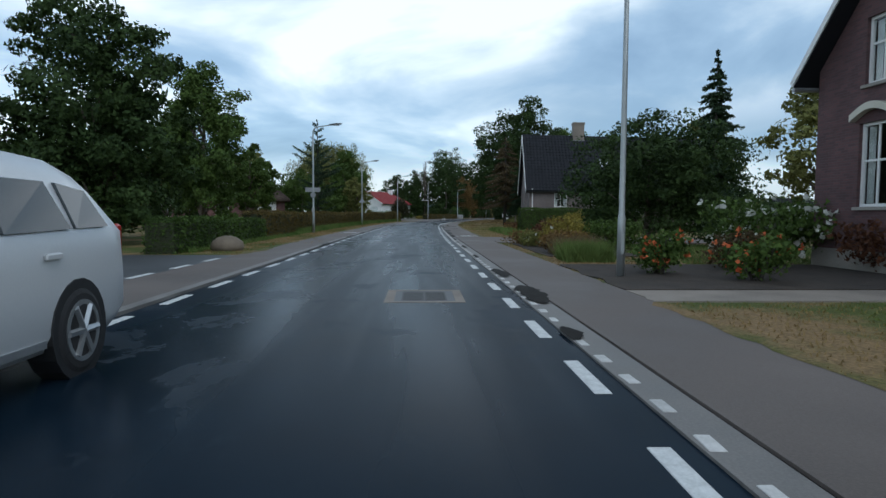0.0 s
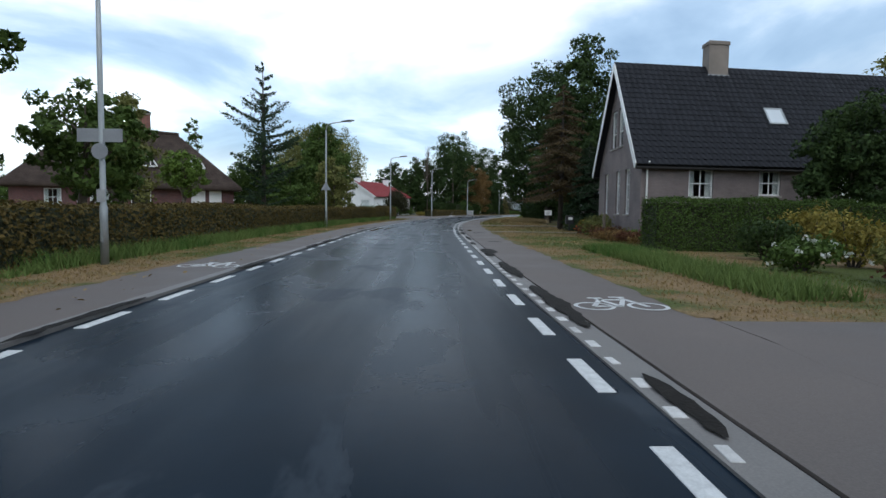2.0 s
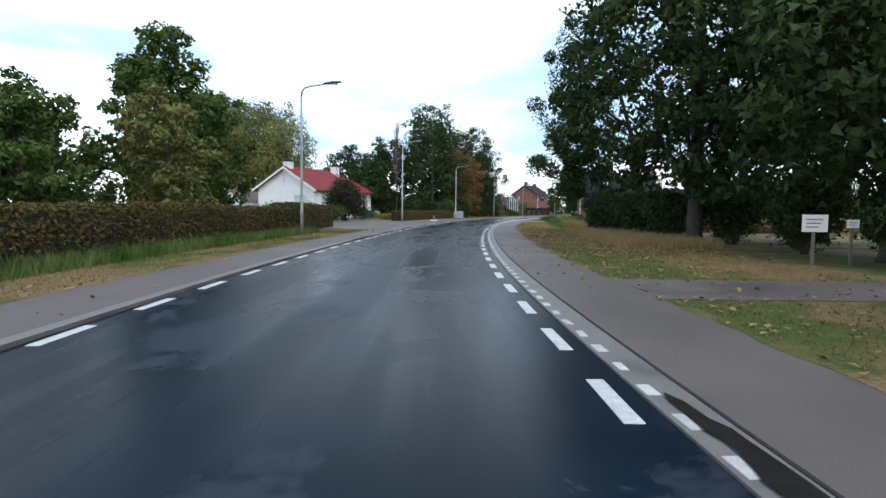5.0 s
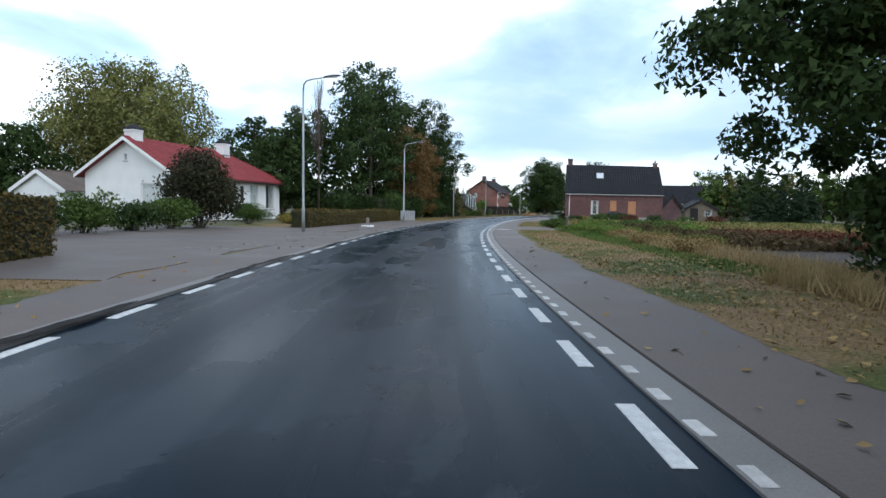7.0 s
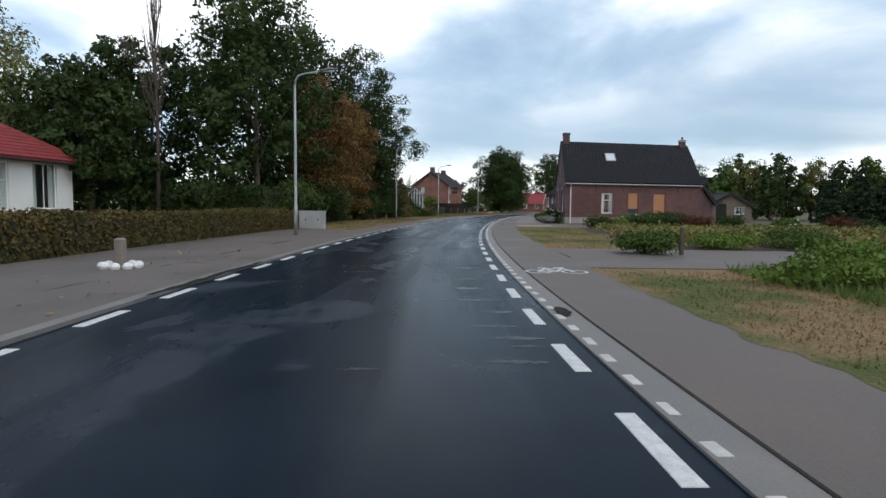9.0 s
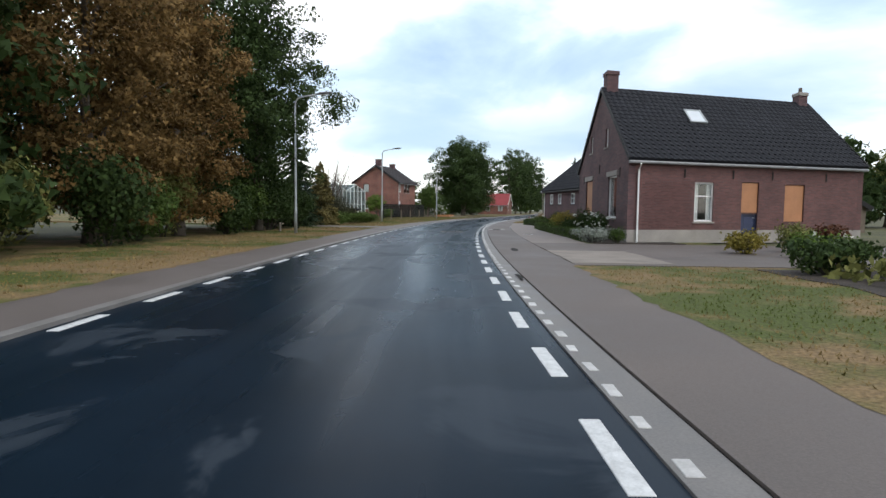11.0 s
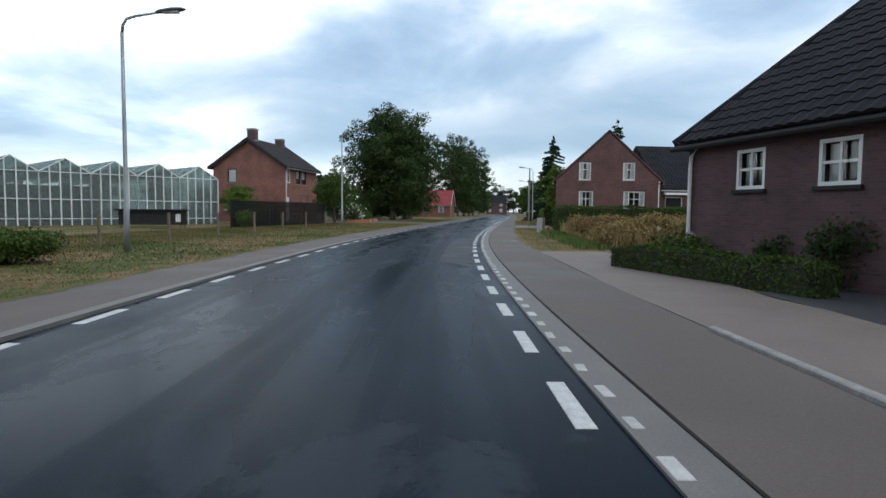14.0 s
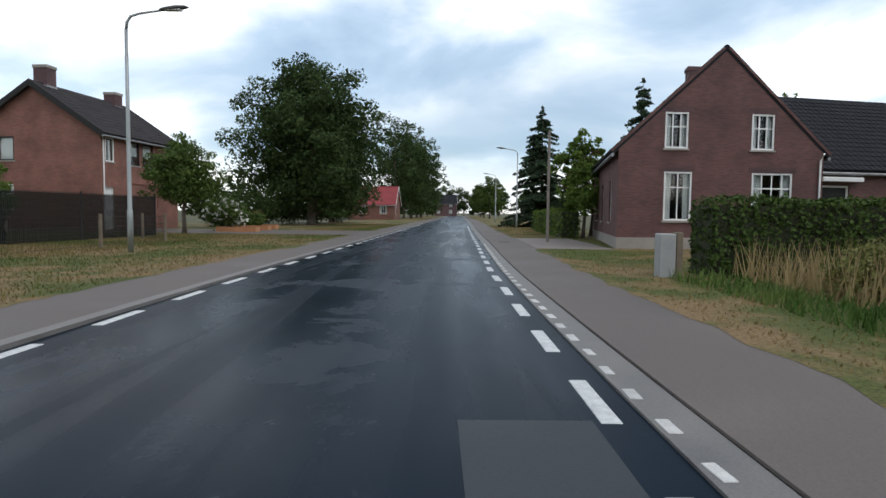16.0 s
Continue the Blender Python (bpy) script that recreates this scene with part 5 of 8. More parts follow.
for xx in (TW - 8.4, TW - 3.75, TW - 14.2):
    dm = Geo()
    prof = [(-1.15 + 2.3 * i / 14, 1.28 * math.sin(math.pi * i / 14)) for i in range(15)]
    dm.loft([[(xx + x * 1.0, 1.0, 5.2 + z) for x, z in prof], [(xx + x * 0.9, 2.6, 5.3 + z) for x, z in prof], [(xx + x * 0.6, 4.2, 6.2 + z * 0.8) for x, z in prof]])
    o = obj("eyebrow_dormer", dm, "thatch", t)
    frame_g = Geo()
    arc = [(-0.95 + 1.9 * i / 14, 1.0 * math.sin(math.pi * i / 14)) for i in range(15)]
    for a, b in zip(arc[:-1], arc[1:]):
        frame_g.tube([(xx + a[0], 0.97, 5.36 + a[1]), (xx + b[0], 0.97, 5.36 + b[1])], 0.09, 6)
    frame_g.box(xx - 1.02, xx + 1.02, 0.92, 0.99, 5.26, 5.42)
    for q in (-0.32, 0.32):
        frame_g.box(xx + q - 0.045, xx + q + 0.045, 0.93, 0.985, 5.4, 6.28)
    obj("dormer_window", frame_g, "white", o)
    # opaque sheet in the painted room dimness, set behind the dormer's bars
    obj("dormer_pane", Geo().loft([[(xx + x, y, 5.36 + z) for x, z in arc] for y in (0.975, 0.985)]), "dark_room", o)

# white bungalow with red roof: main wing with a gable to the south, long wall to the road
t = house("white_bungalow", pose(-18.0, 113.25, 0, 0, 0, -23.0), 8.0, 15.3, 3.6, 6.1, "y", ("render_white", "tile_red"), "white rendered bungalow with a red tiled roof and white chimneys",
          {"front": [W_(5.1, 0.9, 1.9, 1.9, cols=1, rows=[], blind=0.95), W_(3.6, 4.5, 0.3, 0.6, cols=1, rows=[])],
           "right": [W_(5.9, 1.6, 1.15, 1.3, mat="white"), W_(7.4, 1.55, 1.15, 1.35, mat="white"), W_(10.1, 0.9, 1.3, 2.3, blind=0.95), W_(12.75, 0.95, 1.5, 2.3, cols=2, rows=[])]},
          over=0.5, eave_over=0.55, verge="white", hip=True)
chimney(t, 4.0, 0.6, 5.6, 6.9, 0.95, 0.85, "render_white", pot=False, hood=True, cap="render_white")
chimney(t, 4.6, 11.0, 5.4, 6.95, 0.9, 0.8, "render_white", pot=False, hood=True, cap="render_white")
downpipe(t, 8.06, 5.2, 3.5)
for y0, y1 in ((5.45, 5.88), (7.08, 7.37), (8.58, 9.0)):
    obj("shutter", Geo().bevel_box(8.004, 8.045, y0, y1, 1.5, 2.95, 0.008), "dark_frame", t, "dark green painted shutter")
t = house("white_shed", pose(-27.0, 121.0, 0, 0, 0, -23.0), 5.5, 6.0, 2.3, 3.9, "y", ("render_white", "tile_brown"), "small white outbuilding with a red-brown tiled roof", {}, tiles=False, verge="white")

# brick farmhouse with a road-facing gable; its gable follows the road and is not square to its front
BHW, BHD, BHE, BHR = 12.4, 9.24, 3.45, 7.0
bhm = pose(28.35, 132.6, 0, 0, 0, -3.0)
# the gable wall gets a darker brick colour than the front
farmhouse = house("farmhouse", bhm, BHW, BHD, BHE, BHR, "x", ("brick_red", "tile_dark"), "red-brown brick farmhouse with a dark pantile roof and boarded openings",
                  {"front": [W_(3.2, 0.9, 0.95, 1.65, cols=1, rows=[0.65]), W_(5.6, 1.28, 0.9, 1.32, kind="board"), W_(5.62, 0.05, 0.86, 1.18, kind="door", leaf="blue_door", mat="blue_door"),
                             W_(7.92, 0.9, 1.1, 1.65, kind="board")],
                   "left": [W_(6.19, 1.0, 1.38, 1.85, cols=1, rows=[], y=0.08), W_(1.7, 1.0, 1.43, 1.85, kind="board"),
                            W_(5.47, 4.25, 0.48, 0.85, cols=1, rows=[0.5]), W_(2.5, 4.25, 0.48, 0.85, cols=1, rows=[0.5])]},
                  over=0.06, eave_over=0.22, verge="dark_frame", plinth=0.55, singles=300, board_low=0.02, side_mats={"left": "brick_dark"})
t = farmhouse
chimney(t, 0.45, BHD / 2, 6.0, 7.95, 0.6, 0.7, "brick_dark", pot=False, cap="brick_dark")
chimney(t, BHW - 0.45, BHD / 2, 6.0, 7.7, 0.55, 0.6, "brick_dark")
downpipe(t, 0.45, -0.07, 3.2)
skylight(t, roof_frame(BHW, BHD, BHE, BHR, "x", 0), 3.9, 2.9, 0.95, 1.2)
for x in (2.67, 5.12, 7.2, 10.2):
    obj("wall_anchor", Geo().box(x - 0.025, x + 0.025, -0.045, -0.004, 2.72, 3.08), "dark_frame", t)
for y, z in ((1.2, 2.95), (4.7, 3.3), (8.0, 2.95)):
    obj("wall_anchor", Geo().box(-0.04, -0.004, y - 0.025, y + 0.025, z - 0.2, z + 0.2), "dark_frame", t)
for y0, y1, z in ((BHD - 7.75, BHD - 6.0, 2.85), (BHD - 3.3, BHD - 1.55, 2.85)):
    obj("lintel", Geo().box(-0.06, -0.004, y0, y1, z + 0.002, z + 0.22), "plinth", t)
obj("doorstep", Geo().bevel_box(5.5, 6.6, -0.4, -0.02, 0.0, 0.1, 0.02), "plinth", t)
skew(t, 0.321)

# long low barn behind it, hipped at its far end
BNW, BNL = 7.2, 15.48
t = house("barn", pose(35.26, 142.43, 0, 0, 0, -11.7), BNW, BNL, 2.98, 6.25, "y", ("brick_dark", "tile_dark"), "long low dark brick barn with small white windows",
          {"left": [W_(BNL - 1.2 - u1, 1.8, u1 - u0, 0.82, rows=[0.5], cols=2 if u1 - u0 > 0.6 else 1, y=0.03, sill="dark_frame") for u0, u1 in ((1.75, 2.2), (4.25, 5.15), (6.93, 7.77), (9.93, 10.76), (11.98, 12.76))]},
          over=0.1, eave_over=0.25, verge="dark_frame", hip=True, hip_run=1.9)
downpipe(t, -0.06, BNL - 0.12, 2.85)
chimney(t, 1.15, 4.4, 3.6, 4.75, 0.7, 0.6, "brick_red", pot=False, cap="brick_dark")

# brick house with white sash windows and its long wing
fhm = pose(55.3, 185.3, 0, 0, 0, -26.0)
t = house("brick_house", fhm, 8.2, 11.5, 3.75, 7.5, "y", ("brick_red", "tile_dark"), "red-brown brick house with a plain gable and white sash windows",
          {"front": [W_(1.8, 1.1, 1.1, 1.85, cols=2, rows=[0.68], y=0.035, lintel="brick_dark"), W_(5.3, 1.1, 1.65, 1.85, cols=4, rows=[0.68], y=0.035, lintel="brick_dark"),
                     W_(1.78, 3.82, 0.92, 1.36, cols=3, rows=[0.6], y=0.035, lintel="brick_dark"), W_(5.22, 3.82, 0.92, 1.36, cols=3, rows=[0.6], y=0.035, lintel="brick_dark")],
           "left": [W_(2.0, 1.0, 0.9, 1.7), W_(5.0, 1.0, 0.9, 1.7), W_(8.4, 1.0, 0.9, 1.7)]}, over=0.02, eave_over=0.25, verge="brick_red", plinth=0.45, board_low=0.09)
chimney(t, 3.95, 4.6, 6.4, 8.0, 0.6, 0.6, "brick_dark", pot=False, cap="brick_dark")
downpipe(t, 8.05, -0.07, 3.7)
skew(t, 0.28)
t = house("farm_wing", fhm @ Matrix.Translation((8.6, 1.2, 0)) @ pose(0, 0, 0, 0, 0, 6.5), 22.0, 9.0, 3.3, 6.9, "x", ("brick_red", "tile_dark"), "long brick farm wing with a dark roof and white windows",
          {"front": [W_(0.45, 0.05, 1.5, 2.55, kind="door", leaf="dark_frame"), W_(4.5, 1.35, 2.0, 1.35, cols=2, rows=[0.7], y=0.03), W_(8.0, 1.3, 2.9, 1.6, cols=3, rows=[0.7], y=0.03), W_(13.0, 1.3, 2.2, 1.5, cols=3, rows=[0.7], y=0.03)]},
          over=0.1, eave_over=0.3, verge="dark_frame")
for x0, w in ((0.2, 2.0), (4.2, 2.6)):
    obj("white_canopy", Geo().bevel_box(x0, x0 + w, -0.45, -0.005, 2.75, 2.92, 0.03), "white", t)

# orange-brown two-storey house
ohm = pose(39.1, 209.35, 0, 0, 0, -36.9) @ Matrix.Translation((-8.1, 0, 0))
t = house("two_storey_house", ohm, 8.1, 8.1, 5.8, 8.5, "y", ("brick_orange", "tile_slate"), "orange-brown brick two-storey house with a low tiled roof",
          {"front": [W_(1.65, 4.1, 1.05, 1.4, cols=1, rows=[], blind=0.95, mat="dark_frame", y=0.03), W_(1.2, 1.2, 1.4, 1.5, y=0.03)],
           "right": [W_(0.4, 4.1, 0.8, 1.4, cols=1, rows=[], y=0.03), W_(2.6, 4.05, 1.1, 1.45, cols=1, rows=[], blind=0.6, mat="dark_frame", y=0.03), W_(4.0, 4.05, 1.2, 1.45, cols=1, rows=[], blind=0.6, mat="dark_frame", y=0.03),
                     W_(0.3, 0.1, 0.85, 2.5, kind="door", leaf="white"), W_(2.5, 1.4, 3.2, 1.5, kind="board", mat="brick_orange")]},
          over=0.35, eave_over=0.45, tile_size=(0.4, 0.42), verge="dark_frame")
chimney(t, 4.05, 0.9, 8.0, 9.75, 0.85, 0.75, "brick_dark", pot=False)
chimney(t, 4.05, 7.1, 8.0, 9.4, 0.85, 0.75, "brick_dark", pot=False)
downpipe(t, 8.14, 0.2, 5.7)
obj("rear_extension", Geo().box(-2.6, -0.02, 3.0, 7.5, 0, 2.9), "brick_dark", t, "dark flat-roofed side extension")

# far houses
t = house("red_roofed_house", pose(*at(300, -17.5), 0, 0, turn_at(300)), 8, 9, 2.6, 5.6, "x", ("brick_far", "tile_red"), "low brick house with a red roof under the trees",
          {"right": [W_(2, 1, 1.2, 1.3)], "front": [W_(2, 1, 1.2, 1.3), W_(5.5, 1, 1.2, 1.3)]}, tiles=False)
t = house("far_house", pose(*at(440, -9), 0, 0, turn_at(440)), 9, 9, 5, 8.5, "x", ("brick_dark", "tile_dark"), "distant dark brick house with white windows",
          {"front": [W_(1, 1, 1.3, 1.5, blind=0.9), W_(6, 1, 1.3, 1.5, blind=0.9), W_(1, 3.6, 1.3, 1.4, blind=0.9), W_(6, 3.6, 1.3, 1.4, blind=0.9)]}, tiles=False)
t = house("garden_shed", pose(50.6, 143.1, 0, 0, 0, -20), 4.4, 6, 1.75, 3.0, "y", ("wood", "tile_dark"), "small grey wooden shed with a dark roof beyond the field", {"front": [W_(0.7, 0.1, 1.1, 1.8, kind="board", mat="dark_frame"), W_(2.6, 0.8, 1.1, 0.8)]}, tiles=False, verge="dark_frame")
t = house("far_house", pose(108.0, 165.0, 0, 0, 0, -20), 15, 9, 2.6, 6.6, "x", ("brick_far", "tile_dark"), "distant house with a grey roof behind gardens", {"front": [W_(3, 0.9, 1.6, 1.4), W_(9, 0.9, 1.6, 1.4)]}, tiles=False)
t = house("lean_to", bhm @ Matrix.Translation((BHW + 3.1, 6.2, 0)), 2.6, 6.0, 2.0, 3.5, "y", ("brick_dark", "tile_dark"), "low brick lean-to with a dark roof beside the farmhouse", {}, tiles=False, verge="dark_frame")

# ---------------------------------------------------------------- greenhouse


def greenhouse():
    t = thing("greenhouse", pose(32.0, 202.4, 0, 0, 0, 201.5), "glass greenhouse with a row of small gables and pale steel bars", "greenhouse")
    n, span, eave, rise, deep = 9, 3.3, 3.85, 1.0, 30.0
    for k in range(n):
        x = k * span
        fr = Geo()
        for i in range(6):
            xx = x + span * i / 5
            top = eave + rise * (1 - abs((i / 5) - 0.5) * 2)
            fr.box(xx - 0.04, xx + 0.04, -0.045, 0.045, 0, top)
        for z in (0.5, 1.9, eave):
            fr.box(x, x + span, -0.025, 0.025, z - 0.03, z + 0.03)
        for a, b in (((x, eave), (x + span / 2, eave + rise)), ((x + span / 2, eave + rise), (x + span, eave))):
            fr.tube([(a[0], 0, a[1]), (b[0], 0, b[1])], 0.045, 6)
        b = obj("gable_frame", fr, "white_steel", t)
        fm = Geo()
        fm.loft([[(x, y, 0.0), (x + span, y, 0.0), (x + span, y, eave), (x + span / 2, y, eave + rise), (x, y, eave)] for y in (-0.052, -0.046)])
        obj("pane", fm, "poly", b)
        rf = Geo()
        for x0, z0, x1, z1 in ((x, eave, x + span / 2, eave + rise), (x + span / 2, eave + rise, x + span, eave)):
            rf.hexa([(x0, -0.04, z0 + 0.03), (x1, -0.04, z1 + 0.03), (x1, -deep, z1 + 0.03), (x0, -deep, z0 + 0.03), (x0, -0.04, z0 + 0.04), (x1, -0.04, z1 + 0.04), (x1, -deep, z1 + 0.04), (x0, -deep, z0 + 0.04)])
        obj("roof_glass", rf, "poly", t)
        rb = Geo()
        for j in range(16):
            y = -0.06 - j * 1.9
            rb.tube([(x, y, eave + 0.05), (x + span / 2, y, eave + rise + 0.05), (x + span, y, eave + 0.05)], 0.025, 4)
        obj("roof_bar", rb, "galv", t)["kind"] = "stuff"
    sd = Geo()
    for j in range(31):
        sd.box(-0.03, 0.03, -j * 1.0 - 0.025, -j * 1.0 + 0.025, 0, eave)
    sd.box(-0.03, 0.03, -deep, 0, 0.48, 0.54)
    # dark bed and back sheet, added so the inside looks unlit through the glass
    obj("growing_bed", Geo().box(0.1, n * span - 0.1, -deep + 0.1, -1.2, 0, 0.35), "soil", t)
    obj("back_screen", Geo().box(0.1, n * span - 0.1, -deep, -deep + 0.05, 0, eave), "needle", t)
    obj("side_frame", sd, "galv", t)
    obj("side_pane", Geo().box(-0.004, 0.004, -deep, 0, 0, eave), "poly", t)


greenhouse()

# ---------------------------------------------------------------- trees, start of the drive
tree("tree", 23.6, -11.6, 9.9, 3.6, 0.6, "leaf_dark", 26000, 0.17, 11, "tall dark green maple beside the side road", trunk=0.28, blobs=22)
tree("tree", 29.5, -14.5, 5.2, 2.8, 0.4, "hedge", 9000, 0.17, 12, "low bushy tree with brownish leaves", blobs=14)
tree("tree", 21.5, -15.5, 7.0, 3.4, 0.5, "leaf_dark", 9000, 0.2, 1201, "dark bushy tree beside the side road", blobs=14)
tree("tree", 40.6, -14.0, 11.2, 3.5, 0.9, "leaf", 19000, 0.21, 13, "green horse chestnut with large leaves", trunk=0.26, blobs=18)
tree("tree", 51.0, -14.0, 6.5, 2.6, 1.2, "leaf", 5000, 0.22, 14, "small green garden tree behind the hedge")
tree("tree", 46.0, -19.0, 8.6, 3.5, 0.6, "leaf_dark", 8000, 0.22, 141, "dark garden tree behind the hedge")
tree("tree", 57.0, -16.0, 7.5, 2.4, 1.6, "leaf_olive", 4000, 0.18, 15, "airy olive-green garden tree behind the hedge")
tree("tree", 78.3, -23.4, 6.3, 2.1, 2.2, "leaf_light", 6000, 0.17, 17, "small round garden tree before the thatched house", blobs=12)
tree("tree", 0, 0, 12.5, 1.3, 5.0, "leaf", 2500, 0.2, 161, "slender tree behind the thatched house", xy=(-31.5, 80.0))
tree("tree", 84.0, -15.5, 5.6, 3.0, 0.4, "leaf", 7000, 0.2, 162, "broad green garden tree behind the hedge")
tree("tree", 91.5, -22.0, 8.2, 4.2, 0.5, "leaf", 8000, 0.24, 163, "broad green garden tree behind the hedge")
conifer("fir", 70.3, -12.5, 12.4, 3.3, 1.6, "needle", 18, "tall open dark fir with level branches", rows=19, per=6, leaf=0.17, sparse=True, dens=1.9, trunk=0.2)
tree("tree", 94.5, -15.8, 11.2, 3.6, 0.9, "leaf", 12000, 0.26, 19, "broad green garden tree")
tree("tree", 101.5, -17.5, 9.8, 3.6, 0.8, "leaf", 10000, 0.26, 20, "green garden tree beside the bungalow")
tree("tree", 88.0, -12.0, 6.6, 2.6, 0.6, "leaf_olive", 5000, 0.20, 21, "yellowish green garden tree")
tree("weeping_willow", 0, 0, 22.5, 14.0, 2.5, "leaf_olive", 34000, 0.36, 22, "large yellow-green weeping willow", blobs=30, xy=(-30.5, 160.0), droop=0.8, trunk=0.55, spread=1.1)
tree("tree", 0, 0, 11.0, 5.5, 1.0, "leaf_dark", 8000, 0.34, 23, "dark broadleaf tree behind the bungalow", xy=(-38.0, 146.0), blobs=14)
tree("tree", 0, 0, 10.0, 5.5, 1.0, "leaf_dark", 8000, 0.34, 24, "dark broadleaf tree behind the bungalow", xy=(-47.0, 152.0), blobs=14)
bush("bush", 118.4, -12.7, (4.4, 4.0, 4.5), "leaf_purple", 11000, 0.12, 25, "tall dark purple-green shrub before the bungalow", blobs=14)
bush("bush", 133.5, -17.5, (2.2, 2.2, 1.6), "box_hedge", 2500, 0.08, 26, "rounded clipped green shrub beside the bungalow")

# wood on the left bank
for k, (s, d, h, r, mt, sd) in enumerate([(151.0, -12.6, 16.5, 5.2, "leaf_dark", 31), (157.0, -16.0, 18.0, 6.0, "leaf_dark", 32), (157.5, -10.6, 11.0, 3.6, "leaf_orange", 33),
                                          (165.0, -15.5, 19.5, 6.2, "leaf_dark", 34), (163.0, -10.4, 10.5, 3.2, "leaf_orange", 35), (168.6, -11.0, 16.0, 4.7, "leaf_dark", 36),
                                          (146.0, -20.5, 10.5, 4.0, "leaf_dark", 37), (153.0, -28.0, 11.5, 4.6, "leaf_dark", 38), (173.5, -16.0, 12.5, 4.0, "leaf_dark", 39)]):
    tree("tree", s, d, h, r, 0.8, mt, 24000 if mt == "leaf_orange" else 20000 if d > -12.5 else 9000, 0.14 if mt == "leaf_orange" else 0.18 if d > -12.5 else 0.29, sd, "tall autumn-brown tree at the edge of the wood" if mt == "leaf_orange" else "tall dark green tree at the edge of the wood", blobs=20, trunk=0.24, group="trees of the wood")
for k in range(9):
    bush("bush", 147.5 + k * 2.9, -9.2 - (k % 3) * 0.7, (3.4, 2.8, 2.6 + 0.6 * (k % 2)), ("leaf_dark", "leaf", "leaf_olive")[k % 3], 2600, 0.13, 40 + k, "dense undergrowth at the foot of the wood", group="undergrowth of the wood")
for k in range(9):
    bush("bush", 147.0 + k * 3.1, -14.5 - (k % 3) * 1.3, (4.0, 3.4, 3.0 + 0.5 * (k % 2)), "leaf_dark", 2000, 0.17, 490 + k, "dense undergrowth at the foot of the wood", group="undergrowth of the wood")
tree("tree", 169.8, -9.5, 13.5, 4.6, 3.0, "leaf_dark", 34000, 0.13, 361, "dark tree overhanging the verge at the end of the wood", blobs=22, trunk=0.22, group="trees of the wood")
tree("tree", 152.5, -21.0, 12.5, 4.2, 0.6, "leaf_dark", 11000, 0.25, 362, "tall dark green tree at the edge of the wood", blobs=18, group="trees of the wood")


def bare_tree(x, y, h, seed):
    """A slender leafless tree: a pale stem and many rising limbs with twigs."""
    rng = np.random.default_rng(seed)
    t = thing("bare_tree", pose(x, y, 0), "tall slender bare tree with pale upright twigs", "tree")
    obj("trunk", Geo().tube([(0, 0, -0.05), (0.05, 0.03, h * 0.4), (0, 0, h * 0.85)], [0.13, 0.09, 0.02], 8), "bark", t, smooth=True)
    g = Geo()
    for k in range(34):
        z0 = h * rng.uniform(0.38, 0.8)
        a = rng.uniform(0, 6.28)
        r = rng.uniform(0.5, 1.7) * (1.25 - z0 / h)
        z1 = min(h, z0 + rng.uniform(0.16, 0.32) * h)
        e = (math.cos(a) * r, math.sin(a) * r)
        g.tube([(0, 0, z0), (e[0] * 0.6, e[1] * 0.6, z0 + (z1 - z0) * 0.45), (e[0], e[1], z1)], [0.035, 0.022, 0.006], 4)
        for q in range(5):
            u = rng.uniform(0.3, 0.9)
            b = rng.normal(size=2) * 0.3
            zz = z0 + (z1 - z0) * u
            g.tube([(e[0] * u, e[1] * u, zz), (e[0] * u + b[0], e[1] * u + b[1], zz + rng.uniform(0.5, 1.1))], [0.014, 0.004], 3)
    obj("branchwork", g, "bark", t)["kind"] = "stuff"


bare_tree(-1.0, 127.0, 14.6, 50)
bare_tree(-3.4, 130.5, 12.0, 501)

for k in range(5):
    bush("bush", 20.0 + 3.2 * k, -19.0 - 0.6 * k, (4.4, 3.4, 2.6), "leaf_dark", 2200, 0.16, 480 + k, "dark shrubs behind the maple", group="shrubs behind the maple")
# conifers and shrubs beyond the wood
conifer("cypress", 177.4, -10.0, 6.2, 1.6, 0.1, "needle", 51, "dense dark green conifer", rows=26, per=12, leaf=0.12, dens=1.6, power=0.5)
for k, (sw, dw, w, h) in enumerate([(170.4, -9.2, 3.0, 3.2), (172.6, -9.8, 3.2, 4.0), (174.6, -10.6, 3.2, 4.6), (174.2, -8.9, 2.4, 2.4), (171.8, -12.0, 3.6, 4.4)]):
    bush("bush", sw, dw, (w, w, h), "leaf_dark", 3600, 0.10, 530 + k, "dark dense shrub at the end of the wood", group="shrubs at the end of the wood", blobs=10)
conifer("cypress", 181.0, -9.5, 4.7, 1.25, 0.1, "needle_gold", 52, "dense golden-green conifer with a pointed top", rows=22, per=12, leaf=0.15, dens=1.5, power=0.6)
conifer("cypress", 178.0, -13.5, 5.4, 1.5, 0.1, "needle", 53, "dense dark green conifer", rows=20, per=12, leaf=0.17, dens=1.3, power=0.6)
bush("bush", 186.5, -10.8, (5.4, 4.0, 2.6), "leaf_purple", 9000, 0.07, 54, "dark red-green shrub beside the greenhouse")
for k, (s, d, w, h) in enumerate([(183.5, -9.3, 3.4, 1.2), (186.5, -8.7, 3.2, 1.1), (189.0, -8.4, 2.8, 0.9), (182.0, -11.3, 3.0, 1.3)]):
    bush("juniper", s, d, (w, w, h), "leaf", 6500, 0.06, 60 + k, "low spreading green juniper on the verge", group="junipers")


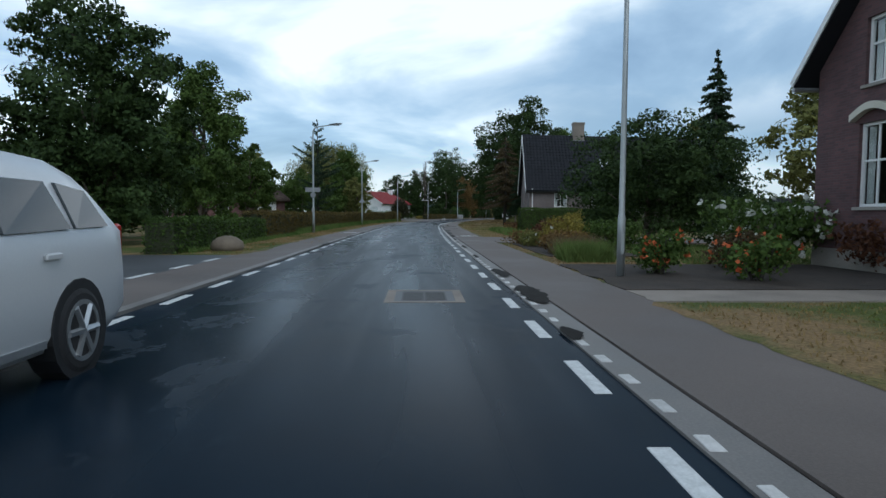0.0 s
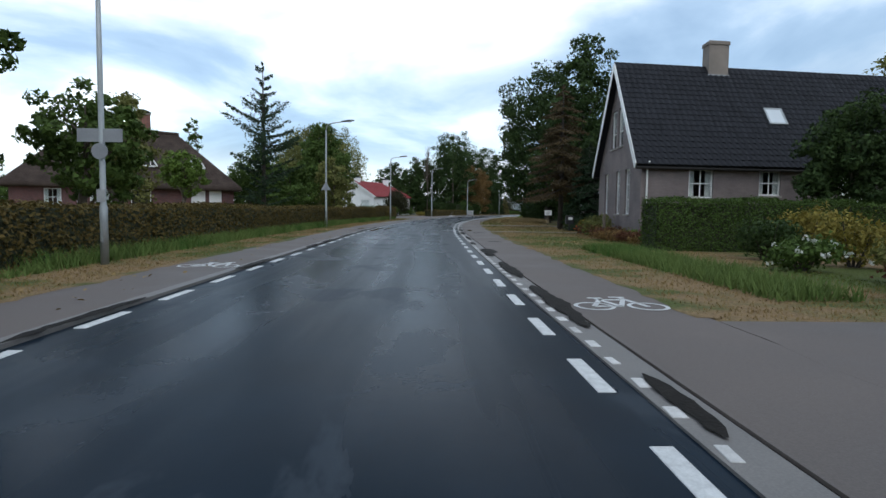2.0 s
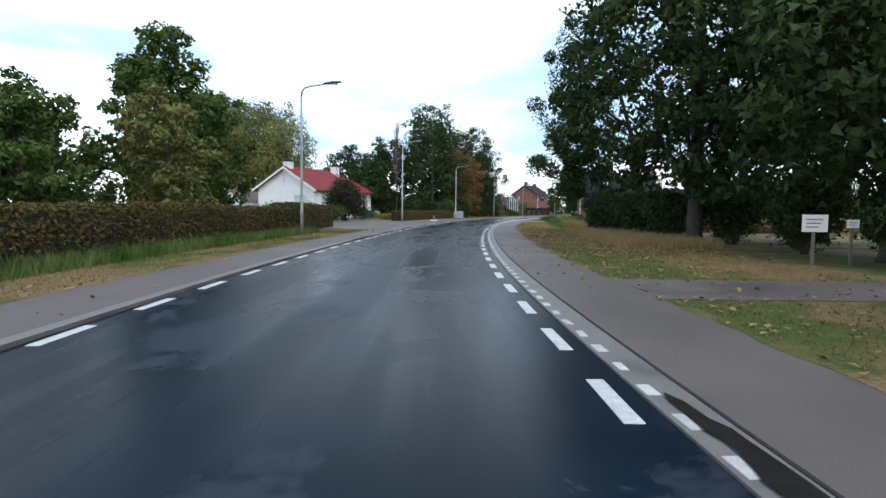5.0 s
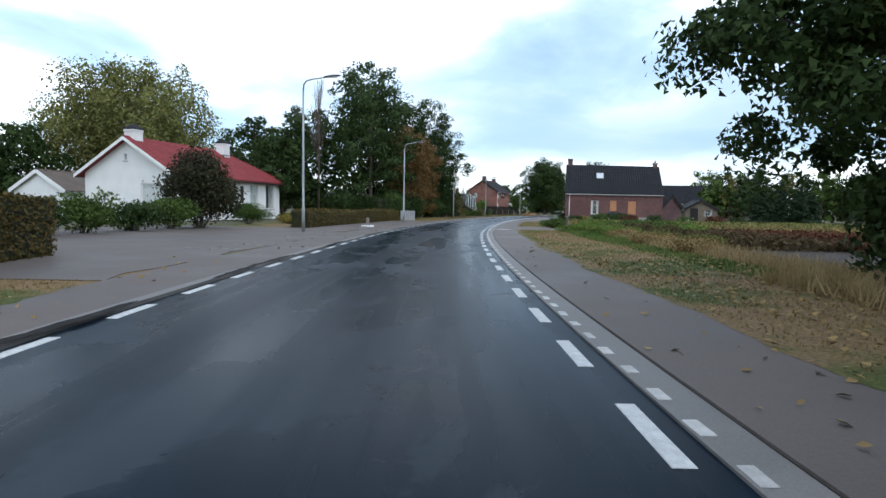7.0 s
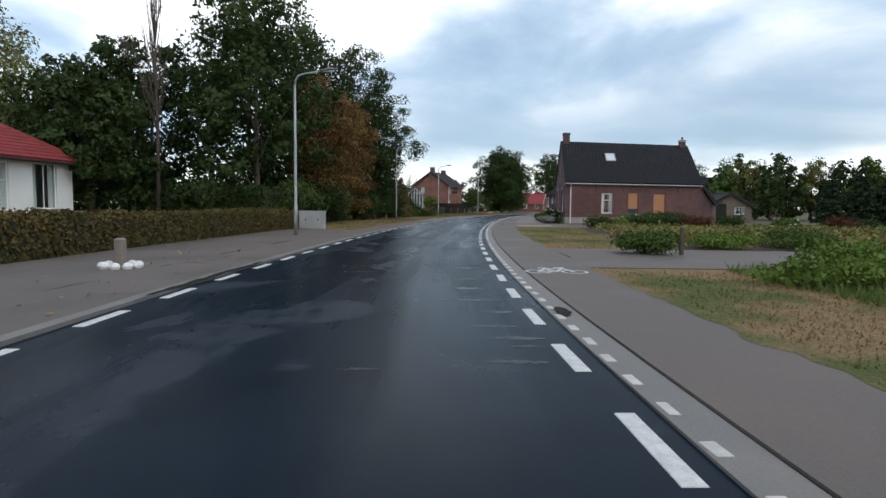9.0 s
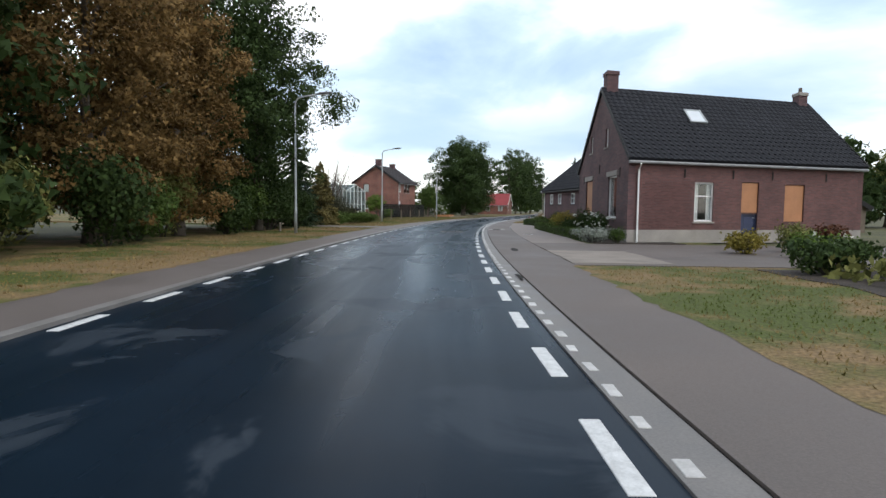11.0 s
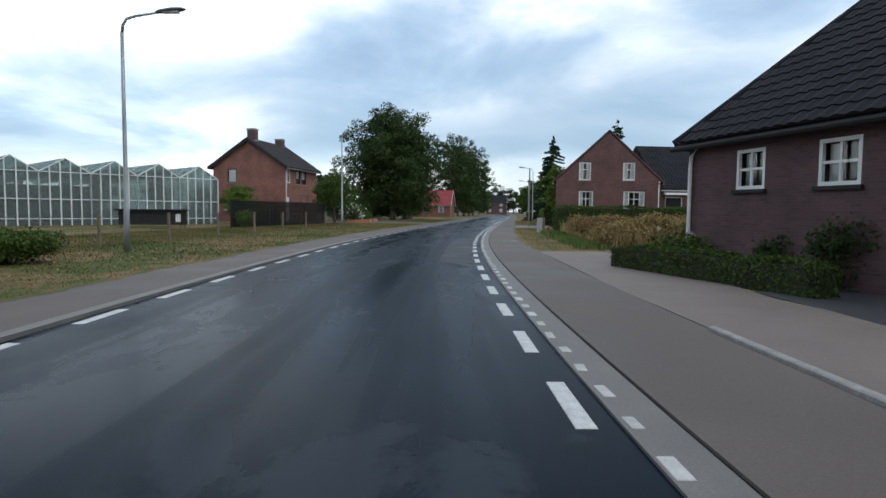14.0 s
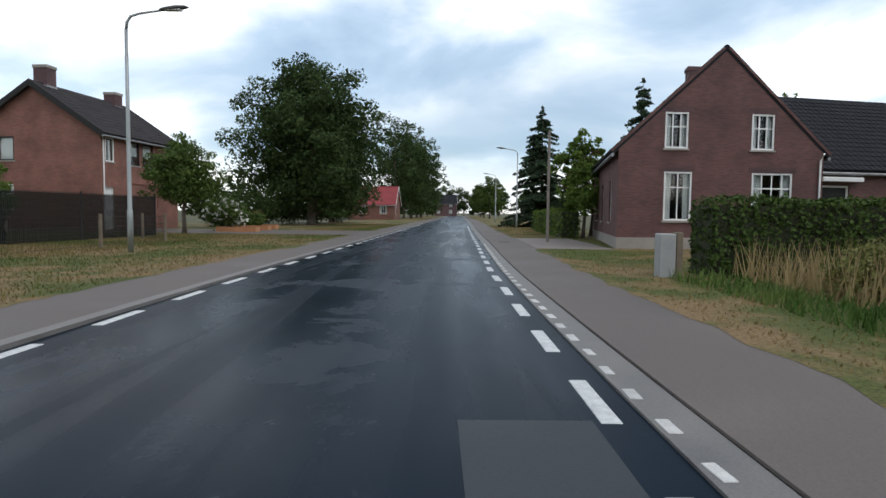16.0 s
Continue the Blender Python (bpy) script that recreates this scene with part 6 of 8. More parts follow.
def bare_shrub(name, s, d, h, w, seed, label):
    rng = np.random.default_rng(seed)
    t = thing(name, pose(*at(s, d), 0), label, "shrub")
    for part_i in range(3):
        g = Geo()
        for k in range(22):
            a, r = rng.uniform(0, 6.28), rng.uniform(0.1, 0.5) * w
            hh = h * rng.uniform(0.65, 1.0)
            x, y = math.cos(a) * r, math.sin(a) * r
            g.tube([(x * 0.15, y * 0.15, -0.02), (x * 0.45, y * 0.45, hh * 0.5), (x, y, hh)], [0.028, 0.016, 0.004], 4)
            for j in range(7):
                u = rng.uniform(0.4, 0.85)
                b = rng.normal(size=2) * 0.22
                g.tube([(x * u, y * u, hh * u), (x * u + b[0], y * u + b[1], hh * (u + 0.22))], [0.010, 0.004], 3)
        obj("twigwork", g, "bark", t)["kind"] = "stuff"
    return t


bare_shrub("bare_shrub", 188.5, -11.4, 5.9, 6.0, 65, "tall leafless shrub with many upright twigs")

# far end of the road
for k, (sw, dw) in enumerate([(455, 3), (462, -3), (450, 10), (448, -20), (458, 18)]):
    tree("tree", sw, dw, 12.0 + 2 * (k % 2), 6.0, 0.6, "leaf_dark", 2200, 0.5, 66 + k, "distant dark tree closing the road", group="trees closing the road")
# far left trees and the avenue
tree("tree", 257.0, -12.6, 15.2, 7.4, 1.0, "leaf_dark", 34000, 0.27, 71, "large broad dark green lime tree", trunk=0.4, blobs=40, open_=-1.0)
tree("tree", 270.0, -13.5, 14.0, 6.0, 1.6, "leaf_dark", 18000, 0.30, 72, "large broad dark green lime tree", trunk=0.35, blobs=32, open_=-1.0)
for k in range(5):
    tree("tree", 316.0 + 11 * k, -11.0 + 0.6 * k, 19.0 + (k % 2), 6.8, 1.0, "leaf_dark", 8000, 0.36, 73 + k, "tall dark green avenue tree", trunk=0.3, group="avenue trees")
tree("tree", 232.0, -13.0, 5.2, 2.1, 1.5, "leaf", 9000, 0.13, 80, "small round-crowned tree on a short trunk", trunk=0.12, blobs=22, spread=0.9, open_=-1.0)
tree("tree", 226.5, -20.0, 3.4, 1.75, 0.6, "leaf_light", 6000, 0.12, 81, "small round clipped tree before the house", trunk=0.1, blobs=12)
bush("hydrangea", 236.5, -12.7, (3.0, 2.6, 2.6), "leaf", 3200, 0.11, 82, "hydrangea with many white flower heads", flowers="petal_white", nf=170, fl=0.14)
for k in range(9):
    s = 330 + 16 * k
    tree("tree", s, 9 if k % 2 else -9, 9.0 + (k % 3), 4.2, 1.5, "leaf", 3500, 0.42, 90 + k, "distant green roadside tree", group="distant roadside trees")

# right side trees
conifer("spruce", 44.0, 23.2, 13.6, 3.2, 0.8, "needle", 100, "tall dark spruce behind the gardens", rows=26, per=11, leaf=0.24, dens=1.2)
tree("tree", 24.8, 11.0, 5.6, 3.9, 0.5, "leaf_dark", 20000, 0.13, 101, "broad dark bushy tree in the front garden", blobs=16, trunk=0.16)
tree("tree", 46.5, 17.0, 5.6, 2.2, 1.3, "leaf_dark", 11000, 0.14, 102, "round-crowned garden tree on a thin stem", trunk=0.1, blobs=14, open_=-0.6)
tree("tree", 28.0, 21.0, 8.0, 2.8, 1.5, "leaf_olive", 5000, 0.22, 103, "airy light green garden tree")
tree("tree", 62.0, 30.0, 11.0, 4.0, 2.0, "leaf_olive", 6000, 0.28, 104, "yellowish tree behind the grey house")
tree("tree", 45.0, 38.0, 10.0, 4.5, 2.0, "leaf", 6000, 0.3, 1041, "green tree behind the gardens")
conifer("fir", 64.7, 9.6, 9.6, 2.7, 2.6, "leaf_brown", 105, "brown ageing conifer on the lawn", rows=18, per=10, leaf=0.10, dens=2.3, power=0.6, trunk=0.2)
conifer("cypress", 62.6, 11.0, 5.6, 1.6, 0.2, "needle", 106, "dark dense conifer beside the wing", rows=22, per=11, leaf=0.10, dens=2.6, power=0.5)
for k, (s, d, h, r, mt) in enumerate([(78.0, 13.2, 16.2, 4.8, "leaf_dark"), (86.5, 11.0, 15.5, 5.8, "leaf_dark"), (82.0, 19.0, 12.5, 4.2, "leaf"), (89.5, 17.5, 14.0, 4.6, "leaf_dark")]):
    tree("oak", s, d, h, r, 2.0 if k else 1.2, mt, 15000 if k < 2 else 9000, 0.26, 110 + k, "tall dark green oak in a group beside the road", blobs=22, trunk=0.32, group="oaks beside the road", bark="bark_dark")
oak = tree("oak", 97.6, 12.0, 12.5, 2.95, 1.2, "leaf_dark", 27000, 0.13, 120, "leaning oak with a heavy bough hanging towards the road", blobs=20, trunk=0.25, bark="bark_dark", limbs=5, off=(-4.2, 0.3), tilt=-0.17, clumps=90)
# thin sprays on the other boughs of the oak
rng = np.random.default_rng(1201)
tips = [(math.cos(a) * r - 0.17 * z, math.sin(a) * r, z) for a, r, z in zip(rng.uniform(-1.9, 1.9, 26), rng.uniform(0.8, 4.2, 26), rng.uniform(3.6, 12.0, 26))]
twigs = Geo()
for x, y, z in tips:
    z0 = z - 0.9 - 0.25 * rng.random()
    twigs.tube([(-0.17 * z0, 0, z0), (-0.17 * z0 + (x + 0.17 * z0) * 0.5, y * 0.5, z0 + (z - z0) * 0.4), (x, y, z)], [0.07, 0.04, 0.012], 5)
obj("bough", twigs, "bark_dark", oak, smooth=True)["kind"] = "stuff"
cen = np.array(tips)[rng.integers(0, 26, 3600)]
dv = rng.normal(size=(3600, 3)) * np.array((0.42, 0.42, 0.26))
quads("spray", leaf_tris(cen + dv, 0.10, rng, dv + np.array((0, 0, 0.1))), "leaf_dark", oak, tri=True)["kind"] = "stuff"
tree("oak", 93.5, 14.5, 11.5, 3.4, 4.8, "leaf_olive", 3500, 0.16, 121, "slender oak with an open crown above the field edge", blobs=11, trunk=0.2, bark="bark_dark", limbs=11)
for k, (s, d, w, h) in enumerate([(95.5, 9.8, 3.4, 2.8), (92.5, 10.5, 3.2, 2.6), (89.0, 11.0, 3.4, 2.4), (98.5, 12.5, 3.0, 2.2), (97.4, 9.4, 2.6, 2.3)]):
    bush("bush", s, d, (w, w, h), "leaf_dark", 3600, 0.12, 125 + k, "dark thicket at the field edge", group="thicket at the field edge")
# gardens far behind the field
rngb = np.random.default_rng(5)
for k in range(52):
    x, y = 64 + k * 3.0 + rngb.uniform(-2, 2), 153 - k * 1.8 + rngb.uniform(-7, 8)
    tree("tree", 0, 0, rngb.uniform(4.5, 9.5), rngb.uniform(2.4, 4.2), 0.4, ("leaf", "leaf_dark", "leaf_olive", "leaf_dark")[k % 4], 1200, 0.42, 200 + k, "distant garden tree beyond the field", xy=(x, y), blobs=10, group="distant garden trees")
for k, (b, R, h) in enumerate([(40.5, 95, 9.2), (42.5, 100, 8.6), (44.5, 92, 7.6), (46.5, 96, 8.2), (48.5, 94, 7.8), (50.5, 97, 8.0), (52.5, 92, 7.4), (54.5, 96, 8.2)]):
    tree("tree", 0, 0, h, 3.2, 0.3, ("leaf_dark", "leaf", "leaf_dark", "leaf_olive")[k % 4], 4500, 0.26, 460 + k, "dark garden tree behind the shed and field", xy=(6.6 + R * math.sin(radians(b)), 88.5 + R * math.cos(radians(b))), group="trees behind the field")
for k, (x, y, h, r) in enumerate([(55.0, 129.4, 5.6, 1.5), (56.6, 128.2, 4.6, 1.7), (53.2, 130.6, 4.2, 1.6), (58.6, 128.6, 4.0, 1.5)]):
    conifer("cypress", 0, 0, h, r, 0.1, "needle", 440 + k, "dark spiky conifer at the end of the field", rows=18, per=10, leaf=0.2, xy=(x, y), power=0.6, group="conifers at the end of the field")
# far rows that close the horizon
for k in range(70):
    a = radians(-100 + 200 * k / 69) if k < 70 else 0
    R = rngb.uniform(230, 330)
    x, y = 20 + R * math.sin(a), 95 + R * math.cos(a)
    s_d = [np.hypot(x - p[0], y - p[1]) for p in LINE]
    if min(s_d) < 40:
        continue
    tree("tree", 0, 0, rngb.uniform(9, 15), rngb.uniform(6, 9), 0.3, ("leaf", "leaf_dark")[k % 2], 900, 1.0, 300 + k, "distant green tree on the horizon", xy=(x, y), blobs=10, group="trees on the horizon")
for k in range(14):
    a = radians(130 + 100 * k / 13)
    x, y = 5 + 120 * math.sin(a), -20 + 120 * math.cos(a)
    tree("tree", 0, 0, 11, 6, 0.5, "leaf_dark", 800, 0.9, 400 + k, "tree behind the start of the drive", xy=(x, y), blobs=10, group="trees behind the start")
for k, (x, y, h) in enumerate([(75.5, 213.0, 11.5)]):
    conifer("spruce", 0, 0, h, 3.6, 0.6, "needle", 420 + k, "tall dark spruce behind the brick house", rows=22, per=11, leaf=0.26, xy=(x, y), power=0.75)
conifer("spruce", 0, 0, 12.4, 2.6, 0.6, "needle", 429, "dark spruce behind the brick house", rows=22, per=11, leaf=0.24, xy=(77.5, 203.0), power=0.6)
tree("tree", 0, 0, 11.5, 4.6, 1.5, "leaf", 5000, 0.28, 425, "green tree behind the farm wing", xy=(90.0, 199.0))
tree("tree", 232.5, 8.3, 5.6, 1.6, 1.4, "leaf_light", 4500, 0.17, 426, "young light green tree beside the brick house", trunk=0.1)
tree("tree", 236.5, 9.6, 5.2, 1.6, 1.4, "leaf_red", 3000, 0.16, 427, "small reddish-leaved tree beside the brick house", trunk=0.1)
tree("tree", 216.5, 19.5, 3.9, 1.6, 1.4, "leaf_olive", 4000, 0.16, 428, "young yellow-green tree before the farm wing", trunk=0.1)

# ---------------------------------------------------------------- hedges


def along(s0, s1, d0, d1, n=12):
    return [at(s0 + (s1 - s0) * k / n, d0 + (d1 - d0) * k / n)[:2] for k in range(n + 1)]


hedge("hedge", along(29, 90.5, -7.2, -7.3, 24), 1.1, 1.27, "hedge", 500, "long clipped beech hedge with browning leaves", density=290, leaf=0.062)
hedge("hedge", along(17.6, 28.6, -6.7, -6.9, 5), 1.0, 1.0, "box_hedge", 512, "low greener clipped hedge beside the side road", density=420, leaf=0.058)
hedge("hedge", along(90.5, 101.5, -7.4, -8.6, 5), 1.1, 1.42, "hedge", 501, "end of the clipped beech hedge", density=320, leaf=0.062)
hedge("hedge", along(121.5, 136.5, -8.3, -8.05, 6), 1.1, 1.0, "hedge", 502, "low clipped hedge before the bungalow", density=330, leaf=0.062)
hedge("hedge", along(136.5, 145.2, -8.05, -8.2, 3), 1.0, 1.0, "hedge", 503, "low clipped hedge beside the lamp", density=300, leaf=0.066)
hedge("tall_hedge", [(-3.0, 128.5), (4.0, 127.0), (5.6, 124.5)], 1.4, 2.3, "leaf_dark", 504, "tall dark hedge beside the bungalow garden", density=120, leaf=0.12)
hedge("hedge", along(44.2, 44.6, 8.5, 17.0, 3), 1.3, 1.65, "box_hedge", 505, "tall clipped green hedge before the grey house", density=700, leaf=0.048)
hedge("low_hedge", along(163.3, 179.8, 7.1, 6.45, 9), 0.5, 0.40, "box_hedge", 506, "low clipped box hedge before the farmhouse", density=950, leaf=0.042, uneven=0.02)
hedge("low_hedge", along(184.8, 190.1, 7.45, 5.8, 3), 0.5, 0.5, "box_hedge", 507, "low clipped box hedge before the barn", density=950, leaf=0.042, uneven=0.02)
hedge("hedge", along(213.6, 214.2, 6.9, 30.0, 6), 1.1, 1.6, "box_hedge", 508, "clipped hedge before the brick house", density=260, leaf=0.07)
hedge("hedge", along(232.5, 246.0, 7.6, 7.8, 5), 1.0, 1.5, "leaf_light", 509, "clipped light green hedge beyond the brick house", density=140, leaf=0.1)

hedge("tall_hedge", along(18.0, 60.0, -25.0, -27.0, 8), 1.6, 2.6, "leaf_dark", 511, "tall dark hedge behind the garden trees", density=70, leaf=0.16)

# ---------------------------------------------------------------- forecourts, drives, beds


def plot(name, s0, s1, d0, d1, z, mat, label, category, wob=0.25, seed=1, thick=0.08):
    """A patch of ground with slightly wavy borders, in road coordinates."""
    rng = np.random.default_rng(seed)
    n = max(6, int(abs(s1 - s0) / 1.0))
    g = Geo()
    for k in range(n + 1):
        s = s0 + (s1 - s0) * k / n
        e = 0.0 if k in (0, n) else 1.0
        a, b = d0 + rng.normal() * wob * e * 0.4, d1 + rng.normal() * wob * e
        g.v += [at(s, a, z), at(s, b, z), at(s, b, z - thick), at(s, a, z - thick)]
    for k in range(n):
        o = 4 * k
        g.f += [(o + i, o + (i + 1) % 4, o + 4 + (i + 1) % 4, o + 4 + i) for i in range(4)]
    g.f += [(3, 2, 1, 0), tuple(4 * n + i for i in range(4))]
    return tagged(obj(name, g, mat), label, category, kind="structure")


plot("side_road", 7.0, 17.2, -45.0, -4.26, 0.032, "side_asphalt", "dark asphalt side road joining from the left", "road", 0.05, 2)
plot("forecourt", 97.2, 121.0, -17.0, -4.26, 0.036, "cycle", "wide grey-brown paved forecourt before the bungalow", "forecourt", 0.5, 3)
plot("forecourt", 121.0, 143.6, -7.6, -4.26, 0.036, "cycle", "grey-brown paved strip before the low hedge", "forecourt", 0.1, 31)
plot("drive", 25.4, 31.4, 4.56, 16.0, 0.036, "cycle", "grey asphalt drive into the gardens", "drive", 0.15, 4)
plot("garden_bed", 9.3, 14.2, 4.58, 14.0, 0.045, "soil", "dark bare garden soil with roses", "garden bed", 0.3, 5)
plot("garden_path", 8.0, 9.2, 4.56, 14.0, 0.040, "concrete", "narrow pale garden path", "path", 0.04, 6)
plot("garden_bed", 17.0, 25.0, 5.0, 8.2, 0.045, "soil", "dark planted garden bed along the cycle path", "garden bed", 0.3, 7)
plot("garden_path", 58.2, 59.0, 4.56, 11.2, 0.036, "concrete", "narrow concrete path across the verge", "path", 0.05, 8)
plot("drive", 70.5, 73.0, 4.56, 14.0, 0.034, "cycle", "narrow asphalt drive beside the oaks", "drive", 0.1, 9)
plot("drive", 125.7, 131.6, 4.56, 26.0, 0.036, "cycle", "grey-brown field drive", "drive", 0.15, 10)
plot("forecourt", 152.0, 161.2, 4.56, 30.0, 0.036, "cycle", "grey-brown paved yard before the farmhouse", "forecourt", 0.1, 11)
plot("forecourt", 161.2, 195.0, 4.56, 6.7, 0.036, "paving", "brown brick paving before the farmhouse", "forecourt", 0.05, 12)
plot("concrete_slab", 152.4, 156.8, 4.56, 7.0, 0.046, "concrete", "worn pale concrete slab in the yard", "slab", 0.08, 13)
plot("garden_bed", 161.6, 179.6, 7.0, 10.6, 0.042, "soil", "dark planted strip before the farmhouse wall", "garden bed", 0.05, 14)
plot("garden_bed", 185.6, 189.9, 7.3, 10.6, 0.042, "soil", "dark planted corner before the barn wall", "garden bed", 0.05, 141)
plot("forecourt", 179.7, 185.5, 6.72, 10.6, 0.034, "side_asphalt", "dark grey paving before the barn door", "forecourt", 0.03, 142)
plot("drive", 190.2, 195.6, 6.7, 26.0, 0.036, "cycle", "grey-brown drive beside the barn", "drive", 0.1, 15)
plot("field", 100.0, 124.0, 9.0, 20.0, 0.031, "soil", "dark bare soil of the field edge", "field", 0.4, 161)
plot("field", 100.0, 124.0, 20.0, 75.0, 0.03, "field_ground", "crop field of low browning plants", "field", 0.2, 16)
plot("field", 132.2, 151.5, 8.5, 60.0, 0.03, "soil", "kitchen garden soil with rows of plants", "field", 0.2, 17)
plot("drive", 233.0, 240.0, -30.0, -4.26, 0.034, "cycle", "grey drive to the two-storey house", "drive", 0.1, 18)
plot("drive", 222.5, 231.5, 4.56, 7.4, 0.034, "paving", "brown paved strip before the brick house", "drive", 0.05, 19)
plot("drive", 177.0, 180.0, -14.0, -4.26, 0.032, "cycle", "grey gravel drive beside the lawn", "drive", 0.1, 20)
plot("lawn", -60.0, 97.0, -60.0, -13.9, 0.015, "grass_ground", "garden lawn behind the hedge", "lawn", 0.3, 21)
plot("lawn", 180.5, 260.0, -60.0, -13.9, 0.015, "grass_ground", "grass yard before the greenhouse", "lawn", 0.3, 22)
plot("lawn", -60.0, 99.5, 11.9, 60.0, 0.012, "grass_ground", "garden lawn around the houses", "lawn", 0.3, 23)

# ---------------------------------------------------------------- grass


def open_ground(s, d, rng):
    """Keeps grass off the paved plots."""
    ok = np.ones(len(s), bool)
    for a, b, c, e in ((7, 17.4, -45, -4), (97.2, 121.2, -17, -4), (25.3, 31.5, 4, 17), (9.4, 14.3, 4.7, 14), (7.9, 9.4, 4, 14), (17, 25, 5, 8), (58.1, 59.1, 4, 12), (70.4, 73.1, 4, 15),
                       (125.6, 131.7, 4, 27), (121, 143.5, -7.2, -4), (151.9, 195.1, 4, 6.8), (152, 161.3, 4, 30), (190, 195.7, 4, 27), (233, 240, -30, -4), (222.4, 231.6, 4, 7.5), (177, 180, -14, -4), (161, 190, 6, 20), (50, 73, 10, 30)):
        ok &= ~((s > a) & (s < b) & (d > c) & (d < e))
    return ok


blades("grass_left", -3, 130, -6.8, -4.22, 60000, 0.04, "grass", 601, "short grass on the verge with dry stalks", keep=open_ground)
blades("grass_left_far", 130, 190, -9.0, -4.22, 28000, 0.04, "grass", 602, "short grass on the verge with dry stalks", keep=open_ground)
blades("grass_by_fence", 190, 262, -9.0, -4.22, 28000, 0.065, "grass_dull", 616, "short dull green grass on the verge", keep=open_ground)
blades("grass_right", -3, 125, 4.5, 9.8, 90000, 0.04, "grass", 603, "short yellowing grass on the verge", keep=open_ground)
blades("grass_right_far", 129, 262, 4.5, 8.6, 45000, 0.04, "grass", 604, "short yellowing grass on the verge", keep=open_ground)
blades("long_grass", 36, 92, -6.85, -5.9, 16000, 0.34, "grass_green", 605, "long green grass along the foot of the hedge", width=0.014)
blades("long_grass", 18, 36, -6.3, -5.9, 2500, 0.16, "grass_green", 615, "long green grass along the foot of the hedge", width=0.014)
blades("ditch_grass", 33, 44, 6.2, 7.6, 6000, 0.28, "grass_green", 606, "green grass in a shallow ditch", width=0.014)
blades("ditch_grass", 98, 124, 7.4, 8.8, 5500, 0.10, "grass_green", 607, "green grass along the field edge", width=0.014)
blades("lawn_grass", 14.3, 24, 8.0, 16, 22000, 0.06, "grass_green", 608, "green mown lawn grass in the garden")
blades("yard_grass", 190, 232, -16, -9, 36000, 0.09, "grass_dull", 609, "rough grass inside the wire fence")
blades("tall_dry_grass", 196.2, 213.0, 7.2, 12.0, 5000, 0.75, "dry_grass", 610, "tall dry straw-coloured grass", width=0.016, bend=0.22)
blades("tall_dry_grass", 196.2, 213.0, 12.0, 30.0, 30000, 0.95, "dry_grass", 611, "tall dry straw-coloured grass", width=0.02, bend=0.22)
blades("tall_green_grass", 196.0, 213.0, 6.0, 7.2, 2500, 0.22, "grass_green", 612, "green grass at the foot of the dry grass", width=0.016)
blades("dry_field_grass", 98, 123.8, 8.6, 10.2, 6000, 0.32, "dry_grass", 613, "dry grass along the field edge", width=0.014)
blades("brown_undergrowth", 83, 99, 7.2, 11.0, 14000, 0.34, "dry_grass", 614, "dry brown undergrowth below the oak", width=0.014)


def crop(name, s0, s1, d0, d1, rows, h, mat, seed, label, n, leaf=0.16):
    """Rows of low crop plants."""
    rng = np.random.default_rng(seed)
    s = rng.uniform(s0, s1, n)
    r = rng.integers(0, rows, n)
    d = d0 + (d1 - d0) * (r + 0.5) / rows + rng.normal(size=n) * (d1 - d0) / rows * 0.22
    p = np.array([at(a, b) for a, b in zip(s, d)])
    p[:, 2] = 0.05 + rng.uniform(0, 1, n) ** 1.5 * h
    ob = quads(name, leaf_cards(p, leaf, rng, up=1.0, long=1.7), mat)
    return tagged(ob, label, "crop", kind="stuff")


crop("beet_crop", 100.5, 123.5, 21.0, 60.0, 48, 0.40, "crop_gold", 620, "rows of low golden-olive crop plants", 30000, 0.13)
crop("brown_crop", 108.0, 123.5, 9.8, 16.0, 9, 0.32, "leaf_brown", 621, "rows of withered brown crop plants", 9000, 0.14)
crop("red_crop", 100.5, 123.5, 14.5, 22.0, 10, 0.34, "leaf_red", 624, "rows of withered red-brown crop plants", 9000, 0.14)
crop("garden_rows", 134.0, 151.0, 9.0, 40.0, 30, 0.42, "leaf_olive", 622, "rows of olive-green kitchen-garden plants", 20000, 0.12)
crop("yellow_rows", 133.0, 145.0, 8.8, 40.0, 30, 0.36, "leaf_weed", 623, "withered straw-coloured kitchen-garden plants", 9000, 0.10)


for k, (sw, dw, w, h) in enumerate([(129.9, 7.0, 2.0, 0.75), (122.9, 7.9, 2.4, 0.6), (124.2, 9.4, 2.6, 0.8), (122.0, 10.6, 3.0, 0.8), (119.8, 8.9, 2.6, 0.6), (117.0, 9.2, 2.6, 0.6), (124.4, 12.6, 3.2, 0.9), (121.0, 13.5, 3.2, 0.8), (132.6, 10.2, 2.4, 0.6), (133.2, 13.0, 2.8, 0.7)]):
    bush("weed_clump", sw, dw, (w, w, h), "leaf_light" if k % 3 else "leaf", 2200, 0.07, 640 + k, "clump of tall green weeds beside the field drive", category="weeds", group="green weeds at the field drive")
blades("weed_grass", 112, 125.4, 7.2, 13.0, 12000, 0.20, "grass_green", 650, "long green grass and weeds beside the field drive", width=0.014)


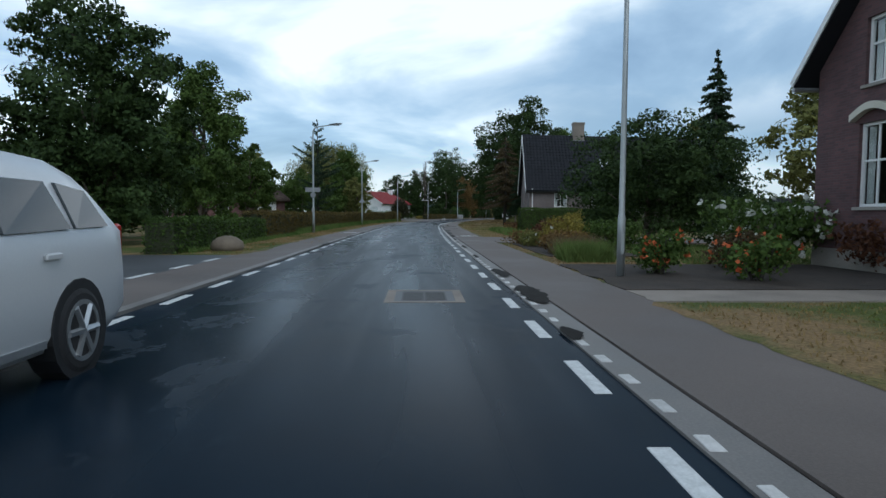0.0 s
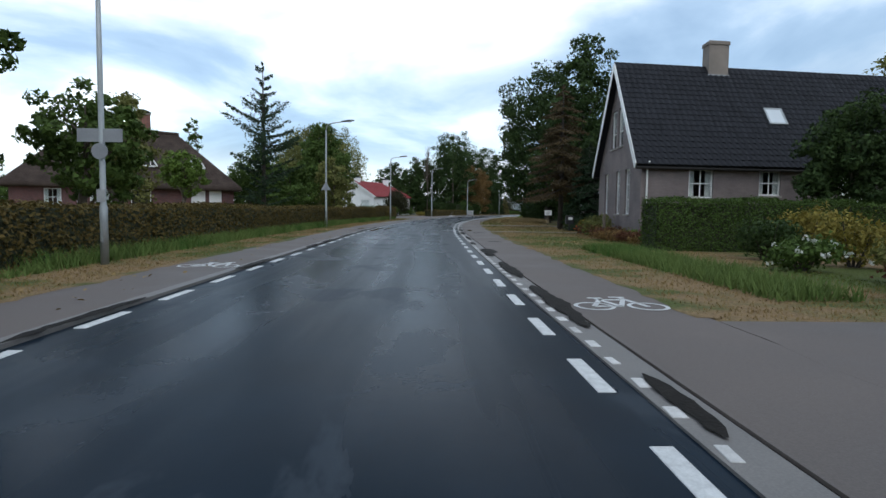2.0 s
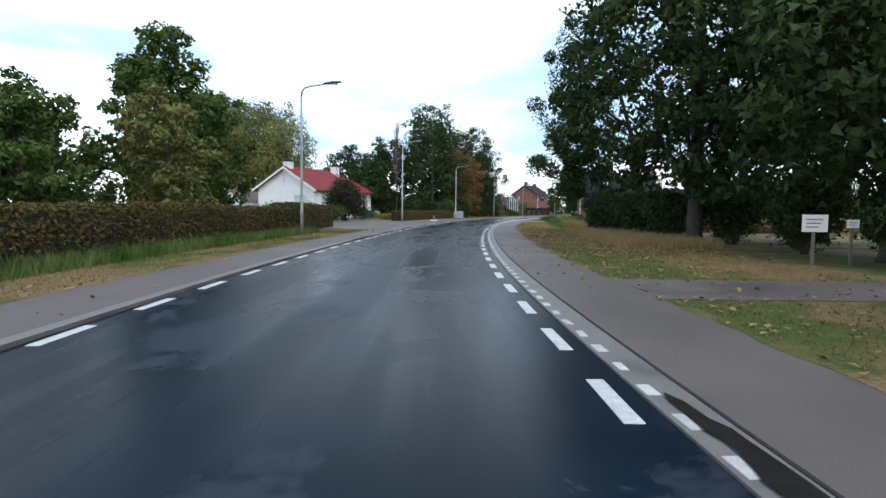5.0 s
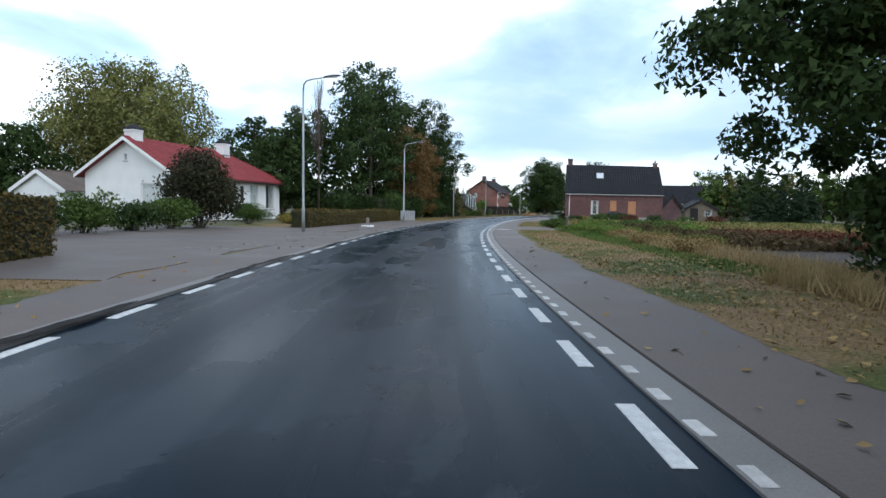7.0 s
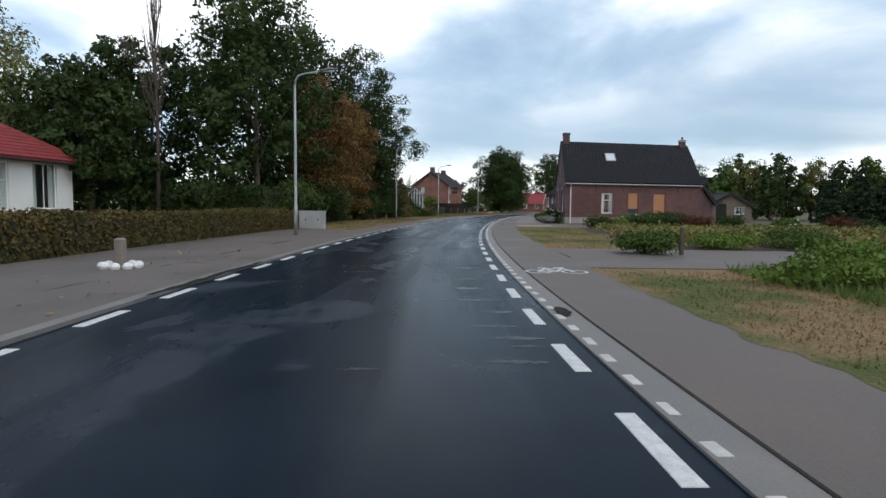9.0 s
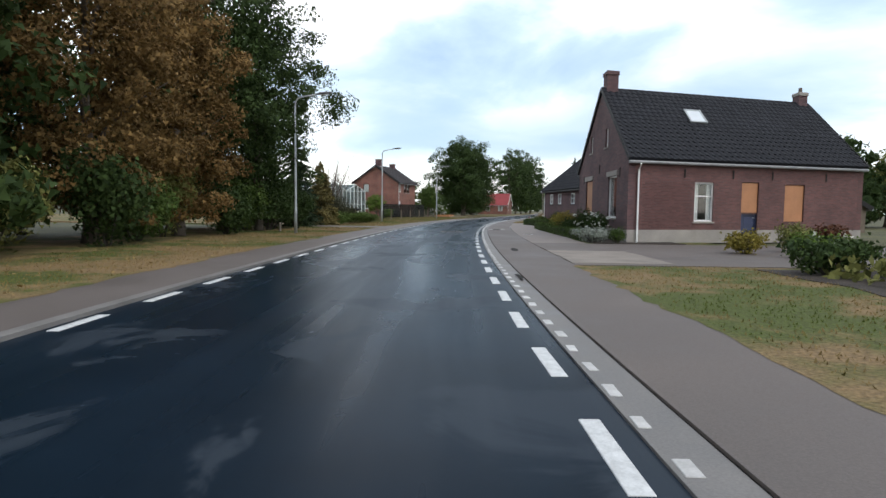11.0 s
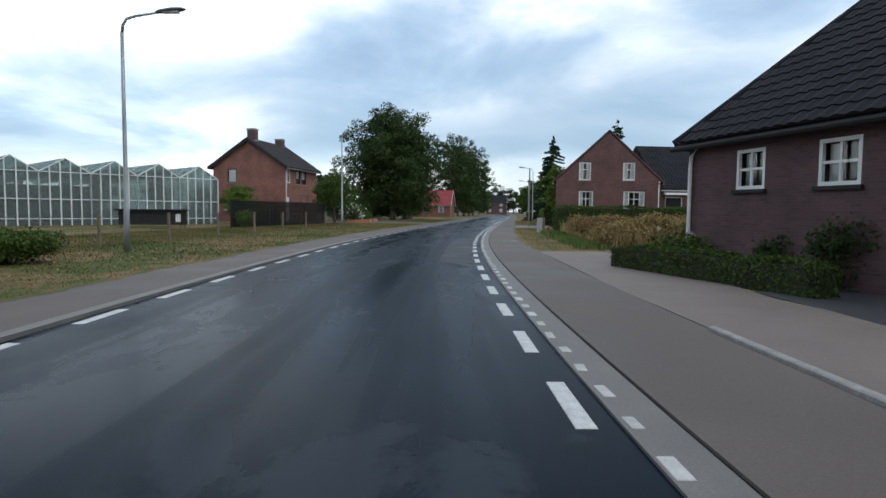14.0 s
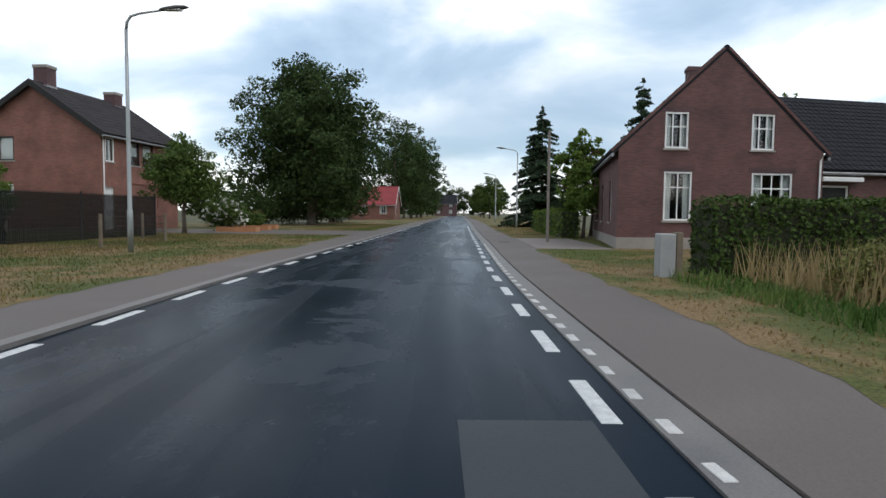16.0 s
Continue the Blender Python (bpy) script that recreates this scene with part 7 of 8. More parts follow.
def scatter_leaves(name, s0, s1, d0, d1, n, z, seed, label, size=0.07):
    rng = np.random.default_rng(seed)
    s = rng.uniform(s0, s1, n)
    d = rng.uniform(d0, d1, n)
    p = np.array([at(a, b, z) for a, b in zip(s, d)])
    p[:, 2] += rng.uniform(0.0, 0.03, n)
    v = leaf_cards(p, size, rng, up=0.15, long=1.3, out=np.tile((0, 0, 3.0), (n, 1)))
    return tagged(quads(name, v, "fallen"), label, "fallen leaves", kind="stuff")


scatter_leaves("fallen_leaves", 46, 110, 4.4, 10.0, 2600, 0.05, 630, "yellow and brown fallen leaves on the verge")
scatter_leaves("fallen_leaves", 78, 104, 5.2, 10.5, 2200, 0.05, 634, "brown fallen leaves below the oaks", 0.07)
scatter_leaves("fallen_leaves", 70, 112, 3.1, 4.5, 160, 0.042, 631, "a few fallen leaves on the cycle path")
scatter_leaves("fallen_leaves", 20, 130, -5.6, -2.9, 420, 0.06, 632, "a few fallen leaves beside the cycle path")
scatter_leaves("fallen_leaves", 140, 200, -7.5, -4.2, 420, 0.05, 633, "fallen leaves on the verge below the wood")

# ---------------------------------------------------------------- garden plants on the right
B = bush
B("rose_bush", 11.9, 6.2, (1.3, 1.3, 1.0), "leaf", 900, 0.08, 700, "rose bush with orange-red flowers", flowers="petal_red", nf=30, fl=0.08)
B("rose_bush", 10.6, 7.6, (1.5, 1.4, 1.0), "leaf", 900, 0.08, 701, "rose bush with orange-red flowers", flowers="petal_red", nf=26, fl=0.08)
B("rose_bush", 12.8, 8.4, (1.6, 1.5, 1.1), "leaf_brown", 900, 0.08, 702, "thin rose bush with red flowers", flowers="petal_red", nf=20, fl=0.08)
B("white_flower_bush", 14.2, 10.0, (3.6, 2.4, 2.0), "leaf", 3000, 0.10, 703, "tall shrub with many white flowers", flowers="petal_white", nf=130, fl=0.13)
B("garden_bush", 12.0, 11.6, (2.6, 2.4, 1.3), "leaf_red", 1800, 0.09, 704, "reddish-brown garden bush in the bed")
B("garden_bush", 21.0, 13.0, (3.0, 2.4, 1.3), "leaf_dark", 2200, 0.10, 705, "dark green garden bush on the lawn")
blades("ornamental_grass", 14.9, 16.2, 5.0, 6.3, 2600, 0.5, "grass_green", 706, "tuft of tall grey-green ornamental grass", width=0.012, bend=0.35)
blades("ornamental_grass", 16.8, 18.6, 5.3, 6.6, 2400, 0.55, "grass_brown", 707, "tuft of brown ornamental grass", width=0.012, bend=0.35)
B("heather", 18.6, 5.7, (1.8, 1.6, 0.8), "leaf_orange", 1400, 0.07, 708, "low orange-brown heather in the bed")
B("garden_bush", 21.6, 6.7, (2.4, 2.2, 1.25), "leaf_yellow", 3000, 0.07, 709, "dense yellow-green garden bush", flowers="petal_white", nf=8, fl=0.09)
B("garden_bush", 22.4, 5.6, (1.7, 1.3, 0.7), "leaf_olive", 1600, 0.06, 710, "low olive-green garden bush in the bed", flowers="petal_white", nf=10, fl=0.06)
B("heather", 24.0, 5.5, (1.9, 1.5, 0.7), "leaf_orange", 1500, 0.06, 711, "low orange-brown heather in the bed")
B("barberry", 25.0, 7.0, (2.4, 2.2, 1.3), "leaf_red", 3200, 0.07, 712, "dense red-brown barberry bush")
B("garden_bush", 20.2, 8.0, (2.4, 2.0, 1.2), "leaf", 1600, 0.09, 713, "low green garden bush in the bed")
for k, (s, d, w, h, m, fl) in enumerate([(35.0, 10.2, 2.0, 1.0, "leaf_olive", "petal_white"), (37.5, 9.4, 1.8, 0.8, "leaf", "petal_white"), (38.6, 11.4, 1.8, 1.5, "leaf_yellow", None), (36.6, 12.4, 2.4, 1.3, "leaf", None),
                                         (40.6, 10.4, 1.8, 1.2, "leaf_dark", None), (41.4, 12.0, 1.8, 1.6, "leaf_yellow", None), (33.4, 11.4, 2.6, 1.2, "leaf_dark", None), (34.6, 13.8, 2.6, 1.7, "leaf", None), (33.0, 9.2, 2.2, 0.9, "leaf_red", None)]):
    B("garden_bush", s, d, (w, w, h), m, 1500, 0.08, 720 + k, {"leaf_yellow": "yellow-leaved garden bush beside the drive", "leaf_red": "red-brown garden bush beside the drive"}.get(m, "green garden bush beside the drive"), flowers=fl, nf=30, fl=0.09, group="bushes in the front garden")
for k, (s, d, w, h, m) in enumerate([(49.2, 8.9, 2.0, 0.6, "leaf_orange"), (50.8, 9.0, 2.0, 0.65, "leaf_red"), (47.6, 9.2, 2.0, 0.55, "leaf_red"), (46.2, 9.4, 1.8, 0.5, "leaf_orange"), (48.6, 9.9, 1.4, 0.5, "leaf"), (50.3, 9.8, 1.4, 0.5, "leaf_light")]):
    B("heather", s, d, (w, w * 0.8, h), m, 1500, 0.06, 740 + k, "low russet border plants before the house wall" if m != "leaf" else "low green border plants before the house wall", group="border plants before the grey house")
B("garden_bush", 54.0, 9.5, (1.9, 1.8, 1.25), "leaf_olive", 1900, 0.07, 750, "rounded yellow-green bush before the gable")
B("azalea", 55.8, 9.4, (1.4, 1.3, 0.7), "leaf_red", 1100, 0.06, 751, "low orange-flowered bush before the gable", flowers="petal_red", nf=30, fl=0.06)
B("garden_bush", 57.4, 10.2, (1.5, 1.4, 0.8), "leaf", 1100, 0.07, 752, "low green bush with pale flowers", flowers="petal_white", nf=24, fl=0.06)
B("garden_bush", 60.8, 10.8, (1.6, 1.4, 0.9), "leaf_yellow", 1100, 0.07, 753, "low yellow-green bush beside the wing")
B("bush", 70.0, 11.3, (1.7, 1.5, 0.7), "leaf", 1200, 0.08, 754, "low green bush at the corner of the wing")
for k in range(6):
    B("bush", 75.5 + 2.7 * k, 12.4 + (k % 2) * 1.2, (2.8, 2.4, 2.2 + 0.5 * (k % 3)), "leaf_dark", 2600, 0.12, 760 + k, "dark undergrowth below the oaks", group="undergrowth below the oaks")

# before the bungalow
for k in range(6):
    B("bush", 103.5 + 2.6 * k, -15.0 + 0.35 * k, (3.0, 2.2, 1.5 + 0.3 * (k % 2)), ("leaf_dark", "leaf")[k % 2], 2200, 0.11, 780 + k, "dark garden shrub before the bungalow", group="shrubs before the bungalow")
for k in range(4):
    B("garden_bush", 128.0 + 2.6 * k, -11.6 - 0.6 * k, (2.0, 1.8, 0.75), ("leaf_yellow", "leaf", "leaf_olive", "leaf")[k], 1300, 0.08, 790 + k, "low garden bush behind the low hedge", group="low bushes behind the hedge")

B("box_ball", 125.6, -13.4, (3.6, 2.6, 1.55), "box_hedge", 5000, 0.06, 798, "broad clipped green shrub before the bungalow")

# before the farmhouse and the barn
B("silver_bush", 162.2, 7.15, (1.7, 1.2, 0.72), "silver_leaf", 2200, 0.05, 800, "silver-grey lavender bush at the farmhouse corner")
B("box_ball", 161.9, 8.0, (0.8, 0.8, 0.75), "box_hedge", 900, 0.05, 801, "small rounded green bush at the farmhouse corner")
B("rose_bush", 164.4, 7.7, (1.3, 1.0, 1.35), "leaf_dark", 1200, 0.07, 802, "rose bush with white flowers before the farmhouse", flowers="petal_white", nf=24, fl=0.10)
B("rose_bush", 166.8, 7.7, (1.6, 1.0, 1.5), "leaf_dark", 1500, 0.07, 803, "rose bush with white flowers before the farmhouse", flowers="petal_white", nf=26, fl=0.10)
for k, (s, d, w, h, m, fl) in enumerate([(170.4, 7.9, 2.6, 1.05, "leaf_dark", None), (172.6, 7.8, 1.6, 0.8, "leaf", None), (174.9, 7.7, 2.0, 1.35, "leaf_yellow", None), (176.7, 7.5, 1.5, 0.8, "leaf", "petal_pink"),
                                        (178.3, 7.6, 1.7, 1.1, "leaf_dark", None), (185.9, 8.4, 1.7, 1.35, "leaf_dark", None), (187.4, 8.3, 1.7, 1.2, "leaf_dark", None), (189.2, 6.9, 1.4, 0.95, "leaf", "petal_white")]):
    B("garden_bush", s, d, (w, 1.2, h), m, 1700, 0.062, 810 + k, {"leaf_yellow": "dense yellow-green bush before the barn wall", "leaf": "low flowering border bush before the barn wall"}.get(m, "dark green border bush before the barn wall"),
      flowers=fl, nf=18, fl=0.08, group="border bushes before the barn")
B("juniper", 150.9, 13.7, (4.4, 3.2, 1.15), "leaf_dark", 4500, 0.08, 824, "broad dark dome of juniper beside the yard")
B("garden_bush", 156.6, 10.6, (1.2, 1.2, 0.9), "leaf_yellow", 1200, 0.07, 825, "yellow-green bush in the yard bed")
B("garden_bush", 157.4, 12.6, (1.5, 1.3, 1.0), "leaf_olive", 1300, 0.07, 826, "olive-green bush in the yard bed")
B("flower_bush", 158.6, 14.2, (1.3, 1.2, 1.1), "leaf_red", 1200, 0.07, 827, "reddish bush before the farmhouse wall")
B("flower_bush", 154.8, 11.8, (1.8, 1.6, 0.8), "leaf_light", 1400, 0.07, 828, "light green bush with white flowers", flowers="petal_white", nf=20, fl=0.08)
for k in range(7):
    B("garden_bush", 150.5 - 1.2 * (k % 3), 9.5 + 2.6 * k, (2.0, 1.7, 0.9 + 0.2 * (k % 2)), ("leaf_dark", "leaf", "leaf_red")[k % 3], 1200, 0.09, 830 + k, "garden bush at the edge of the yard", flowers="petal_white" if k % 3 == 1 else None, nf=14, group="bushes at the edge of the yard")
for k in range(16):
    B("bush", 198.2 + (k * 5 % 13), 7.9 + (k * 3 % 7) * 0.6, (2.3, 2.0, 1.0 + 0.08 * (k % 4)), ("leaf_weed", "leaf_olive", "leaf_rust", "leaf_weed")[k % 4], 3200, 0.06, 880 + k, "clump of tall dry weeds", group="clumps of dry weeds")
for k in range(12):
    B("bush", 106.5 + 1.5 * k, 9.0 + (k % 3) * 0.7, (1.9, 1.6, 0.55 + 0.1 * (k % 3)), ("leaf_weed", "leaf_olive", "leaf_brown")[k % 3], 1900, 0.055, 900 + k, "low tangled weeds along the field edge", group="weeds along the field edge")
for k in range(24):
    B("bush", 197.6 + (k * 5 % 14), 7.7 + 0.6 * k, (2.6, 2.4, 1.05 + 0.1 * (k % 4)), ("leaf_weed", "leaf_rust", "leaf_weed")[k % 3], 1800, 0.085, 840 + k, "clump of tall dry weeds", group="clumps of dry weeds")
for k in range(3):
    B("bush", 240.5 + 2.2 * k, -12.4 - 0.9 * k, (2.2, 1.8, 1.3), ("leaf", "leaf_dark", "leaf_red")[k], 1300, 0.1, 850 + k, "garden bush beside the two-storey house", group="bushes beside the two-storey house")
B("bush", 214.5, -13.8, (1.6, 1.4, 1.3), "leaf", 1300, 0.09, 855, "rounded bush behind the fence")
for k in range(5):
    B("bush", 246.0 + 6 * k, -17 + k, (4.5, 3.5, 3.2), "leaf_dark", 2000, 0.2, 860 + k, "dark shrubs below the lime trees", group="shrubs below the lime trees")

# ---------------------------------------------------------------- street details


def on_road(name, s, d, z, label, category, group=""):
    return thing(name, frame_at(s, d, z), label, category, group)


def utility_cover(s, d, w=1.35, h=0.85):
    t = on_road("utility_cover", s, d, 0.0, "pale concrete frame with a cast iron cover in the asphalt", "utility cover", "utility covers")
    fr = Geo()
    for x0, x1, y0, y1 in ((-w / 2, w / 2, -h / 2, -h / 2 + 0.12), (-w / 2, w / 2, h / 2 - 0.12, h / 2), (-w / 2, -w / 2 + 0.14, -h / 2 + 0.12, h / 2 - 0.12), (w / 2 - 0.14, w / 2, -h / 2 + 0.12, h / 2 - 0.12)):
        fr.box(x0, x1, y0, y1, -0.02, 0.005)
    obj("cover_surround", fr, "concrete", t)
    obj("cover_bed", Geo().box(-w / 2 + 0.14, w / 2 - 0.14, -h / 2 + 0.12, h / 2 - 0.12, -0.02, 0.002), "side_asphalt", t)
    for k in range(2):
        x = -w / 2 + 0.25 + k * (w - 0.5) / 2
        g = Geo().bevel_box(x, x + (w - 0.5) / 2 - 0.01, -h / 2 + 0.21, h / 2 - 0.21, -0.02, 0.004, 0.003)
        c = obj("cover_plate", g, "iron", t)
        rb = Geo()
        for i in range(5):
            y = -h / 2 + 0.25 + i * (h - 0.5) / 5
            rb.box(x + 0.03, x + (w - 0.5) / 2 - 0.04, y, y + 0.03, 0.004, 0.008)
        obj("cover_rib", rb, "iron", c)


utility_cover(8.8, 1.2, 1.2, 1.4)
utility_cover(172.2, 0.98, 1.25, 0.9)


def drain(s, d, pale=False):
    t = on_road("drain_grate", s, d, 0.036, "cast iron drain grate in the cycle path", "drain grate", "drain grates")
    g = Geo()
    for x0, x1, y0, y1 in ((-0.25, 0.25, -0.2, -0.16), (-0.25, 0.25, 0.16, 0.2), (-0.25, -0.21, -0.16, 0.16), (0.21, 0.25, -0.16, 0.16)):
        g.box(x0, x1, y0, y1, -0.01, 0.006)
    obj("grate_frame", g, "pale_stone" if pale else "iron", t)
    for i in range(6):
        x = -0.19 + i * 0.066
        obj("grate_bar", Geo().box(x, x + 0.03, -0.16, 0.16, -0.01, 0.004), "iron", t)
    obj("grate_pit", Geo().box(-0.21, 0.21, -0.16, 0.16, -0.008, -0.004), "mud_and_shade", t)


for s, d, pl in ((47.8, 3.75, False), (56.4, 3.88, False), (169.1, 5.1, True), (201.4, 3.9, True), (227.0, 3.7, False)):
    drain(s, d, pl)


t = on_road("drain_pit", 176.05, 3.6, 0.036, "wide dark drain between pale stone slabs in the cycle path", "drain", "")
obj("grate_pit", Geo().box(-0.23, 0.23, -0.44, 0.44, -0.008, 0.002), "mud_and_shade", t)
for i in range(9):
    y = -0.40 + i * 0.095
    obj("grate_bar", Geo().box(-0.22, 0.22, y, y + 0.035, -0.008, 0.006), "iron", t)
for x0, x1 in ((-0.54, -0.25), (0.25, 0.50)):
    obj("slab", Geo().bevel_box(x0, x1, -0.40, 0.42, -0.02, 0.007, 0.006), "kerb_stone", t, "pale worn stone slab")
t = on_road("paving_slab", 177.15, 3.93, 0.036, "single pale slab let into the cycle path", "slab", "")
obj("slab", Geo().bevel_box(-0.13, 0.13, -0.13, 0.13, -0.02, 0.006, 0.005), "kerb_stone", t)
t = on_road("kerb_edge", 180.65, 4.56, 0.03, "raised pale kerb between path and forecourt", "kerb", "")
obj("kerb", Geo().bevel_box(-0.05, 0.05, -1.55, 1.55, -0.02, 0.05, 0.012), "kerb_stone", t)


def blot(name, s, d, rs, rd_, z, mat, label, category, seed):
    """A thin irregular patch on the road surface."""
    rng = np.random.default_rng(seed)
    n = 22
    ph = rng.uniform(0, 6.28, 4)
    pts = []
    for i in range(n):
        a = 2 * math.pi * i / n
        r = 1 + 0.16 * math.sin(2 * a + ph[0]) + 0.09 * math.sin(3 * a + ph[1]) + 0.06 * math.sin(5 * a + ph[2]) + 0.05 * math.sin(9 * a + ph[3])
        pts.append((s + rs * r * math.cos(a), d + rd_ * r * math.sin(a)))
    g = Geo()
    g.v = [at(a, b, z) for a, b in pts] + [at(s + (a - s) * 0.96, d + (b - d) * 0.96, z + 0.003) for a, b in pts]
    g.f = [(i, (i + 1) % n, n + (i + 1) % n, n + i) for i in range(n)] + [tuple(n + i for i in range(n))]
    g.f = [tuple(reversed(f)) for f in g.f]
    return tagged(obj(name, g, mat), label, category)


def water_film(s, d, rs, rd_, seed):
    """A patch of standing water across a rut, broken into ragged tongues along the way of travel."""
    rng = np.random.default_rng(seed)
    n = 26
    g = Geo()
    lo, hi = np.cumsum(rng.normal(size=n + 1)) * 0.22, np.cumsum(rng.normal(size=n + 1)) * 0.22
    for k in range(n + 1):
        u = k / n
        e = math.sin(math.pi * u) ** 0.7
        a = max(0.02, 0.7 + 0.5 * math.sin(lo[k]) + 0.3 * rng.normal()) * e
        b = max(0.02, 0.7 + 0.5 * math.sin(hi[k]) + 0.3 * rng.normal()) * e
        x = d + rd_ * (2 * u - 1)
        g.v += [at(s - rs * a, x, 0.002), at(s + rs * b, x, 0.002)]
    g.f = [(2 * k, 2 * k + 2, 2 * k + 3, 2 * k + 1) for k in range(n)]
    return tagged(obj("puddle", g, "film"), "thin ragged film of rainwater in the wheel rut", "puddle", "films of water in the wheel ruts")


def silt_and_shade_strip(s0, s1, d0, d1, z, seed, label):
    """A ragged dark run, for silt and for painted kerb shade, that thins out at both ends and breaks its outline."""
    rng = np.random.default_rng(seed)
    n = max(8, int((s1 - s0) / 0.16))
    g = Geo()
    mid = (d0 + d1) / 2
    drift = np.cumsum(rng.normal(size=n + 1)) * 0.012
    drift -= np.linspace(drift[0], drift[-1], n + 1)
    for k in range(n + 1):
        u = k / n
        w = (d1 - d0) / 2 * (0.12 + 0.88 * math.sin(math.pi * u) ** 0.45) * rng.uniform(0.7, 1.15)
        sk = s0 + (s1 - s0) * u
        g.v += [at(sk, mid + drift[k] - w * rng.uniform(0.8, 1.1), z), at(sk, mid + drift[k] + w * rng.uniform(0.8, 1.1), z)]
    g.f = [(2 * k, 2 * k + 1, 2 * k + 3, 2 * k + 2) for k in range(n)]
    return tagged(obj("silt_patch", g, "mud_and_shade"), label, "silt")


for k, (s0, s1, d0, d1) in enumerate([(5.4, 6.1, 2.62, 2.86), (7.8, 9.9, 2.68, 3.12), (11.3, 13.0, 2.68, 3.0), (16.4, 17.6, 2.72, 2.86), (20.9, 23.0, 2.74, 2.9), (24.9, 25.8, 2.74, 2.88),
                                      (27.9, 29.2, 2.76, 2.93), (31.0, 34.5, 2.78, 3.08), (35.7, 38.9, 2.78, 3.12), (40.6, 41.9, 2.75, 3.05), (41.6, 43.6, 2.72, 3.32), (45.6, 47.2, 2.70, 2.92), (49.0, 52.0, 2.72, 2.95),
                                      (54.0, 57.5, 2.72, 3.0), (58.4, 61.5, 2.70, 3.0), (63.0, 66.0, 2.72, 2.92), (119.9, 120.5, 2.74, 2.95), (148.7, 149.8, 2.88, 2.98), (176.4, 177.2, 2.8, 2.95)]):
    silt_and_shade_strip(s0, s1, d0, d1, 0.0385, 900 + k, "wet black silt along the gutter")
blot("silt_patch", 56.2, 3.5, 0.42, 0.09, 0.0385, "mud_and_shade", "dark damp patch on the cycle path", "silt", 922)
# black strips along the left kerb paint the shade of its face
for k, (s0, s1) in enumerate([(22.0, 24.5), (30.0, 32.8), (36.5, 39.0), (43.2, 44.9), (45.8, 48.2), (50.0, 53.5), (55.0, 59.0), (60.5, 63.5), (84.5, 89.6), (91.8, 95.2), (97.6, 102.8), (106.0, 109.0), (113.0, 118.0), (121.0, 126.0)]):
    silt_and_shade_strip(s0, s1, -2.74, -2.56, 0.0515, 930 + k, "black strip painted for the shade of the kerb face")
for k, (s, d, a, b, m, zz) in enumerate([(60.2, -2.25, 2.6, 0.22, "puddle", 0.0), (62.5, -1.75, 1.6, 0.12, "puddle", 0.0), (60.5, -3.2, 0.8, 0.22, "puddle", 0.046), (59.6, 3.35, 1.0, 0.16, "puddle", 0.037)]):
    blot("puddle", s, d, a, b, zz + 0.001, m, "thin shallow rainwater puddle reflecting the sky", "puddle", 960 + k)
blot("silt_patch", 157.05, 3.58, 0.62, 0.13, 0.0365, "mud_and_shade", "wet black silt in a hollow of the cycle path", "silt", 990)
# thin films of water standing in the wheel ruts
for k, (s, d, a, b) in enumerate([(117.9, 1.95, 0.08, 0.30), (118.45, 2.15, 0.06, 0.20), (118.8, 2.05, 0.07, 0.34), (119.4, 1.9, 0.08, 0.32), (120.3, 2.05, 0.10, 0.24), (121.2, 1.92, 0.12, 0.38), (122.4, 1.8, 0.13, 0.24),
                                  (123.6, 1.95, 0.16, 0.38), (125.6, 1.9, 0.18, 0.3), (117.65, 0.66, 0.06, 0.18), (50.15, 0.45, 0.10, 0.32), (50.0, 1.6, 0.08, 0.22), (52.7, 2.05, 0.08, 0.14), (48.5, 0.3, 0.08, 0.25)]):
    water_film(s, d, a, b, 1100 + k)
# smoother repair strips in the carriageway
for k, (s0, s1, d0, d1) in enumerate([(190.5, 204.5, 1.48, 2.33)]):
    ob = ribbon("asphalt_patch", s0, s1, d0, d1, 0.004, "patch", 0.8)
    tagged(ob, "smoother pale grey repair patch in the asphalt", "asphalt patch", kind="structure")

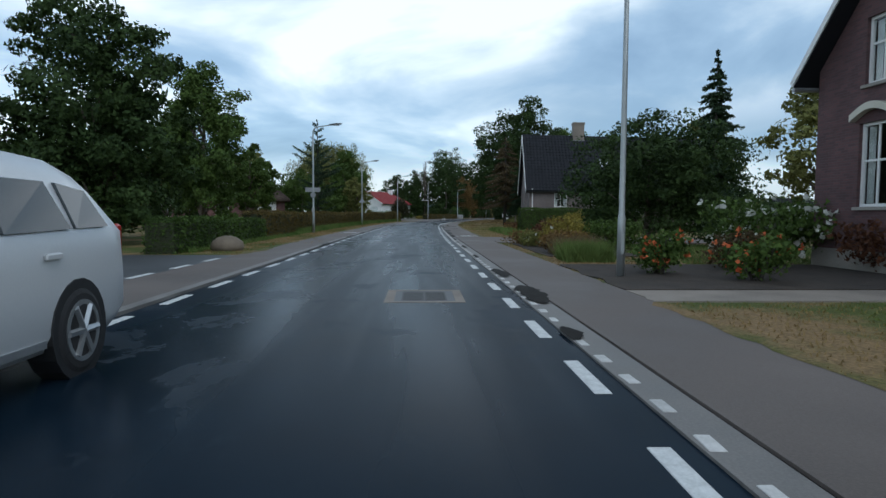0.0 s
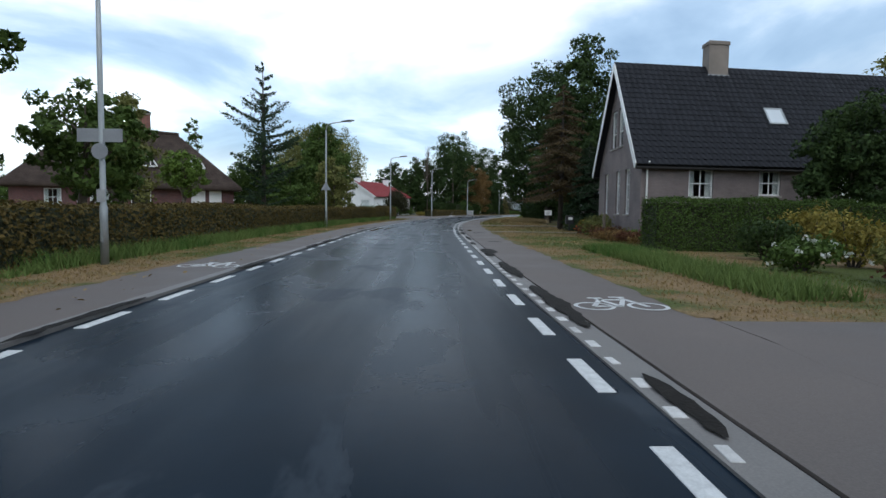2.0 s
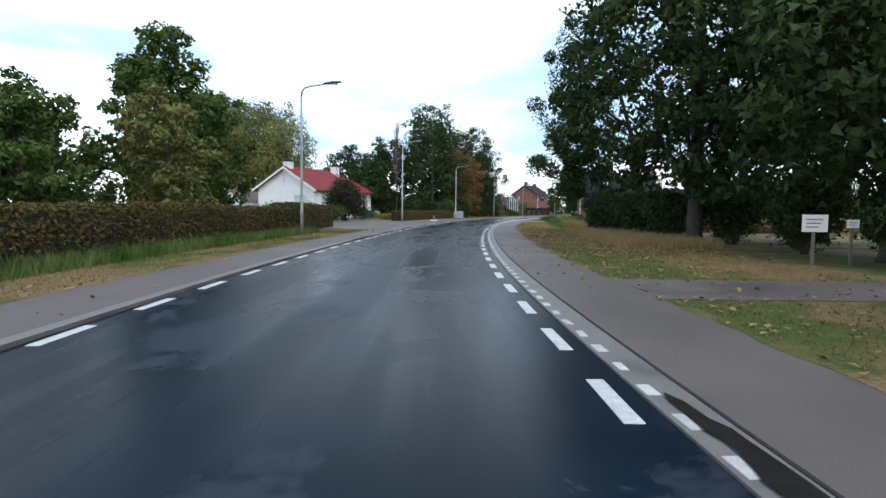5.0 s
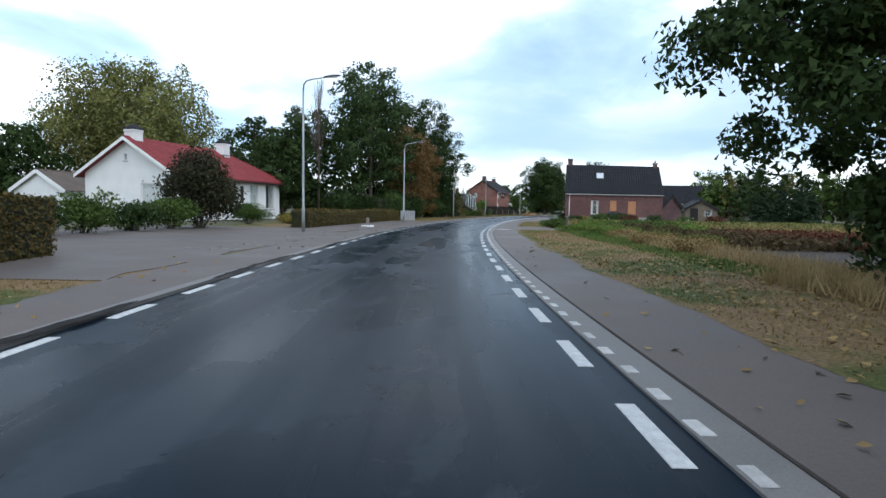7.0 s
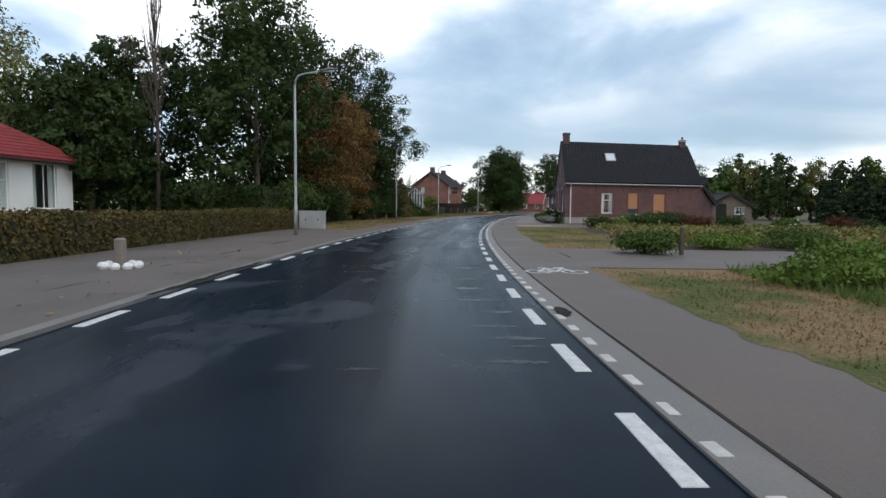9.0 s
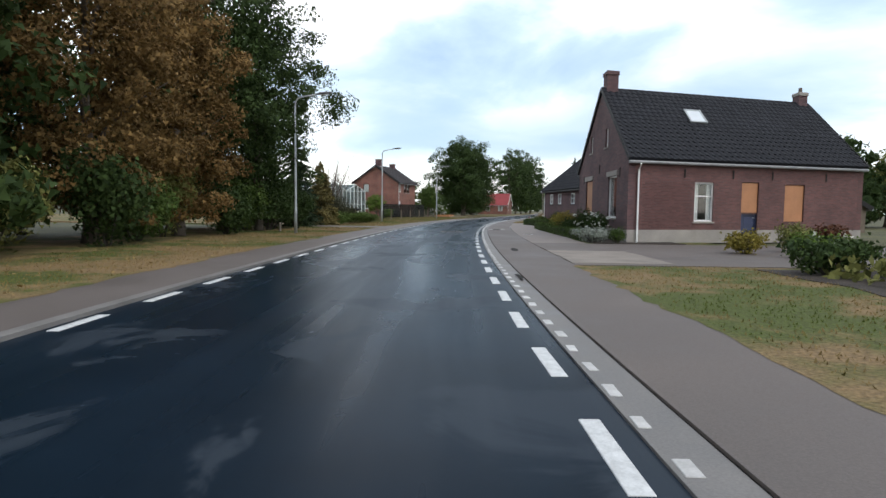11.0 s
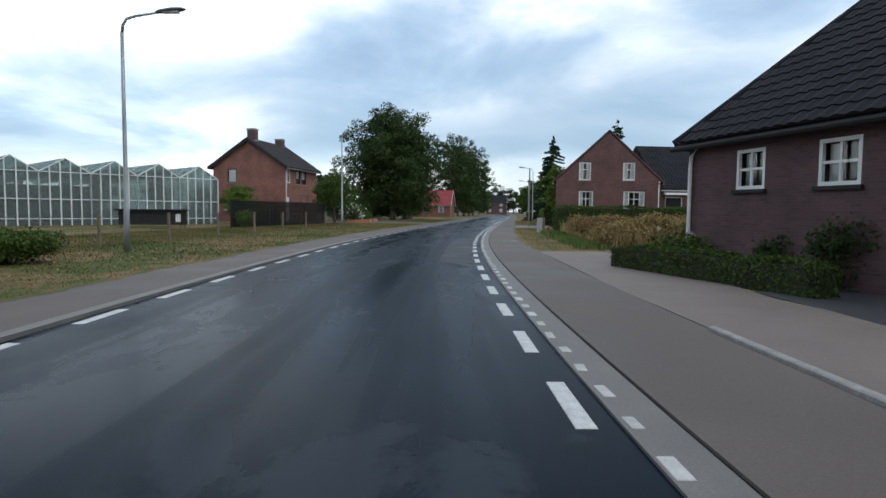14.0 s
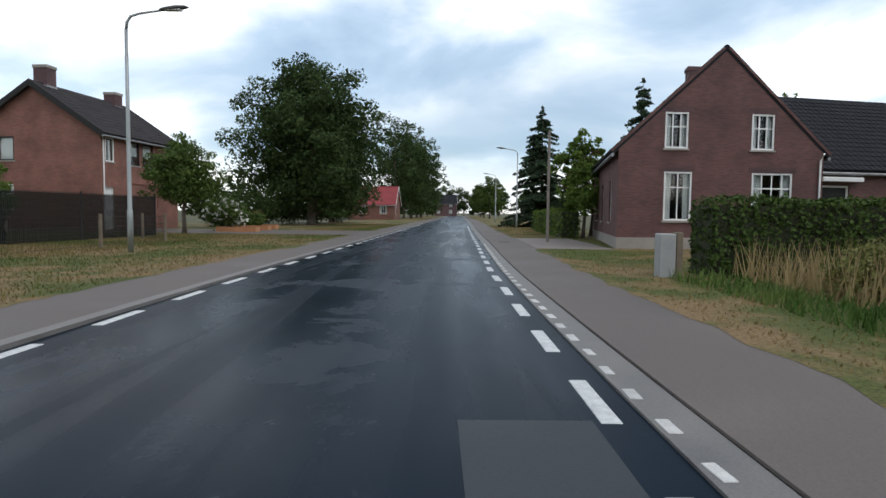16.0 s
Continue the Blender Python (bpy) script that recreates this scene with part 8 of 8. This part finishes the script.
def bicycle_mark(s, d, z):
    t = on_road("bicycle_marking", s, d, z, "white painted bicycle symbol on the cycle path", "road marking", "bicycle markings")
    def ring(cx, cy, r, w=0.055, n=24):
        g = Geo()
        for i in range(n):
            a = 2 * math.pi * i / n
            for q in (r - w, r):
                g.v.append((cx + q * math.cos(a), cy + q * math.sin(a) * 1.15, 0.005))
        g.f = [(2 * i, 2 * i + 1, (2 * i + 3) % (2 * n), (2 * i + 2) % (2 * n)) for i in range(n)]
        return g
    obj("wheel_mark", ring(-0.36, -0.2, 0.27), "paint", t)
    obj("wheel_mark", ring(0.36, -0.2, 0.27), "paint", t)
    g = Geo()
    for a, b in (((-0.36, -0.2), (-0.14, 0.35)), ((-0.14, 0.35), (0.2, 0.35)), ((0.2, 0.35), (0.0, -0.2)), ((0.0, -0.2), (-0.14, 0.35)), ((-0.36, -0.2), (0.0, -0.2)), ((0.36, -0.2), (0.2, 0.6)), ((0.08, 0.62), (0.3, 0.60)), ((-0.26, 0.52), (-0.06, 0.52)), ((-0.14, 0.35), (-0.17, 0.52))):
        dx, dy = b[0] - a[0], b[1] - a[1]
        ln = math.hypot(dx, dy)
        nx, ny = -dy / ln * 0.035, dx / ln * 0.035
        g.box(0, 1, 0, 1, 0, 1)
        g.v[-8:] = [(a[0] - nx, a[1] - ny, 0), (b[0] - nx, b[1] - ny, 0), (b[0] + nx, b[1] + ny, 0), (a[0] + nx, a[1] + ny, 0)] + [(a[0] - nx, a[1] - ny, 0.005), (b[0] - nx, b[1] - ny, 0.005), (b[0] + nx, b[1] + ny, 0.005), (a[0] + nx, a[1] + ny, 0.005)]
    obj("frame_mark", g, "paint", t)


bicycle_mark(32.6, 3.75, 0.036)
bicycle_mark(124.9, 3.62, 0.036)
bicycle_mark(37.3, -3.4, 0.046)
for s in (9.4, 11.4, 13.4, 15.4):
    ob = obj("give_way_dash", Geo().bevel_box(-0.07, 0.07, -0.5, 0.5, 0, 0.006, 0.003), "paint")
    ob.matrix_basis = frame_at(s, -4.4, 0.033)
    tagged(ob, "white painted dash across the side road's mouth", "road marking", "dashes at the side road")

# posts, boxes and signs


def post(name, s, d, h, r, mat, label, category, cap=False, sq=False):
    t = thing(name, frame_at(s, d), label, category)
    g = Geo().bevel_box(-r, r, -r, r, -0.05, h, 0.01) if sq else Geo().tube([(0, 0, -0.05), (0, 0, h * 0.5), (0, 0, h)], [r, r * 0.95, r * 0.85], 9)
    obj("post", g, mat, t)
    return t


post("wooden_post", 52.2, 9.3, 1.15, 0.055, "wood", "short weathered wooden post on the verge", "post", sq=True)
t = thing("letter_box", frame_at(60.9, 9.5), "dark letter box with a white label on a post", "letter box")
obj("post", Geo().box(-0.04, 0.04, -0.04, 0.04, -0.05, 0.62), "black", t)
obj("box", Geo().bevel_box(-0.24, 0.24, -0.18, 0.18, 0.45, 0.98, 0.05), "black", t)
obj("label_plate", Geo().box(-0.12, 0.14, -0.19, -0.182, 0.72, 0.88), "white", t, "white label")
for s, d, w, h, z in ((76.6, 10.3, 0.62, 0.42, 0.85), (76.9, 11.4, 0.3, 0.2, 0.95)):
    t = thing("garden_sign", frame_at(s, d), "small white sign board on a post by the drive", "sign")
    obj("post", Geo().box(-0.03, 0.03, -0.02, 0.04, -0.05, z + h), "wood", t)
    b = obj("board", Geo().bevel_box(-w / 2, w / 2, -0.045, -0.022, z, z + h, 0.004), "white", t)
    tx = Geo()
    for k in range(3):
        tx.box(-w * 0.36, w * (0.3 - 0.08 * k), -0.049, -0.0455, z + h * (0.68 - 0.22 * k), z + h * (0.76 - 0.22 * k))
    obj("lettering", tx, "sign_back", b, "grey unreadable lines")

t = thing("stone_marker", frame_at(124.5, -4.95), "short grey stone post standing among white stones", "marker")
obj("post", Geo().bevel_box(-0.09, 0.09, -0.09, 0.09, 0.0, 0.62, 0.03), "concrete", t)
for k in range(9):
    a = k * 0.7
    obj("stone", Geo().loft([[(0.32 * math.cos(a) + 0.10 * r * math.cos(b), 0.32 * math.sin(a) + 0.10 * r * math.sin(b), z) for b in [i * math.pi / 4 for i in range(8)]] for r, z in ((0.8, 0.03), (1.0, 0.09), (0.7, 0.14), (0.2, 0.16))]), "render_white", t)


def cabinet(s, d, w, h, dp, rz=0):
    t = thing("utility_cabinet", frame_at(s, d, 0, rz), "light grey utility cabinet with two doors", "cabinet")
    obj("plinth", Geo().box(-w / 2, w / 2, -dp / 2, dp / 2, -0.05, 0.1), "concrete", t)
    b = obj("body", Geo().bevel_box(-w / 2 + 0.02, w / 2 - 0.02, -dp / 2 + 0.02, dp / 2 - 0.02, 0.1, h, 0.02), "cabinet", t)
    for k in (0, 1):
        x0 = -w / 2 + 0.05 + k * (w / 2 - 0.03)
        dd = obj("door", Geo().bevel_box(x0, x0 + w / 2 - 0.06, -dp / 2 + 0.005, -dp / 2 + 0.02, 0.15, h - 0.08, 0.004), "cabinet", t)
        obj("handle", Geo().box(x0 + w / 4 - 0.02, x0 + w / 4 + 0.02, -dp / 2 - 0.02, -dp / 2 + 0.005, 0.5, 0.62), "black", dd)
    obj("lid", Geo().bevel_box(-w / 2, w / 2, -dp / 2, dp / 2, h, h + 0.06, 0.02), "cabinet", t)


cabinet(143.2, -6.3, 1.35, 0.95, 0.45)
t = thing("stone_pillar", frame_at(213.2, 6.05), "grey stone letter pillar beside a wooden post", "pillar")
obj("pillar", Geo().bevel_box(-0.22, 0.12, -0.16, 0.16, -0.05, 0.92, 0.02), "cabinet", t)
obj("side_post", Geo().bevel_box(0.14, 0.28, -0.12, 0.1, -0.05, 0.95, 0.015), "wood", t)
t = post("wooden_pole", 227.4, 5.65, 5.0, 0.065, "concrete", "bare weathered wooden pole beside the brick house", "pole")
t = post("wooden_post", 203.6, 5.75, 0.6, 0.05, "wood", "short wooden post with a red top on the verge", "post", sq=True)
obj("post_top", Geo().bevel_box(-0.056, 0.056, -0.056, 0.056, 0.42, 0.61, 0.012), "red_paint", t, "faded red painted top")
post("wooden_post", 129.6, 7.9, 0.8, 0.05, "bark", "short reddish wooden post beside the drive", "post", sq=True)
post("garden_lantern", 168.9, -8.0, 0.5, 0.06, "concrete", "short pale garden post on the verge", "post")

# boulder beside the side road
rngr = np.random.default_rng(3)
t = thing("boulder", frame_at(19.5, -5.3), "rounded brown boulder on the grass", "boulder")
rings = []
for z, r in ((0.0, 0.42), (0.14, 0.5), (0.32, 0.44), (0.46, 0.28), (0.52, 0.08)):
    rings.append([(r * 1.1 * math.cos(a) * rngr.uniform(0.92, 1.08), r * math.sin(a) * rngr.uniform(0.92, 1.08), z) for a in [i * math.pi / 8 for i in range(16)]])
obj("stone", Geo().loft(rings), "wood", t, smooth=True)

# wire fence before the greenhouse
t = thing("wire_fence", Matrix.Identity(4), "wire mesh fence on wooden posts", "fence")
line_pts = [at(190.0 + 4.2 * k, -9.4 - 0.05 * k, 0) for k in range(9)] + [at(226.0, -12.0, 0)]
for k, p in enumerate(line_pts):
    g = Geo().tube([(p[0], p[1], -0.05), (p[0], p[1], 1.15)], 0.055, 8)
    obj("fence_post", g, "wood", t)
for a, b in zip(line_pts, line_pts[1:]):
    g = Geo()
    for z in (0.15, 0.45, 0.75, 1.05):
        g.tube([(a[0], a[1], z), (b[0], b[1], z)], 0.006, 4)
    n = 26
    for i in range(n):
        u = i / n
        x, y = a[0] + (b[0] - a[0]) * u, a[1] + (b[1] - a[1]) * u
        g.tube([(x, y, 0.12), (x, y, 1.06)], 0.004, 3)
    w = obj("wire_mesh", g, "dark_frame", t)
t = thing("mesh_fence", Matrix.Identity(4), "dark green mesh fence panels before the house", "fence")
mf = [at(214.0, -14.5), at(219.0, -14.0), at(224.0, -13.4), at(229.0, -13.0)]
for p in mf:
    obj("fence_post", Geo().tube([(p[0], p[1], -0.05), (p[0], p[1], 2.0)], 0.04, 8), "dark_frame", t)
for a, b in zip(mf, mf[1:]):
    g = Geo()
    for i in range(60):
        u = i / 60
        x, y = a[0] + (b[0] - a[0]) * u, a[1] + (b[1] - a[1]) * u
        g.tube([(x, y, 0.05), (x, y, 1.95)], 0.008, 3)
    for z in np.linspace(0.1, 1.93, 9):
        g.tube([(a[0], a[1], z), (b[0], b[1], z)], 0.008, 3)
    w = obj("mesh_panel", g, "dark_frame", t)
    e = Vector((b[0] - a[0], b[1] - a[1], 0)).normalized() * 0.02
    q = [(a[0] - e.y, a[1] + e.x), (b[0] - e.y, b[1] + e.x), (b[0] - e.y * 1.2, b[1] + e.x * 1.2), (a[0] - e.y * 1.2, a[1] + e.x * 1.2)]
    obj("shade_net", Geo().prism(q, 0.06, 1.9), "net", w, "dark green shade netting")

# concrete pipe, hutch, low walls
t = thing("concrete_pipe", frame_at(219.5, -15.2, 0.0, 60), "large dark weathered pipe lying in the grass", "pipe")
g = Geo()
rings = []
for x, r in ((-1.7, 0.66), (1.7, 0.66), (1.7, 0.54), (-1.7, 0.54)):
    rings.append([(x, r * math.cos(a), 0.66 + r * math.sin(a)) for a in [i * math.pi / 12 for i in range(24)]])
g.loft(rings + rings[:1], caps=False)
obj("pipe_ring", g, "bark_dark", t, smooth=False)
t = thing("animal_hutch", frame_at(212.5, -19.0, 0, 15), "low dark wooden hutch with a flat roof", "hutch")
obj("body", Geo().box(-1.9, 1.9, -0.6, 0.6, 0.25, 1.15), "dark_frame", t)
obj("roof", Geo().bevel_box(-2.1, 2.1, -0.8, 0.8, 1.15, 1.25, 0.02), "tile_dark", t)
for x in (-1.8, 1.8):
    for y in (-0.5, 0.5):
        obj("leg", Geo().box(x - 0.05, x + 0.05, y - 0.05, y + 0.05, -0.02, 0.25), "wood", t)
obj("notice", Geo().box(1.55, 1.85, -0.63, -0.605, 0.45, 0.95), "white", t, "white notice")
for k, (s, d, w) in enumerate([(236.0, -11.6, 2.4), (239.4, -12.0, 2.4), (242.6, -12.4, 2.2)]):
    t = thing("low_planter", frame_at(s, d), "low orange-brown timber planter with plants", "planter", "low planters")
    for y in (-0.4, 0.36):
        obj("plank", Geo().box(-w / 2, w / 2, y, y + 0.04, 0, 0.32), "board", t)
    for x in (-w / 2, w / 2 - 0.04):
        obj("end_plank", Geo().box(x, x + 0.04, -0.36, 0.36, 0, 0.32), "board", t)
    obj("planter_soil", Geo().box(-w / 2 + 0.05, w / 2 - 0.05, -0.35, 0.35, 0, 0.26), "soil", t)
# gate and fence before the bungalow
t = thing("garden_fence", Matrix.Identity(4), "dark metal bar fence before the bungalow", "fence")
a, b = at(106.0, -16.8), at(112.0, -15.6)
for i in range(30):
    u = i / 29
    x, y = a[0] + (b[0] - a[0]) * u, a[1] + (b[1] - a[1]) * u
    obj("bar", Geo().tube([(x, y, 0.0), (x, y, 1.35)], 0.012 if i % 10 else 0.03, 5), "dark_frame", t)
for z in (0.2, 1.3):
    obj("rail", Geo().tube([(a[0], a[1], z), (b[0], b[1], z)], 0.018, 5), "dark_frame", t)

# ---------------------------------------------------------------- silver car in the other lane


def car(m):
    t = thing("car", m, "silver-grey estate car with dark windows in the opposite lane", "car")
    # x along the car, front at 0, rear at 4.55; y across
    L = [(0.0, 0.42, 0.62, 0.66, 0.62, 0.55), (0.12, 0.25, 0.72, 0.78, 0.78, 0.7), (0.6, 0.22, 0.86, 0.92, 0.87, 0.8), (1.25, 0.22, 0.95, 1.02, 0.89, 0.8), (1.75, 0.22, 0.98, 1.38, 0.90, 0.66),
         (2.2, 0.22, 1.0, 1.56, 0.90, 0.62), (3.0, 0.22, 1.02, 1.60, 0.90, 0.61), (3.8, 0.22, 1.04, 1.56, 0.90, 0.60), (4.2, 0.24, 1.05, 1.46, 0.88, 0.59), (4.42, 0.30, 1.02, 1.16, 0.85, 0.62), (4.55, 0.42, 0.85, 0.92, 0.78, 0.66)]
    rings = []
    for x, zb, zm, zr, hw, rw in L:
        zc = (zb + zm) / 2
        right = [(x, hw * 0.92, zb), (x, hw, zb + 0.12), (x, hw * 1.01, zc), (x, hw * 0.985, zm), (x, rw + (hw - rw) * 0.25, zm + (zr - zm) * 0.72), (x, rw * 0.9, zr), (x, rw * 0.45, zr + 0.025)]
        rings.append(right + [(x, -y, z) for _, y, z in reversed(right)])
    obj("body", Geo().loft(rings), "car_paint", t, smooth=True)
    for sg in (1, -1):
        for x0, x1 in ((1.85, 2.72), (2.8, 3.55), (3.62, 4.12)):
            def edge(x, up_):
                zm, zr = np.interp(x, [q[0] for q in L], [q[2] for q in L]), np.interp(x, [q[0] for q in L], [q[3] for q in L])
                hw, rw = np.interp(x, [q[0] for q in L], [q[4] for q in L]), np.interp(x, [q[0] for q in L], [q[5] for q in L])
                ym, yt = hw * 0.985, rw + (hw - rw) * 0.25
                zt = zm + (zr - zm) * 0.72
                u = 0.06 + 0.86 * up_
                return (x, sg * (ym + (yt - ym) * u + 0.03), zm + (zt - zm) * u)
            g = Geo()
            q = [edge(x0, 0), edge(x1, 0), edge(x1 - 0.05, 1), edge(x0 + (0.25 if x0 < 2 else 0.03), 1)]
            g.hexa([(x, y - sg * 0.035, z) for x, y, z in q] + q)
            obj("side_window", g, "car_glass", t, "dark tinted window")
        g = Geo()
        g.box(1.25, 3.2, min(sg * 0.86, sg * 0.905), max(sg * 0.86, sg * 0.905), 0.27, 0.32)
        obj("sill_strip", g, "alloy", t)
        g = Geo().bevel_box(1.78, 1.98, min(sg * 0.93, sg * 1.08), max(sg * 0.93, sg * 1.08), 0.98, 1.12, 0.03)
        obj("door_mirror", g, "car_paint", t)
        for x in (2.35, 3.2):
            obj("door_handle", Geo().bevel_box(x, x + 0.2, min(sg * 0.9, sg * 0.93), max(sg * 0.9, sg * 0.93), 0.86, 0.90, 0.01), "car_paint", t)
        obj("tail_lamp", Geo().bevel_box(4.40, 4.50, min(sg * 0.66, sg * 0.82), max(sg * 0.66, sg * 0.82), 0.82, 1.08, 0.02), "red_glass", t)
        obj("headlamp", Geo().bevel_box(0.06, 0.4, min(sg * 0.5, sg * 0.80), max(sg * 0.5, sg * 0.80), 0.62, 0.80, 0.03), "diffuser", t)
        for x in (0.85, 3.62):
            arch = Geo().tube([(x, sg * 0.70, 0.33), (x, sg * 0.915, 0.33)], 0.37, 20)
            w = obj("wheel", Geo().tube([(x, sg * 0.72, 0.32), (x, sg * 0.74, 0.32), (x, sg * 0.91, 0.32), (x, sg * 0.93, 0.32)], [0.27, 0.315, 0.315, 0.27], 24), "rubber", t, "black tyre", smooth=False)
            rim = Geo().tube([(x, sg * 0.925, 0.32), (x, sg * 0.936, 0.32)], 0.07, 12)
            for i in range(6):
                a = i * math.pi / 3
                rim.tube([(x, sg * 0.932, 0.32), (x + 0.2 * math.cos(a), sg * 0.932, 0.32 + 0.2 * math.sin(a))], 0.028, 5)
            ring = []
            for y, r in ((0.926, 0.19), (0.926, 0.225), (0.938, 0.225), (0.938, 0.19)):
                ring.append([(x + r * math.cos(b), sg * y, 0.32 + r * math.sin(b)) for b in [i * math.pi / 12 for i in range(24)]])
            rim.loft(ring + ring[:1], caps=False)
            obj("rim", rim, "alloy", w, "silver alloy rim")
            obj("wheel_arch", arch, "black", t)
    obj("windscreen", Geo().hexa([(1.30, -0.72, 1.03), (1.30, 0.72, 1.03), (1.72, 0.62, 1.385), (1.72, -0.62, 1.385), (1.29, -0.72, 1.05), (1.29, 0.72, 1.05), (1.71, 0.62, 1.405), (1.71, -0.62, 1.405)]), "car_glass", t)
    obj("rear_window", Geo().hexa([(4.44, -0.6, 1.12), (4.44, 0.6, 1.12), (4.24, 0.52, 1.44), (4.24, -0.52, 1.44), (4.45, -0.6, 1.13), (4.45, 0.6, 1.13), (4.25, 0.52, 1.45), (4.25, -0.52, 1.45)]), "car_glass", t)


MAT["car_glass"] = material("tinted_car_glass", (0.03, 0.04, 0.045), 0.06, 0.1, 1, 10, 0, spec=0.8)
# front towards the camera's start
car(frame_at(0.75, -2.5) @ pose(0, 0, 0, 0, 0, 90) @ Matrix.Diagonal((1, 1, 1.1, 1)))


# rows of pale marks in the forecourt paving
for s, d in [(104.4, -6.2 + 0.365 * k) for k in range(5)] + [(106.25, -5.57 + 0.39 * k) for k in range(4)] + [(108.3, -4.75), (110.0, -5.1), (111.5, -5.5)]:
    mk = obj("paving_mark", Geo().bevel_box(-0.09, 0.09, -0.13, 0.13, 0.0, 0.006, 0.002), "kerb")
    mk.matrix_basis = frame_at(s, d, 0.036)
    tagged(mk, "small pale stone mark set in the paving", "paving mark", "pale paving marks")


# ---------------------------------------------------------------- single bricks of the farmhouse front beside its corner
def front_bricks(parent, count=300, x0=0.66, x1=3.08, z0=0.558, bw=0.22, bh=0.062):
    g = Geo().bevel_box(0.0, bw - 0.011, -0.007, -0.001, 0.0, bh - 0.011, 0.002)
    me = mesh_of("brick", g, "brick_single")
    done, row = 0, int(z0 / bh) + 1
    while done < count:
        x = math.ceil(x0 / bw) * bw + (bw * 0.5 if row % 2 else 0.0)
        while x + bw < x1 and done < count:
            piece("brick", me, parent, Matrix.Translation((x + 0.0055, -0.0005 * ((done * 7) % 5), row * bh + 0.0055)))
            x += bw
            done += 1
        row += 1


front_bricks(farmhouse)
